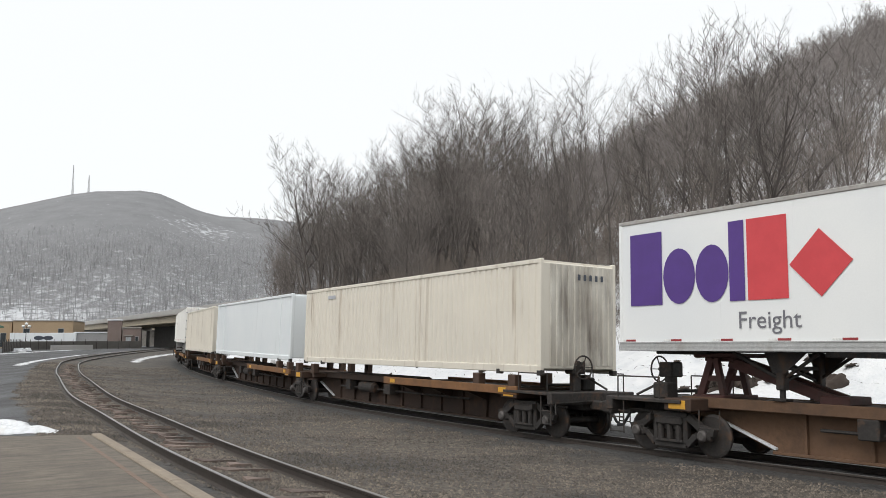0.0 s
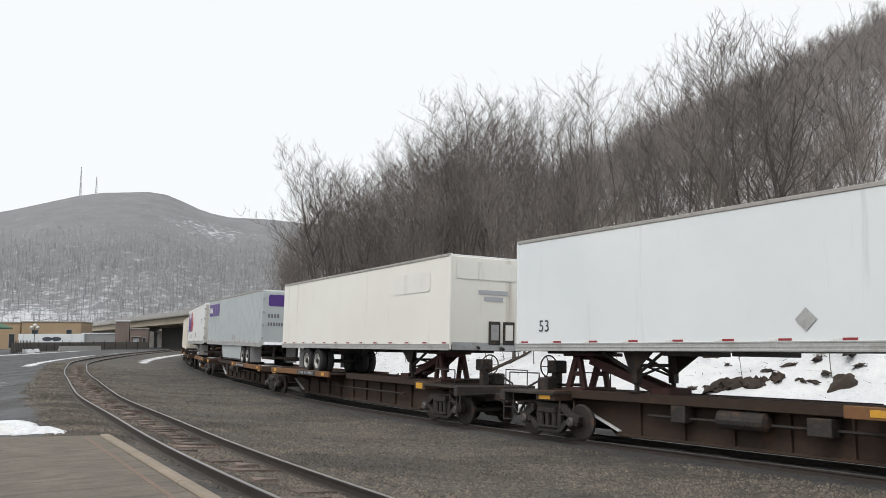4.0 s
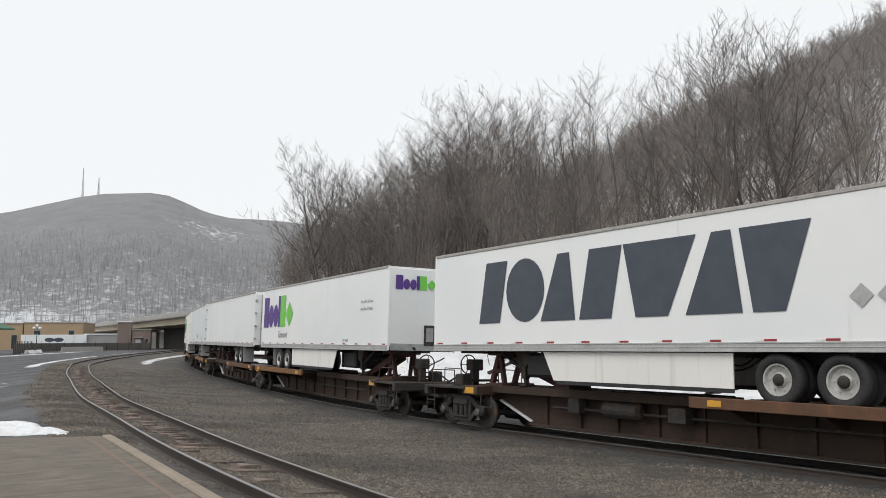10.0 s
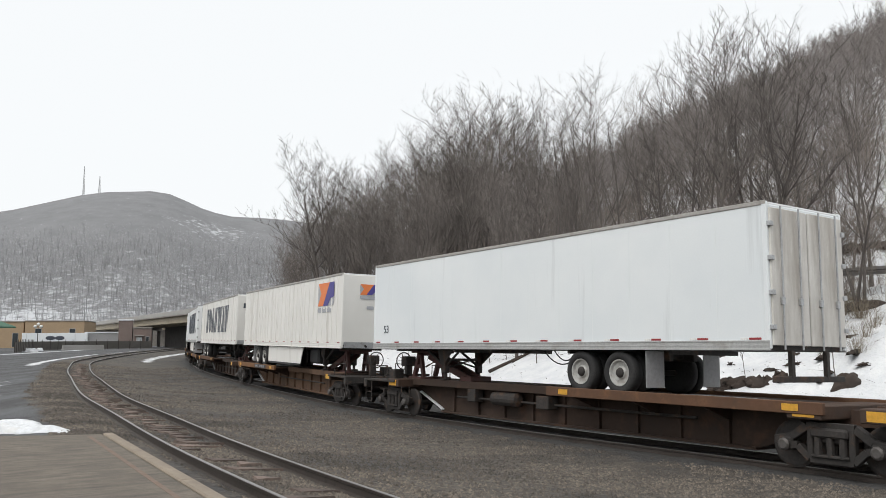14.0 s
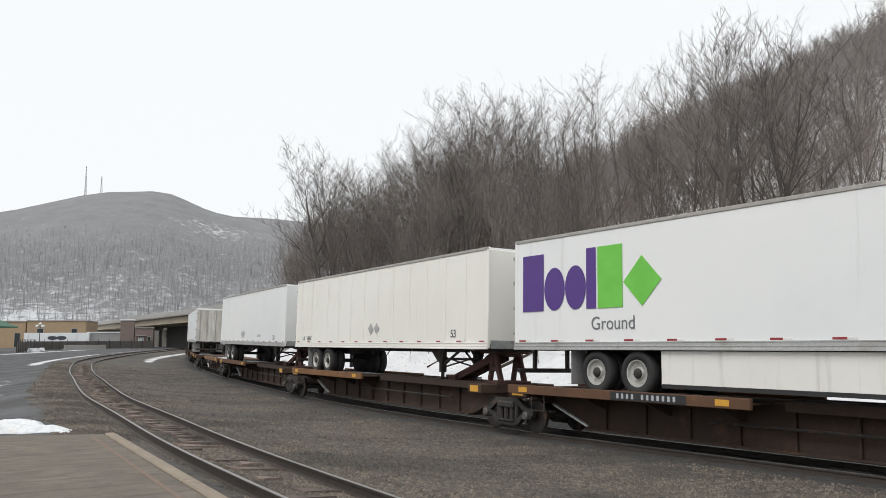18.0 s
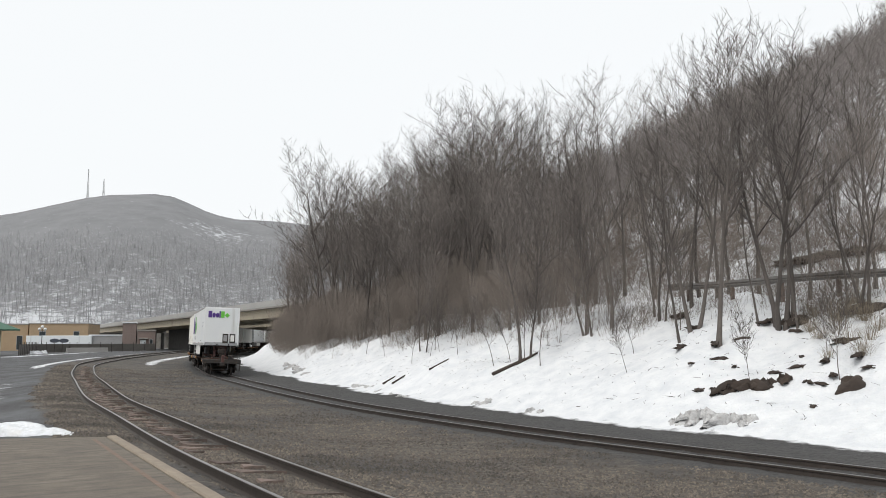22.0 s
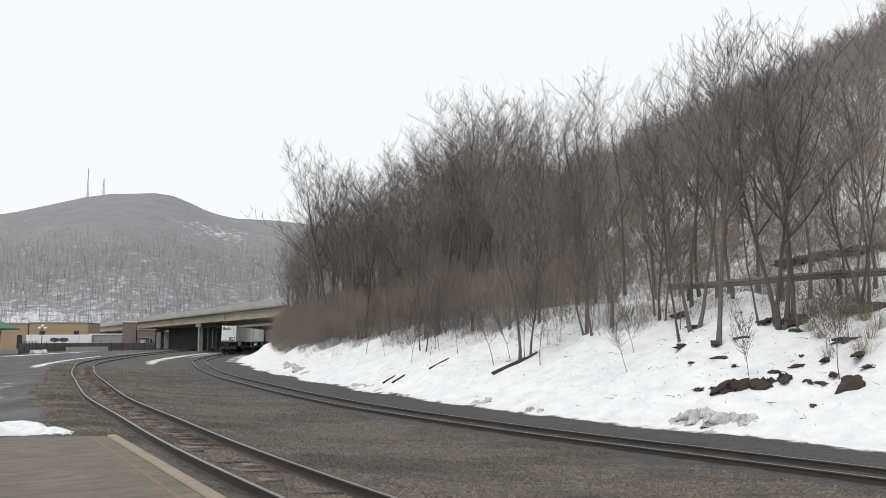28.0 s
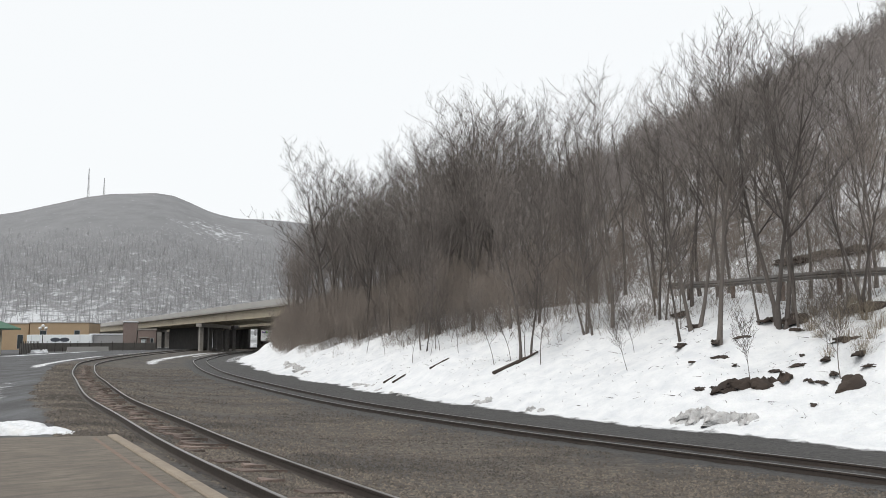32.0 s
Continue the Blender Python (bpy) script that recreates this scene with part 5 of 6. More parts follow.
def bogie():
    root = thing("bogie", "grimy two-axle railway bogie with cast side frames", "bogie", group="bogies under the train")
    for a in (-.89, .89):
        part("axle", shared("axle", lambda: Build().lathe([(-.95, .06), (-.9, .08), (.9, .08), (.95, .06)], "y", 10).mesh("axle", M["dark_steel"])), root, m=pose(a, 0, .42))
        for b in (-.72, .72):
            part("wheel", shared("wheel", wheel_mesh), root, m=pose(a, b, .42, 0, 0, 0 if b < 0 else 180))
    for b in (-1.0, 1.0):
        sf = part("side_frame", shared("side_frame", side_frame), root, m=pose(0, b, 0, 0, 0, 0 if b > 0 else 180))
        for a in (-.89, .89):
            part("bearing_cap", shared("cap", lambda: Build().lathe([(0, .12), (.06, .12), (.09, .08)], "y", 12).mesh("bearing_cap", M["rim_dirty"])), sf, m=pose(a, .1, .43))
    part("bolster", shared("bolster", lambda: Build().box(-.2, .2, -1.05, 1.05, .5, .82, .03).mesh("bolster", M["dark_steel"])), root)
    part("brake_beam", shared("brake_beam", lambda: Build().box(-.42, -.34, -.8, .8, .3, .42, .01).box(.34, .42, -.8, .8, .3, .42, .01).mesh("brake_beam", M["rust"])), root)
    return root


M["rim_dirty"] = surface("dull_grey_cast_steel", (.12, .11, .105), (.08, .075, .07), 3, 20, .6, .4, .1, (.06, .05, .045), .4)
HALF = 8.25


def sill_mesh(material):
    g = Build()
    # belly drawn extra low so that no lit ground shows below it
    out = [(-HALF, .80), (-7.3, .72), (-5.9, .20), (5.9, .20), (7.3, .72), (HALF, .80), (HALF, 1.10), (-HALF, 1.10)]
    g.plate(out, -.34, .34)
    g.box(-7.4, 7.4, -.46, .46, 1.08, 1.14, .01)
    g.box(-5.9, 5.9, -.46, .46, .16, .22, .01)
    for a in np.arange(-5.2, 5.3, 1.3):
        g.box(a - .03, a + .03, -.42, .42, .22, 1.08, .005)
    return g.mesh("center_sill", material)


def spine_unit(rear_end, front_end, flip, marks=0, load="trailer", span=17.2):
    """One platform of an articulated spine car: x forward, from rail height. flip: the hitch stands at its rear."""
    f = -1 if flip else 1
    root = thing("spine_car_platform", "rusty brown articulated spine car platform with orange side rails", "railway wagon", group="platforms of the train")
    turn = pose(0, 0, 0, 0, 0, 180 if flip else 0)
    worn = "brown_sill" if marks and marks in "eo" else "sill"
    edge = "rust_mid" if marks and marks in "mnuksp" else "rust_orange"
    part("center_sill", shared(("sill", worn), lambda: sill_mesh(M[worn])), root)
    part("wheel_deck", shared("wheel_deck", lambda: Build().box(-7.9, -.4, -1.28, 1.28, 1.11, 1.16, .01).mesh("wheel_deck", M["rust"])), root, m=turn)
    for y in (-1.3, 1.3):
        k = part("side_rail", shared(("side_rail", edge), lambda: Build().box(-7.95, -.35, -.05, .05, 1.02, 1.25, .012).mesh("side_rail", M[edge])), root, "dark rusty side rail" if edge == "rust_mid" else "orange-brown rusty side rail", m=turn @ pose(0, y, 0))
        for a in (-7.3, -1.0):
            part("reflector", shared("yellow", lambda: Build().box(-.17, .17, -.006, .006, 1.07, 1.20, .003).mesh("reflector", M["yellow"])), k, "yellow reflector plate", m=pose(a, .054 * (1 if y > 0 else -1), 0))
    for a in (-7.2, -5.2, -3.2, -1.2):
        part("outrigger", shared("outrigger", lambda: Build().add([(-.05, -1.25, 1.02), (.05, -1.25, 1.02), (.05, -.34, .7), (-.05, -.34, .7), (-.05, -1.25, 1.11), (.05, -1.25, 1.11), (.05, -.34, 1.11), (-.05, -.34, 1.11)], [(0, 1, 2, 3), (4, 5, 6, 7), (0, 1, 5, 4), (1, 2, 6, 5), (2, 3, 7, 6), (3, 0, 4, 7)]).mesh("outrigger", M["sill"])), root, m=turn @ pose(a, 0, 0))
        part("outrigger", MESHES["outrigger"], root, m=turn @ pose(a, 0, 0, 0, 0, 180))
    part("narrow_deck", shared("narrow_deck", lambda: Build().box(-.3, 7.9, -.62, .62, 1.145, 1.2, .01).mesh("narrow_deck", M["rust"])), root, m=turn)
    for y in (-.68, .68):
        part("deck_rail", shared(("deck_rail", worn), lambda: Build().box(.0, 7.9, -.05, .05, 1.0, 1.22, .012).mesh("deck_rail", M[worn])), root, m=turn @ pose(0, y, 0))
    for a in (-7.55, 7.55):
        c = part("end_bolster", shared("end_bolster", lambda: Build().box(-.35, .35, -1.32, 1.32, .93, 1.19, .02).mesh("end_bolster", M["rust"])), root, m=pose(a, 0, 0))
        for y in (-1.325, 1.325):
            part("reflector", shared("yellow_small", lambda: Build().box(-.22, .22, -.005, .005, .97, 1.15, .003).mesh("reflector", M["yellow"])), c, "yellow reflector plate", m=pose(0, y, 0))
    if marks and marks in "fgou" and load == "trailer":
        side = part("mark_plate", shared("mark_plate", lambda: Build().box(-1.1, 1.1, -.004, .004, 1.04, 1.23, .002).mesh("mark_plate", M["black"])), root, "black lettered plate on the side rail", m=pose(-3.0 * f, 1.358, 0))
        if marks == "f":
            part("lettering", shared("car_text", lambda: letters("TWIN 28'-ALL PURPOSE SPINE CAR", .125, M["lamp_glass"], "lettering")), side, "white lettering", m=pose(1.06, .008, 1.09, 0, 0, 180))
        else:
            part("lettering", shared("car_bars", lambda: blocks([(k * .15, k * .15 + .07, 0, .115) for k in range(12) if k != 4], M["grey_mark"], "lettering")), side, "white lettering", m=pose(.9, .003, 1.08, 0, 0, 180))
    for s in (-1, 1):
        part("snow_ledge", shared("snow_ledge", lambda: Build().bar((5.85, .38, .26), (7.25, .38, .78), .10, .05).mesh("snow_ledge", M["snow"])), root, "thin line of snow on the sloping sill", m=pose(0, 0, 0, 0, 0, 0 if s > 0 else 180))
        part("hand_brake_rod", shared("grab_iron", lambda: Build().rod((6.5, 1.3, .62), (6.5, 1.3, .98), .016, 5).rod((7.0, 1.3, .62), (7.0, 1.3, .98), .016, 5).rod((6.5, 1.3, .62), (7.0, 1.3, .62), .016, 5).mesh("hand_brake_rod", M["dark_steel"])), root, m=pose(0, 0, 0, 0, 0, 0 if s > 0 else 180))
    part("air_tank", shared("air_tank", lambda: Build().lathe([(-.6, .1), (-.55, .2), (.55, .2), (.6, .1)], "x", 14, (2.2, .62, .78)).mesh("air_tank", M["dark_steel"])), root, "dark air reservoir", m=turn)
    part("brake_rigging", shared("rigging", lambda: Build().rod((-4.5, .55, .72), (4.8, .55, .72), .035, 6).rod((-2, -.55, .66), (5, -.55, .66), .03, 6).box(.2, .7, .42, .8, .6, .95, .02).box(3.6, 4.0, .42, .75, .62, 1.0, .02).mesh("brake_rigging", M["dark_steel"])), root, m=turn)
    part("snow_patch", shared("snow_patch", lambda: Build().add([(-6.6, -.25, 1.165), (-3.0, -.5, 1.165), (-2.2, .6, 1.165), (-5.4, .9, 1.165), (-4.4, .15, 1.215)], [(0, 1, 4), (1, 2, 4), (2, 3, 4), (3, 0, 4), (3, 2, 1, 0)]).mesh("snow_patch", M["snow"], True)), root, "thin patch of snow", m=turn)
    if load == "trailer":
        h = part("hitch", shared("hitch", lambda: Build().box(6.55, 7.75, -.5, .5, 2.07, 2.16, .02).box(6.85, 7.6, -.3, .3, 1.98, 2.08, .02).box(6.9, 7.7, -.62, .62, 1.19, 1.27, .02).mesh("hitch", M["red_frame"])), root, "dull red trailer hitch stand", m=turn)
        for y in (-.42, .42):
            part("hitch_leg", shared("hitch_leg", lambda: Build().bar((7.62, 0, 1.22), (7.3, 0, 2.05), .12, .16).bar((7.02, 0, 1.22), (7.2, 0, 2.05), .12, .13).bar((7.08, 0, 1.62), (7.5, 0, 1.62), .1, .12).mesh("hitch_leg", M["red_frame"])), h, m=pose(0, y, 0))
        part("hitch_strut", shared("hitch_strut", lambda: Build().bar((4.6, .22, 1.24), (7.0, .22, 1.98), .1, .22).bar((4.6, -.22, 1.24), (7.0, -.22, 1.98), .1, .22).box(4.3, 4.9, -.4, .4, 1.19, 1.36, .02).bar((5.5, -.25, 1.52), (5.5, .25, 1.52), .1, .1).bar((5.9, -.25, 1.65), (5.9, .25, 1.65), .1, .1).mesh("hitch_strut", M["red_frame"])), h)
    elif load == "container":
        for a in (-7.7, -6.0, 6.0, 7.7):
            for y in (-1.22, 1.22):
                part("pedestal", shared("pedestal", lambda: Build().box(-.16, .16, -.12, .12, 1.15, 1.55, .02).mesh("pedestal", M["rust"])), root, m=pose(a, y, 0))
            part("cross_arm", shared("cross_arm", lambda: Build().box(-.12, .12, -1.3, 1.3, 1.0, 1.16, .02).mesh("cross_arm", M["rust"])), root, m=pose(a, 0, 0))
    for end, s in ((rear_end, -1), (front_end, 1)):
        if not end:
            continue
        t = pose(0, 0, 0, 0, 0, 0 if s > 0 else 180) @ pose(span / 2 + 2.38 - 10.2, 0, 0)
        part("end_platform", shared("end_platform", lambda: Build().box(7.3, 9.35, -1.38, 1.38, 1.08, 1.15, .01).box(9.2, 9.4, -1.4, 1.4, .86, 1.16, .02).box(7.7, 9.3, -.3, .3, .7, 1.08, .02).mesh("end_platform", M["dark_steel"])), root, m=t)
        part("coupler", shared("coupler", lambda: Build().box(9.3, 9.95, -.09, .09, .72, .95, .03).box(9.85, 10.2, -.19, .17, .68, 1.0, .05).mesh("coupler", M["dark_steel"])), root, m=t)
        part("air_hose", shared("air_hose", lambda: Build().rod((9.4, .45, .9), (9.75, .42, .45), .035, 6).rod((9.75, .42, .45), (10.1, .25, .4), .035, 6).mesh("air_hose", M["black"])), root, m=t)
        part("uncoupling_lever", shared("lever", lambda: Build().rod((9.42, -1.3, .9), (9.42, .2, .95), .018, 5).rod((9.42, -1.3, .9), (9.5, -1.35, .62), .018, 5).mesh("uncoupling_lever", M["dark_steel"])), root, m=t)
        part("valve_box", shared("valve_box", lambda: Build().box(8.0, 8.4, .55, .95, 1.14, 1.5, .04).rod((8.2, .5, 1.3), (8.2, -.6, 1.3), .04, 6).rod((8.35, .7, 1.5), (8.9, .9, 1.2), .03, 5).mesh("valve_box", M["dark_steel"])), root, m=t)
        part("pipe", shared("end_pipe", lambda: Build().rod((7.4, .9, .85), (9.4, .9, .85), .03, 6).rod((7.4, -.9, .8), (9.4, -.9, .8), .025, 6).bar((8.3, -1.2, .75), (8.3, 1.2, .75), .1, .14).mesh("pipe", M["dark_steel"])), root, m=t)
        w = part("brake_stand", shared("brake_stand", lambda: Build().box(8.55, 8.75, -.12, .12, 1.14, 1.95, .02).box(8.45, 8.85, -.2, .2, 1.6, 1.95, .03).mesh("brake_stand", M["dark_steel"])), root, m=t)

        def ring():
            g = Build()
            n = 18
            for i in range(n):
                a, b = 6.2832 * i / n, 6.2832 * (i + 1) / n
                g.rod((8.98, .3 * math.cos(a), 1.78 + .3 * math.sin(a)), (8.98, .3 * math.cos(b), 1.78 + .3 * math.sin(b)), .022, 5)
            for i in range(5):
                a = 6.2832 * i / 5
                g.rod((8.95, 0, 1.78), (8.98, .3 * math.cos(a), 1.78 + .3 * math.sin(a)), .014, 4)
            return g.rod((8.8, 0, 1.78), (9.0, 0, 1.78), .04, 8).mesh("brake_wheel", M["dark_steel"])
        part("brake_wheel", shared("brake_wheel", ring), w)
        for y in (-1.3, 1.3):
            part("grab_rail", shared("grab_rail", lambda: Build().rod((7.9, 0, 1.14), (7.9, 0, 1.62), .018, 5).rod((9.1, 0, 1.14), (9.1, 0, 1.62), .018, 5).rod((7.9, 0, 1.62), (9.1, 0, 1.62), .018, 5).mesh("grab_rail", M["dark_steel"])), root, m=t @ pose(0, y, 0))
            part("step_ladder", shared("step_ladder", lambda: Build().rod((8.9, 0, .35), (8.9, 0, 1.1), .018, 5).rod((9.3, 0, .35), (9.3, 0, 1.1), .018, 5).rod((8.9, 0, .38), (9.3, 0, .38), .018, 5).rod((8.9, 0, .7), (9.3, 0, .7), .018, 5).mesh("step_ladder", M["dark_steel"])), root, m=t @ pose(0, y * 1.03, 0))
    return root


LONG, WIDE, TALL = 15.9, 2.59, 2.96
M["side_rail_grey"] = surface("grimy_aluminium_rail", (.50, .505, .50), (.42, .425, .42), .6, 16, .5, .25, .08, (.27, .25, .22), .4)
M["dark_red"] = surface("dull_red_reflector", (.33, .035, .04), (.27, .03, .035), 3, 20, .4, 0, 0)
M["top_rail"] = surface("weathered_top_rail", (.46, .44, .41), (.36, .345, .32), 1.2, 20, .55, .3, .05, (.18, .16, .14), .4)


def letters(text, size, material, name):
    """A flat mesh of writing with the built-in font: x along the line, z up, facing -y."""
    c = bpy.data.curves.new(name, "FONT")
    c.body, c.size, c.extrude = text, size, .0006
    o = bpy.data.objects.new(name, c)
    scene.collection.objects.link(o)
    bpy.context.view_layer.update()
    me = bpy.data.meshes.new_from_object(o)
    bpy.data.objects.remove(o)
    me.materials.clear()
    me.materials.append(material)
    me.transform(Matrix.Rotation(radians(90), 4, "X"))
    return me


def blocks(rects, material, name="mark"):
    """Plain blocks (x0, x1, z0, z1), slightly rounded, facing -y."""
    g = Build()
    for x0, x1, z0, z1 in rects:
        c = min(x1 - x0, z1 - z0) * .12
        g.plate([(x0 + c, z0), (x1 - c, z0), (x1, z0 + c), (x1, z1 - c), (x1 - c, z1), (x0 + c, z1), (x0, z1 - c), (x0, z0 + c)], -.003, -.0005)
    return g.mesh(name, material)


def shapes(rows, material):
    """Plain filled shapes facing -y: bars, discs, slants, wedges and diamonds as (kind, x0, x1, z0, z1)."""
    g = Build()
    for kind, x0, x1, z0, z1 in rows:
        cx, cz, rx, rz = (x0 + x1) / 2, (z0 + z1) / 2, (x1 - x0) / 2, (z1 - z0) / 2
        pts = {"bar": [(x0, z0), (x1, z0), (x1, z1), (x0, z1)], "slant": [(x0, z0), (x1 - rx * .5, z0), (x1, z1), (x0 + rx * .5, z1)],
               "disc": [(cx + rx * math.cos(6.2832 * k / 24), cz + rz * math.sin(6.2832 * k / 24)) for k in range(24)],
               "peak": [(x0, z0), (x1 - rx * .2, z0), (cx + rx * .5, z1), (cx - rx * .1, z1)], "vee": [(cx - rx * .55, z0), (cx + rx * .35, z0), (x1 + rx * .1, z1), (x0 + rx * .1, z1)],
               "diamond": [(cx, z0), (x1, cz), (cx, z1), (x0, cz)]}[kind]
        g.plate(pts, -.003, -.0005)
    return g.mesh("emblem", material)


def word(x, z, widths, h, gap=.18):
    """Blocks of a word that is not spelt out."""
    out = []
    for w, t in widths:
        out.append((x, x + w * h, z, z + t * h))
        x += w * h + gap * h * .5
    return out


def body_mesh(kind, mat):
    g = Build()
    g.box(-LONG / 2, LONG / 2, -WIDE / 2, WIDE / 2, .16, TALL - .06, .03)
    return g.mesh("body", mat)


def truck_wheel():
    t = Build().lathe([(-.14, .05), (-.14, .30), (-.15, .44), (-.12, .50), (.12, .50), (.15, .44), (.14, .315), (.03, .31), (.03, .05)], "y", 28).mesh("tyre", M["tyre"], True)
    g = Build().lathe([(.031, .312), (.145, .312), (.14, .285), (.075, .255), (.06, .16), (.10, .13), (.125, .09), (.13, .02)], "y", 24)
    for k in range(6):
        a = 1.0472 * k
        g.rod((.21 * math.cos(a), .05, .21 * math.sin(a)), (.21 * math.cos(a), .085, .21 * math.sin(a)), .022, 6)
    hub = Build().lathe([(.10, .125), (.135, .11), (.16, .07), (.165, .02)], "y", 14).mesh("hub", M["dark_steel"], True)
    return t, g.mesh("rim", M["rim"]), hub


def ridged_rail(material):
    """The stepped rail along the foot of a trailer's side."""
    row = [(-.02, 0), (.034, 0), (.034, .035), (.02, .04), (.02, .082), (.028, .087), (.028, .1), (.02, .105), (.02, .162), (.03, .167), (.03, .192), (-.02, .192)]
    k = len(row)
    vs = [(x, a, b) for x in (-LONG / 2, LONG / 2) for a, b in row]
    return Build().add(vs, [(i, (i + 1) % k, k + (i + 1) % k, k + i) for i in range(k)] + [tuple(range(k)), tuple(range(k, 2 * k))]).mesh("bottom_rail", material)


def hanging_line():
    """Slack hoses under the floor."""
    g = Build()
    for reach_, sag, y in ((1.5, .36, 0), (.9, .26, -.12)):
        pts = [(reach_ * (k / 8 - .5), y, -.02 - sag * (1 - (k / 4 - 1) ** 2)) for k in range(9)]
        for p, q in zip(pts, pts[1:]):
            g.rod(p, q, .018, 5)
    return g.mesh("air_line", M["black"])


def trailer(label, mat="white", ribs=None, nose_front=True, skirt=False, doors=None, gear=4.3, axles=(-5.5, -4.2), rods=True, group="trailers on the train"):
    """A road trailer: x towards its nose, z from the underside of its box."""
    root = thing("semi_trailer", label, "trailer", group=group)
    part("body", shared(("body", mat), lambda: body_mesh("", M[mat])), root)
    part("roof", shared("roof", lambda: Build().box(-LONG / 2 + .02, LONG / 2 - .02, -WIDE / 2 + .02, WIDE / 2 - .02, TALL - .065, TALL - .02, .01).mesh("roof", M["white"])), root)
    if ribs:
        for s in (-1, 1):
            for a in np.arange(-LONG / 2 + ribs[0], LONG / 2 - .2, ribs[0]):
                part("side_post", shared(("rib", mat, ribs), lambda: Build().box(-ribs[1] / 2, ribs[1] / 2, -.005, ribs[2], .24, TALL - .16, .004).mesh("side_post", M[mat])), root, m=pose(float(a), s * WIDE / 2, 0, 0, 0, 0 if s > 0 else 180))
    for y in (-1, 1):
        part("bottom_rail", shared(("bottom_rail", mat, bool(ribs)), lambda: ridged_rail(M[mat if mat in ("dull_white", "cream") and ribs else "side_rail_grey"])), root, "ridged bottom rail", m=pose(0, y * (WIDE / 2 + .004), 0, 0, 0, 0 if y > 0 else 180))
        part("top_rail", shared("top_rail", lambda: Build().box(-LONG / 2, LONG / 2, -.02, .02, TALL - .09, TALL, .012).mesh("top_rail", M["top_rail"])), root, m=pose(0, y * (WIDE / 2), 0))
        for x in (-1, 1):
            part("corner_post", shared(("corner", mat), lambda: Build().box(-.06, .06, -.05, .05, .02, TALL - .01, .025).mesh("corner_post", M[mat])), root, m=pose(x * (LONG / 2 - .05), y * (WIDE / 2 - .03), 0))
        for k in range(13):
            part("reflector", shared("red_strip", lambda: Build().box(-.14, .14, -.004, .004, .205, .25, .002).mesh("reflector", M["dark_red"])), root, "dull red reflector strip", m=pose(-7.62 + k * 1.27, y * (WIDE / 2 + .004), 0))
            part("reflector", shared("white_strip", lambda: Build().box(-.1, .1, -.004, .004, .205, .25, .002).mesh("reflector", M["lamp_glass"])), root, "white reflector strip", m=pose(-7.38 + k * 1.27, y * (WIDE / 2 + .004), 0))
    part("floor_frame", shared("floor_frame", lambda: Build().box(-LONG / 2 + .05, LONG / 2 - .05, -1.2, 1.2, .0, .15, .01).mesh("floor_frame", M["dark_steel"])), root)
    # nose wall: connector box and worn lower sheet
    part("nose_sheet", shared("nose_sheet", lambda: Build().box(LONG / 2, LONG / 2 + .012, -1.2, 1.2, .02, .26, .004).mesh("nose_sheet", M["alu"])), root)
    for y0, mat_in in ((.09, "grey_wall"), (.62, "dull_white")):
        box = part("connector_box", shared(("connector", y0), lambda: Build().box(LONG / 2, LONG / 2 + .05, y0, y0 + .42, .2, .92, .02).mesh("connector_box", M["dark_steel"])), root, "dark framed connector box")
        part("panel", shared(("connector_panel", y0), lambda: Build().box(LONG / 2 + .05, LONG / 2 + .062, y0 + .07, y0 + .35, .34, .82, .004).mesh("panel", M[mat_in])), box)
    part("hose_coupling", shared("coupling", lambda: Build().rod((LONG / 2 + .0, .58, .1), (LONG / 2 + .12, .58, .06), .05, 8).rod((LONG / 2, -.3, .12), (LONG / 2 + .1, -.3, .08), .045, 8).mesh("hose_coupling", M["dark_steel"])), root)
    # door end
    for y in (-1, 1):
        d = part("door", shared(("door", doors or mat), lambda: Build().box(-.05, .0, .03, 1.24, .1, TALL - .14, .012).mesh("door", M[doors or mat])), root, m=pose(-LONG / 2, 0, 0) if y > 0 else pose(-LONG / 2, -1.27, 0))
        for k in (.35, .95) if rods else ():
            part("lock_rod", shared("lock_rod", lambda: Build().rod((-.09, 0, .02), (-.09, 0, TALL - .1), .02, 6).box(-.11, -.05, -.05, .05, .9, 1.05, .01).mesh("lock_rod", M["alu"])), d, m=pose(0, k if y > 0 else 1.27 - k, 0))
        for k in range(4):
            part("hinge", shared("hinge", lambda: Build().box(-.09, .0, -.06, .06, -.05, .05, .01).mesh("hinge", M["alu"])), d, m=pose(0, 1.24 if y > 0 else .03, .45 + k * .68))
    part("rear_bumper", shared("rear_bumper", lambda: Build().box(-LONG / 2 - .02, -LONG / 2 + .06, -1.2, 1.2, -.62, -.5, .015).bar((-LONG / 2 + .02, .6, 0), (-LONG / 2 + .02, .6, -.55), .1, .1).bar((-LONG / 2 + .02, -.6, 0), (-LONG / 2 + .02, -.6, -.55), .1, .1).mesh("rear_bumper", M["dark_steel"])), root)
    # running gear
    part("slider_frame", shared("slider", lambda: Build().box(-1.5, 1.5, .35, .5, -.25, .0, .02).box(-1.5, 1.5, -.5, -.35, -.25, .0, .02).box(-1.2, 1.2, -.5, .5, -.2, -.1, .02).mesh("slider_frame", M["dark_steel"])), root, m=pose(sum(axles) / 2, 0, 0))
    tyre, rim, hub = shared("truck_wheel", truck_wheel)
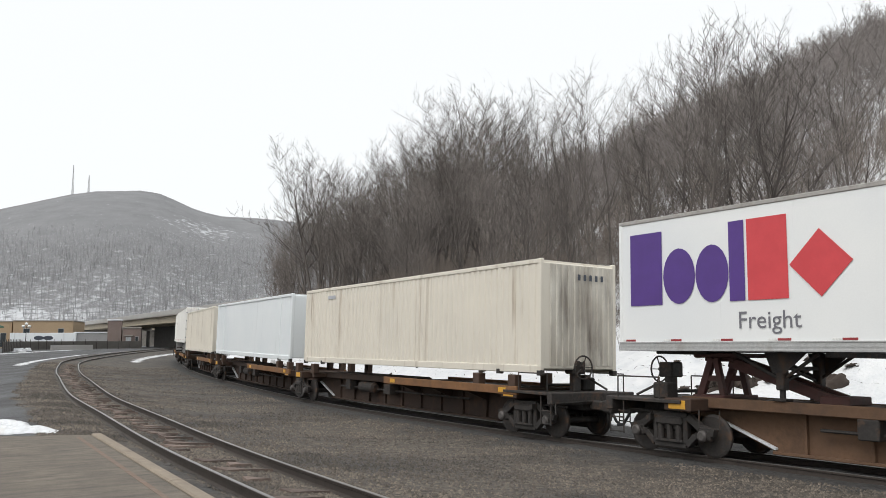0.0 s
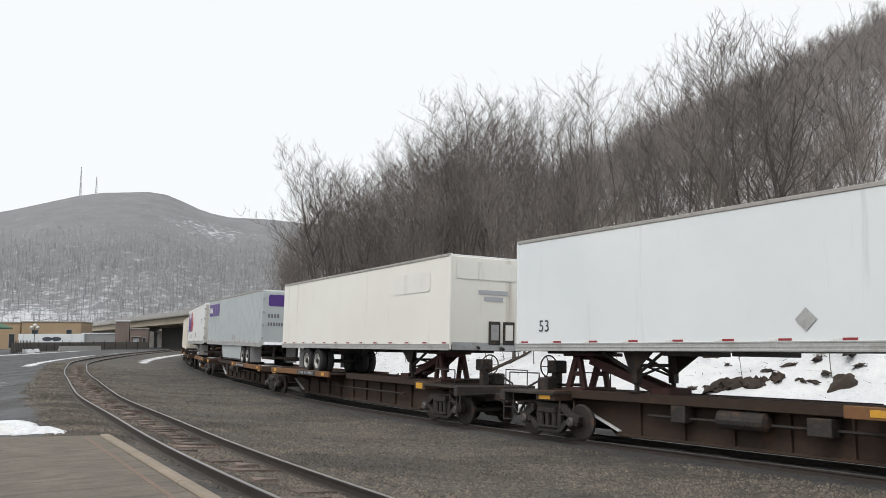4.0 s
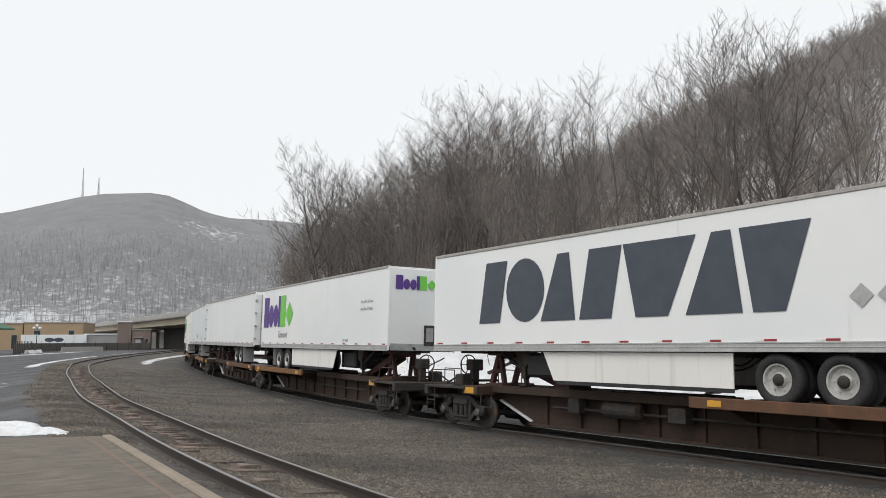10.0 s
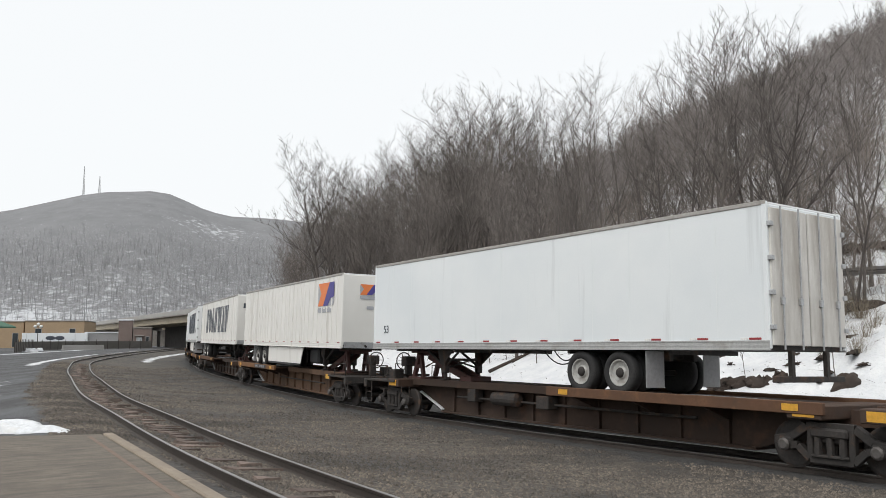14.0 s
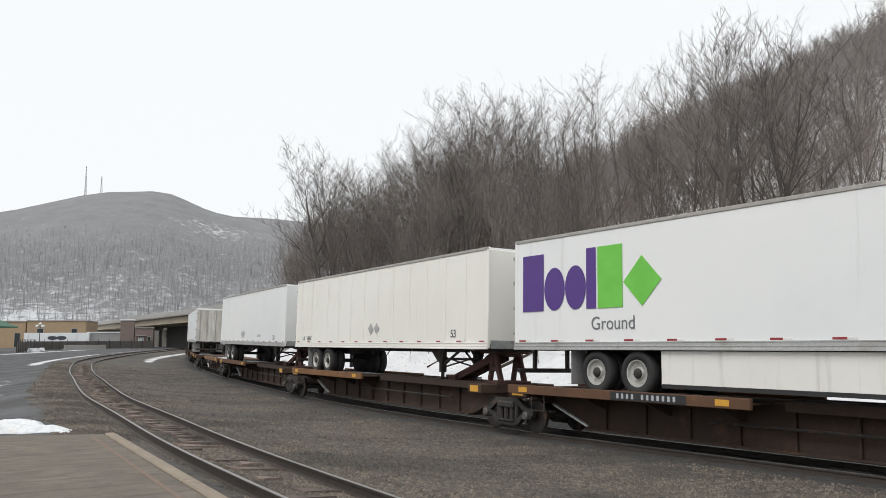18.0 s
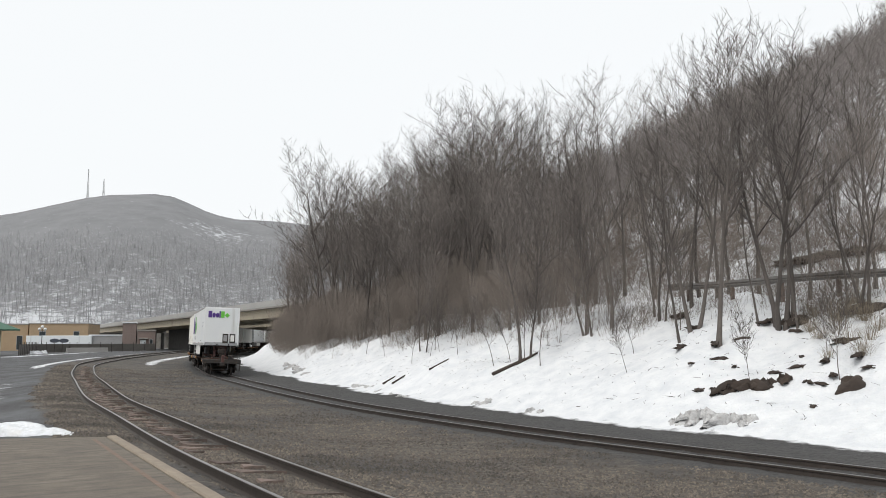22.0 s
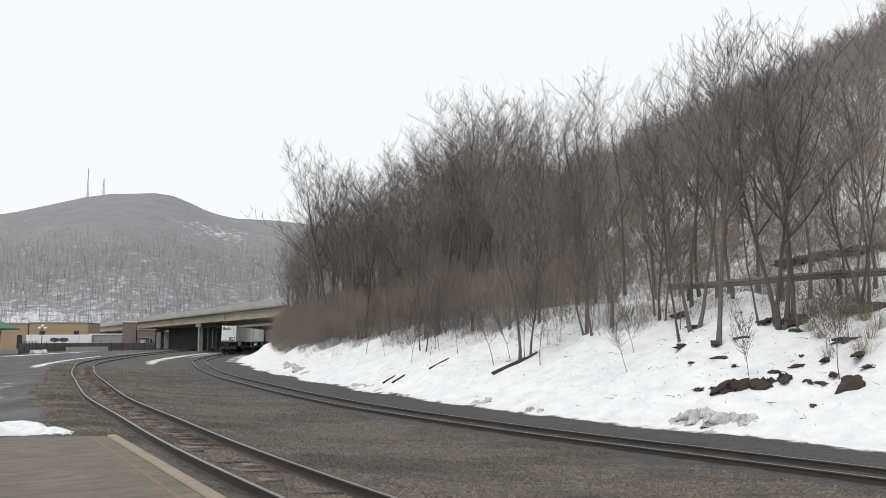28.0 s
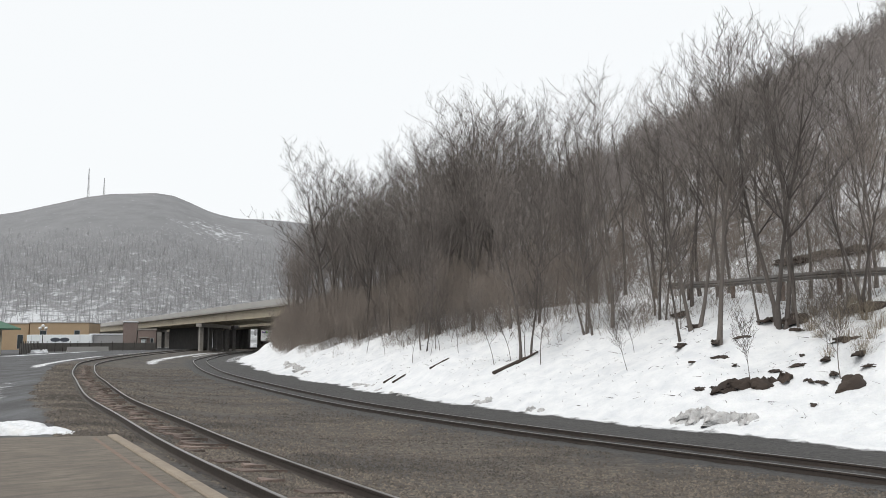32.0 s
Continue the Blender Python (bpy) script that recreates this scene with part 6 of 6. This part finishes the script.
    for a in axles:
        part("axle", shared("trailer_axle", lambda: Build().rod((0, -.95, -.53), (0, .95, -.53), .07, 8).mesh("axle", M["dark_steel"])), root, m=pose(a, 0, 0))
        for y in (-1.12, -.80, .80, 1.12):
            w = part("tyre", tyre, root, m=pose(a, y, -.53, 0, 0, 0 if y > 0 else 180))
            if abs(y) > 1:
                part("rim", rim, w, "white painted wheel rim")
                part("hub", hub, w)
    for y in (-.98, .98):
        part("mud_flap", shared("mud_flap", lambda: Build().box(-.01, .01, -.3, .3, -.85, -.02, .004).mesh("mud_flap", M["grey_wall"])), root, m=pose(axles[0] - .85, y, 0))
    lg = part("landing_gear", shared("landing_gear", lambda: Build().box(-.06, .06, -.64, .64, -.36, -.28, .01).mesh("landing_gear", M["dark_steel"])), root, m=pose(gear, 0, 0))
    for y in (-.65, .65):
        part("leg", shared("leg", lambda: Build().box(-.09, .09, -.1, .1, -.75, 0, .02).mesh("leg", M["dark_steel"])), lg, m=pose(0, y, 0))
        part("foot", shared("foot", lambda: Build().rod((0, 0, -.92), (0, 0, -.74), .06, 8).box(-.14, .14, -.14, .14, -.96, -.91, .01).mesh("foot", M["dark_steel"])), lg, m=pose(0, y, 0))
        part("brace", shared("brace", lambda: Build().bar((0, 0, -.55), (1.1, 0, -.02), .07, .07).mesh("brace", M["dark_steel"])), lg, m=pose(0, y, 0))
        part("brace", shared("brace_b", lambda: Build().bar((0, 0, -.55), (-.8, 0, -.02), .06, .06).mesh("brace", M["dark_steel"])), lg, m=pose(0, y, 0))
        part("cross_brace", shared("cross_brace", lambda: Build().bar((0, -.65, -.6), (0, .65, -.25), .05, .05).mesh("cross_brace", M["dark_steel"])), lg, m=pose(0, 0, 0, 0, 0, 0 if y > 0 else 180))
        part("gusset", shared("gusset", lambda: Build().plate([(-.62, -.01), (.30, -.01), (.13, -.42), (-.13, -.42)], -.012, .012).mesh("gusset", M["dark_steel"])), lg, "steel gusset plate", m=pose(0, y * 1.18, 0))
    part("cross_member", shared("cross_members", lambda: Build().box(-5.4, -5.3, -1.15, 1.15, -.1, .01, .01).box(-2.1, -2.0, -1.15, 1.15, -.1, .01, .01).box(1.2, 1.3, -1.15, 1.15, -.1, .01, .01).box(3.0, 3.1, -1.15, 1.15, -.1, .01, .01).box(6.1, 7.5, -.6, .6, -.06, .01, .01).mesh("cross_member", M["dark_steel"])), root)
    part("air_line", shared("air_line", lambda: hanging_line()), root, "hanging black air line", m=pose(sum(axles) / 2 + 2.1, .55, 0))
    if skirt:
        for y in (-1.22, 1.22):
            part("side_skirt", shared(("skirt", mat), lambda: Build().plate([(-2.9, -.02), (2.9, -.02), (2.5, -.74), (-2.9, -.74)], -.015, .015).mesh("side_skirt", M["silver" if mat == "silver" else "dull_white"])), root, "pale aerodynamic side skirt", m=pose(0, y, 0))
            part("skirt_edge", shared("skirt_edge", lambda: Build().plate([(-2.9, -.735), (2.45, -.735), (2.38, -.83), (-2.9, -.83)], -.010, .010).mesh("skirt_edge", M["black"])), root, "black rubber skirt edge", m=pose(0, y, 0))
        part("spare_tank", shared("tank", lambda: Build().box(-.6, .6, -.9, .9, -.7, -.04, .08).mesh("spare_tank", M["black"])), root, m=pose(gear - .9, 0, 0))
    return root


def container(label, mat, ribs):
    root = thing("freight_container", label, "container", group="containers on the train")
    part("body", shared(("cbody", mat), lambda: Build().box(-LONG / 2, LONG / 2, -WIDE / 2 + .03, WIDE / 2 - .03, .1, TALL - .08, .03).mesh("body", M[mat])), root)
    if ribs:
        for s in (-1, 1):
            part("side_corrugation", shared(("cribs", mat), lambda: folded(LONG - .24, ribs, .034, .2, TALL - .12, M[mat])), root, m=pose(-s * (LONG / 2 - .12), s * (WIDE / 2 - .032), 0, 0, 0, 0 if s < 0 else 0) if s > 0 else pose(LONG / 2 - .12, -WIDE / 2 + .032, 0, 0, 0, 180))
        part("end_corrugation", shared(("cend", mat), lambda: folded(2.4, .2, .028, .2, TALL - .12, M["container_end"])), root, m=pose(-LONG / 2 - .002, -1.2, 0, 0, 0, 90))
    for y in (-1, 1):
        part("bottom_rail", shared(("crail", mat), lambda: Build().box(-LONG / 2, LONG / 2, -.05, .05, .0, .2, .015).mesh("bottom_rail", M[mat])), root, m=pose(0, y * (WIDE / 2 - .035), 0))
        part("top_rail", shared(("ctop", mat), lambda: Build().box(-LONG / 2, LONG / 2, -.05, .05, TALL - .12, TALL, .015).mesh("top_rail", M[mat])), root, m=pose(0, y * (WIDE / 2 - .035), 0))
        for a in (-LONG / 2 + .06, -6.1, 6.1, LONG / 2 - .06):
            part("corner_post", shared(("cpost", mat), lambda: Build().box(-.07, .07, -.06, .06, .0, TALL + .005, .02).mesh("corner_post", M[mat])), root, m=pose(a, y * (WIDE / 2 - .045), 0))
            part("casting", shared("casting", lambda: Build().box(-.09, .09, -.07, .07, -.06, .08, .015).mesh("casting", M["dark_steel"])), root, m=pose(a, y * (WIDE / 2 - .05), 0))
    part("roof", shared(("croof", mat), lambda: Build().box(-LONG / 2 + .05, LONG / 2 - .05, -WIDE / 2 + .1, WIDE / 2 - .1, TALL - .09, TALL - .03, .01).mesh("roof", M[mat])), root)
    return root


def on_side(root, mesh, from_front, z, nose_front, name, label=""):
    """Puts a mark on the side that looks towards the platform; from_front: metres behind the leading end."""
    x = LONG / 2 - from_front
    if nose_front:
        m = pose(x, WIDE / 2 + .013, z, 0, 0, 180)
    else:
        m = pose(-x, -WIDE / 2 - .013, z)
    return part(name, mesh, root, label, m=m)


def on_end(root, mesh, y, z, nose_front, name, label=""):
    """Puts a mark on the trailing end, y metres left of its middle."""
    if nose_front:
        m = pose(-LONG / 2 - .06, y, z, 0, 0, -90)
    else:
        m = pose(LONG / 2 + .02, -y, z, 0, 0, 90)
    return part(name, mesh, root, label, m=m)


M["grey_text"] = surface("dark_grey_print", (.17, .17, .19), (.15, .15, .17), 2, 20, .5, 0, 0, mottle=.1)


def parcel_logo(root, nf, second, start, z, h, sub, side=True):
    """Two-colour block emblem: three purple blocks and two coloured ones, with a grey bar below."""
    put = on_side if side else on_end
    for kind, a, b, top in (("bar", 0, .56, 1), ("disc", .58, 1.10, .74), ("disc", 1.11, 1.61, .74), ("bar", 1.62, 1.84, 1)):
        put(root, shapes([(kind, a * h, b * h, 0, top * h)], M["purple"]), start, z, nf, "emblem", "purple emblem shape")
    for kind, a, b, top in (("bar", 1.88, 2.42, 1), ("diamond", 2.44, 3.2, .78)):
        put(root, shapes([(kind, a * h, b * h, 0, top * h)], M[second]), start, z, nf, "emblem", "coloured emblem shape")
    if sub:
        small_text(root, nf, sub, start + 1.72 * h, z - .34 * h, .3 * h, "grey_text")


def web_lines(root, nf):
    for z, n, step in ((1.74, 9, .135), (1.47, 11, .108)):
        on_side(root, blocks([(k * step, k * step + .55 * step, 0, .075 if k % 3 else .11) for k in range(n)], M["grey_mark"]), 13.4, z, nf, "lettering")


def small_text(root, nf, text, at, z, size, material="dark_mark"):
    on_side(root, shared(("text", text, size), lambda: letters(text, size, M[material], "lettering")), at, z, nf, "lettering", "printed lettering " + text)


def placards(root, nf, at, z, n=2, s=.22):
    for k in range(n):
        g = Build().plate([(0, -s), (s, 0), (0, s), (-s, 0)], -.008, -.002)
        on_side(root, g.mesh("placard_holder", M["side_rail_grey"]), at + k * .5, z, nf, "placard_holder", "diamond placard holder")


def haul_logo(root, nf, start, z, h):
    for kind, a, b in (("slant", 0, .74), ("disc", .72, 1.64), ("peak", 1.56, 2.40), ("slant", 2.40, 3.24), ("vee", 3.20, 4.42), ("peak", 4.30, 5.22), ("vee", 5.06, 5.98)):
        on_side(root, shapes([(kind, a * h, b * h, 0, h)], M["dark_mark"]), start, z, nf, "emblem", "dark slanted emblem shape")


def flag_emblem(root, nf, put, at, z, w, h):
    put(root, blocks([(0, w, 0, h)], M["grey_mark"]), at, z, nf, "emblem", "grey emblem field")
    g = Build().plate([(0, 0), (.42 * w, 0), (.78 * w, h), (0, h), (.2 * w, .55 * h)], -.010, -.007)
    put(root, g.mesh("emblem", M["orange"]), at, z, nf, "emblem", "orange emblem stripe")
    g = Build().plate([(.34 * w, 0), (.62 * w, 0), (.80 * w, .3 * h), (w, .38 * h), (w, h), (.72 * w, h)], -.014, -.011)
    put(root, g.mesh("emblem", M["blue"]), at, z, nf, "emblem", "indigo emblem stripe")


def lines_of(root, nf, rows, at, z, put=None):
    (put or on_side)(root, blocks([(x0, x1, -k * .2, -k * .2 + .13) for k, x0, x1 in rows], M["grey_mark"]), at, z, nf, "lettering")


TRAIN = []  # thing, rear joint, front joint, offset along, height
JOINTS = [[-161.2, -144.6, -127.0, -110.2, -93.0, -77.2], [-72.4, -55.9, -36.9, -20.4], [-15.5, .6, 17.8, 34.8, 51.8, 67.2], [72.2, 89.2, 108.2, 124.1], [128.9, 144.7, 162.2, 179.4, 196.6, 212.0]]
# trailing end of the load on each platform, and whether its nose leads
LOADS = [[("u", -161.1, False), ("t", -144.0, False), ("s", -126.5, False), None, ("p", -92.0, True)],
         [("o", -73.1, False), ("n", -54.9, False), ("m", -35.1, True)],
         [("l", -16.2, False), ("k", 1.4, True), ("j", 18.3, True), ("i", 35.4, True), ("h", 52.3, True)],
         [("g", 71.3, False), ("f", 91.1, True), ("e", 109.4, True)],
         [("d", 127.9, True), ("c", 145.6, True), ("b", 162.9, True), ("a", 180.2, True), ("a", 197.3, True)]]


def make_load(key, nf):
    if key in "ul":
        t = trailer("clean white parcel trailer with purple and green emblem, nose trailing", "white", None, nf, True, axles=(-4.9, -3.6))
        parcel_logo(t, nf, "green", .35, 1.0, 1.5, "Ground")
        web_lines(t, nf)
        parcel_logo(t, nf, "green", 1.05, 2.15, .5, "", False)
        small_text(t, nf, "LIFT HERE", 11.6, .32, .14)
    elif key == "i":
        t = trailer("off-white parcel trailer with purple and green emblem and side skirts", "dull_white", (1.22, .05, .006), nf, True, axles=(-4.6, -3.3))
        parcel_logo(t, nf, "green", .35, 1.05, 1.45, "Ground")
        web_lines(t, nf)
        small_text(t, nf, "LIFT HERE", 9.6, .32, .16)
        on_end(t, blocks(word(.2, 0, [(.5, 1), (.5, .7)], .5), M["purple"]), .9, 1.9, nf, "emblem")
    elif key == "e":
        t = trailer("white parcel trailer with purple and red emblem", "white", None, nf, doors="dirty_door", rods=False, axles=(-4.4, -3.1))
        parcel_logo(t, nf, "red_print", .35, 1.0, 1.62, "Freight")
        parcel_logo(t, nf, "red_print", 1.0, 2.05, .5, "", False)
        placards(t, nf, 8.3, .72)
        lines_of(t, nf, [(0, 0, .9), (1, .2, .9)], 13.5, 1.7)
    elif key == "f":
        t = trailer("silver ribbed parcel trailer with purple name panels", "silver", (.61, .06, .016), nf, True, axles=(-4.7, -3.4), rods=False)
        on_side(t, blocks([(0, 3.6, 0, .78)], M["purple"]), .3, 1.86, nf, "name_panel", "purple name panel")
        name = blocks(word(.15, .22, [(.5, 1), (.5, .75), (.5, 1), (.5, 1), (.5, .75)], .36), M["lamp_glass"])
        name.transform(Matrix.Translation((0, -.004, 0)))
        on_side(t, name, .35, 1.855, nf, "lettering", "white name bars")
        on_end(t, blocks([(0, 1.9, 0, .6)], M["purple"]), 1.0, 2.1, nf, "name_panel", "purple name panel")
        placards(t, nf, 8.6, .5)
        on_end(t, blocks([(k * .16, k * .16 + .1, 0, .2) for k in range(4)] + [(k * .14, k * .14 + .09, -.42, -.24) for k in range(6)], M["grey_text"]), 1.0, 1.5, nf, "lettering", "dark stencilled bars")
        part("snow_ledge", Build().add([(-8.02, -1.2, .12), (-8.02, 1.2, .12), (-8.3, 1.15, .12), (-8.32, -1.15, .12), (-8.02, -1.15, .3), (-8.02, -.2, .24), (-8.02, .7, .34), (-8.02, 1.15, .26)], [(0, 1, 2, 3), (3, 2, 7, 6, 5, 4), (0, 3, 4), (1, 7, 2), (0, 4, 5, 6, 7, 1)]).mesh("snow_ledge", M["snow"]), t, "snow lying on the rear ledge")
    elif key == "g":
        t = trailer("plain cream-white trailer with faded patches, nose trailing", "cream", None, nf, axles=(-4.7, -3.4))
        on_side(t, blocks([(0, 2.6, 0, .65)], M["dull_white"]), 12.0, 1.85, nf, "patch", "greyish repainted patch")
        on_end(t, blocks([(0, 2.2, 0, .55)], M["dull_white"]), 1.1, 2.2, nf, "patch")
        lines_of(t, nf, [(0, 0, 1.1), (1, .2, .9)], .3, 1.75, on_end)
    elif key == "h":
        t = trailer("white trailer with worn rear doors", "cool_white", None, nf, doors="dirty_door")
        small_text(t, nf, "53", .9, .5, .42)
        placards(t, nf, 8.4, .6, 1)
        small_text(t, nf, "LIFT HERE", 12.3, .3, .15)
    elif key == "j":
        t = trailer("white trailer marked for lifting, landing legs down", "cool_white", None, nf, axles=(-4.3, -3.0))
        small_text(t, nf, "53", .35, .55, .34)
        small_text(t, nf, "LIFT HERE", 3.7, .34, .2)
        small_text(t, nf, "LIFT HERE", 12.8, .34, .26)
        placards(t, nf, 8.8, .65)
    elif key == "k":
        t = trailer("plain white trailer with seamed sides", "white", (1.22, .03, .004), nf, axles=(-4.5, -3.2))
    elif key == "m":
        t = trailer("white trailer with large dark slanted emblem and side skirts", "white", None, nf, True, axles=(-5.2, -3.9))
        haul_logo(t, nf, 2.35, .78, 1.72)
        on_end(t, blocks(word(0, 0, [(.7, 1)] * 6, .26), M["dark_mark"]), .85, 2.2, nf, "emblem")
        lines_of(t, nf, [(0, .2, 1.0), (1, 0, .9), (4, .1, .8)], .6, 1.8, on_end)
        placards(t, nf, 13.6, 1.0)
    elif key == "n":
        t = trailer("cream ribbed trailer with large dark slanted emblem, nose trailing", "dull_white", (.61, .08, .018), nf)
        haul_logo(t, nf, 2.6, .76, 1.68)
        on_end(t, blocks(word(0, 0, [(.7, 1)] * 6, .28), M["dark_mark"]), .95, 2.15, nf, "emblem")
        lines_of(t, nf, [(0, .1, 1.0), (1, 0, .7)], .6, 1.7, on_end)
    elif key == "o":
        t = trailer("cream ribbed trailer with an orange and indigo emblem, nose trailing", "dull_white", (.61, .11, .022), nf, True, axles=(-4.9, -3.6))
        flag_emblem(t, nf, on_side, 12.9, 1.72, 2.0, .95)
        on_side(t, blocks(word(0, 0, [(.6, 1), (.6, 1), (.6, 1), (.3, 0.1), (.8, 1), (.6, .75), (.5, .75), (.3, 1), (.6, 1), (.8, .75), (.3, 1), (.5, 1), (.6, .75)], .2), M["grey_mark"]), 12.9, 1.45, nf, "lettering")
        flag_emblem(t, nf, on_end, .6, 2.12, .8, .42)
        lines_of(t, nf, [(0, 0, .9), (2, .3, .6)], .6, 1.95, on_end)
    elif key == "p":
        t = trailer("bluish white trailer with seamed sides and dirty rear doors", "cool_white", (1.22, .03, .004), nf, doors="dirty_door", axles=(-3.9, -2.6))
        small_text(t, nf, "53", .7, .55, .36)
    elif key == "s":
        t = trailer("plain white trailer with lettering near its nose end", "white", None, nf)
        small_text(t, nf, "53", 13.6, .3, .36)
        small_text(t, nf, "LIFT HERE", 10.2, .45, .17)
        placards(t, nf, 6.4, .6)
    elif key == "t":
        t = trailer("cream seamed trailer, nose trailing", "cream", (1.22, .11, .02), nf)
        small_text(t, nf, "LIFT HERE", .9, .3, .24)
        small_text(t, nf, "53", 13.8, .35, .34)
        placards(t, nf, 8.0, .7)
    elif key == "d":
        t = container("cream corrugated steel container with rust streaks", "container_paint", .29)
        for k in range(5):
            on_end(t, shared("code_bar", lambda: blocks([(0, .09, 0, .16)], M["dark_mark"])), .1 - k * .2, 2.45, True, "lettering", "dark stencilled code bar")
        lines_of(t, True, [(0, 0, .7)], 2.3, 2.5)
    elif key == "c":
        t = container("smooth white refrigerated container", "cool_white", None)
    elif key == "b":
        t = container("cream corrugated steel container", "container_paint", .29)
    else:
        t = trailer("weathered grey-white trailer with seamed sides", "dull_white", (.61, .05, .01), nf)
    return t


DECK_UP = 2.19
for joints, loads in zip(JOINTS, LOADS):
    n = len(loads)
    for k in range(n):
        a, b = joints[k], joints[k + 1]
        load = loads[k]
        kind = "none" if load is None else ("container" if load[0] in "dcb" else "trailer")
        unit = spine_unit(k == 0, k == n - 1, bool(load) and not load[2], load[0] if load else "", kind, b - a)
        TRAIN.append((unit, a, b, 0.0, 0.0, 0))
        if load:
            up = 1.62 if kind == "container" else DECK_UP
            TRAIN.append((make_load(load[0], load[2]), a, b, load[1] + LONG / 2 - (a + b) / 2, up, 0 if load[2] else 180))
    for s in joints:
        TRAIN.append((bogie(), s - .9, s + .9, 0.0, 0.0, 0))


def tail_light():
    root = thing("end_of_train_device", "red end-of-train flag lamp on the last coupler", "tail lamp")
    part("housing", Build().box(-.07, .07, -.1, .1, .95, 1.5, .03).mesh("housing", M["red_frame"]), root)
    part("bracket", Build().box(-.06, .06, -.06, .06, .8, .96, .02).mesh("bracket", M["dark_steel"]), root)
    return root


tail = JOINTS[0]
TRAIN.append((tail_light(), tail[0], tail[1], -(tail[1] - tail[0]) / 2 - 2.3, 0.0, 0))
TRAIN_START = 306.74


def rig(s0, s1, lean=.028):
    """The pose of a stiff thing whose ends ride on the far track at two lengths along it."""
    p = Vector([float(np.interp(s0, F_LEN, F_LINE[:, k])) for k in range(3)])
    q = Vector([float(np.interp(s1, F_LEN, F_LINE[:, k])) for k in range(3)])
    d = (q - p).normalized()
    side = Vector((-d.y, d.x, 0)).normalized()
    up = d.cross(side)
    side, up = side * math.cos(lean) + up * math.sin(lean), up * math.cos(lean) - side * math.sin(lean)
    c = (p + q) / 2
    return Matrix(((d.x, side.x, up.x, c.x), (d.y, side.y, up.y, c.y), (d.z, side.z, up.z, c.z), (0, 0, 0, 1)))


def motions():
    """The whole train rolls round the curve at an even speed."""
    for ob, a, b, ahead, up, turn in TRAIN:
        fixed = pose(ahead, 0, up, 0, 0, turn)
        walk(ob, [(t, rig(TRAIN_START + a + SPEED * t, TRAIN_START + b + SPEED * t) @ fixed) for t in np.arange(0, 32.01, .8)])


motions()
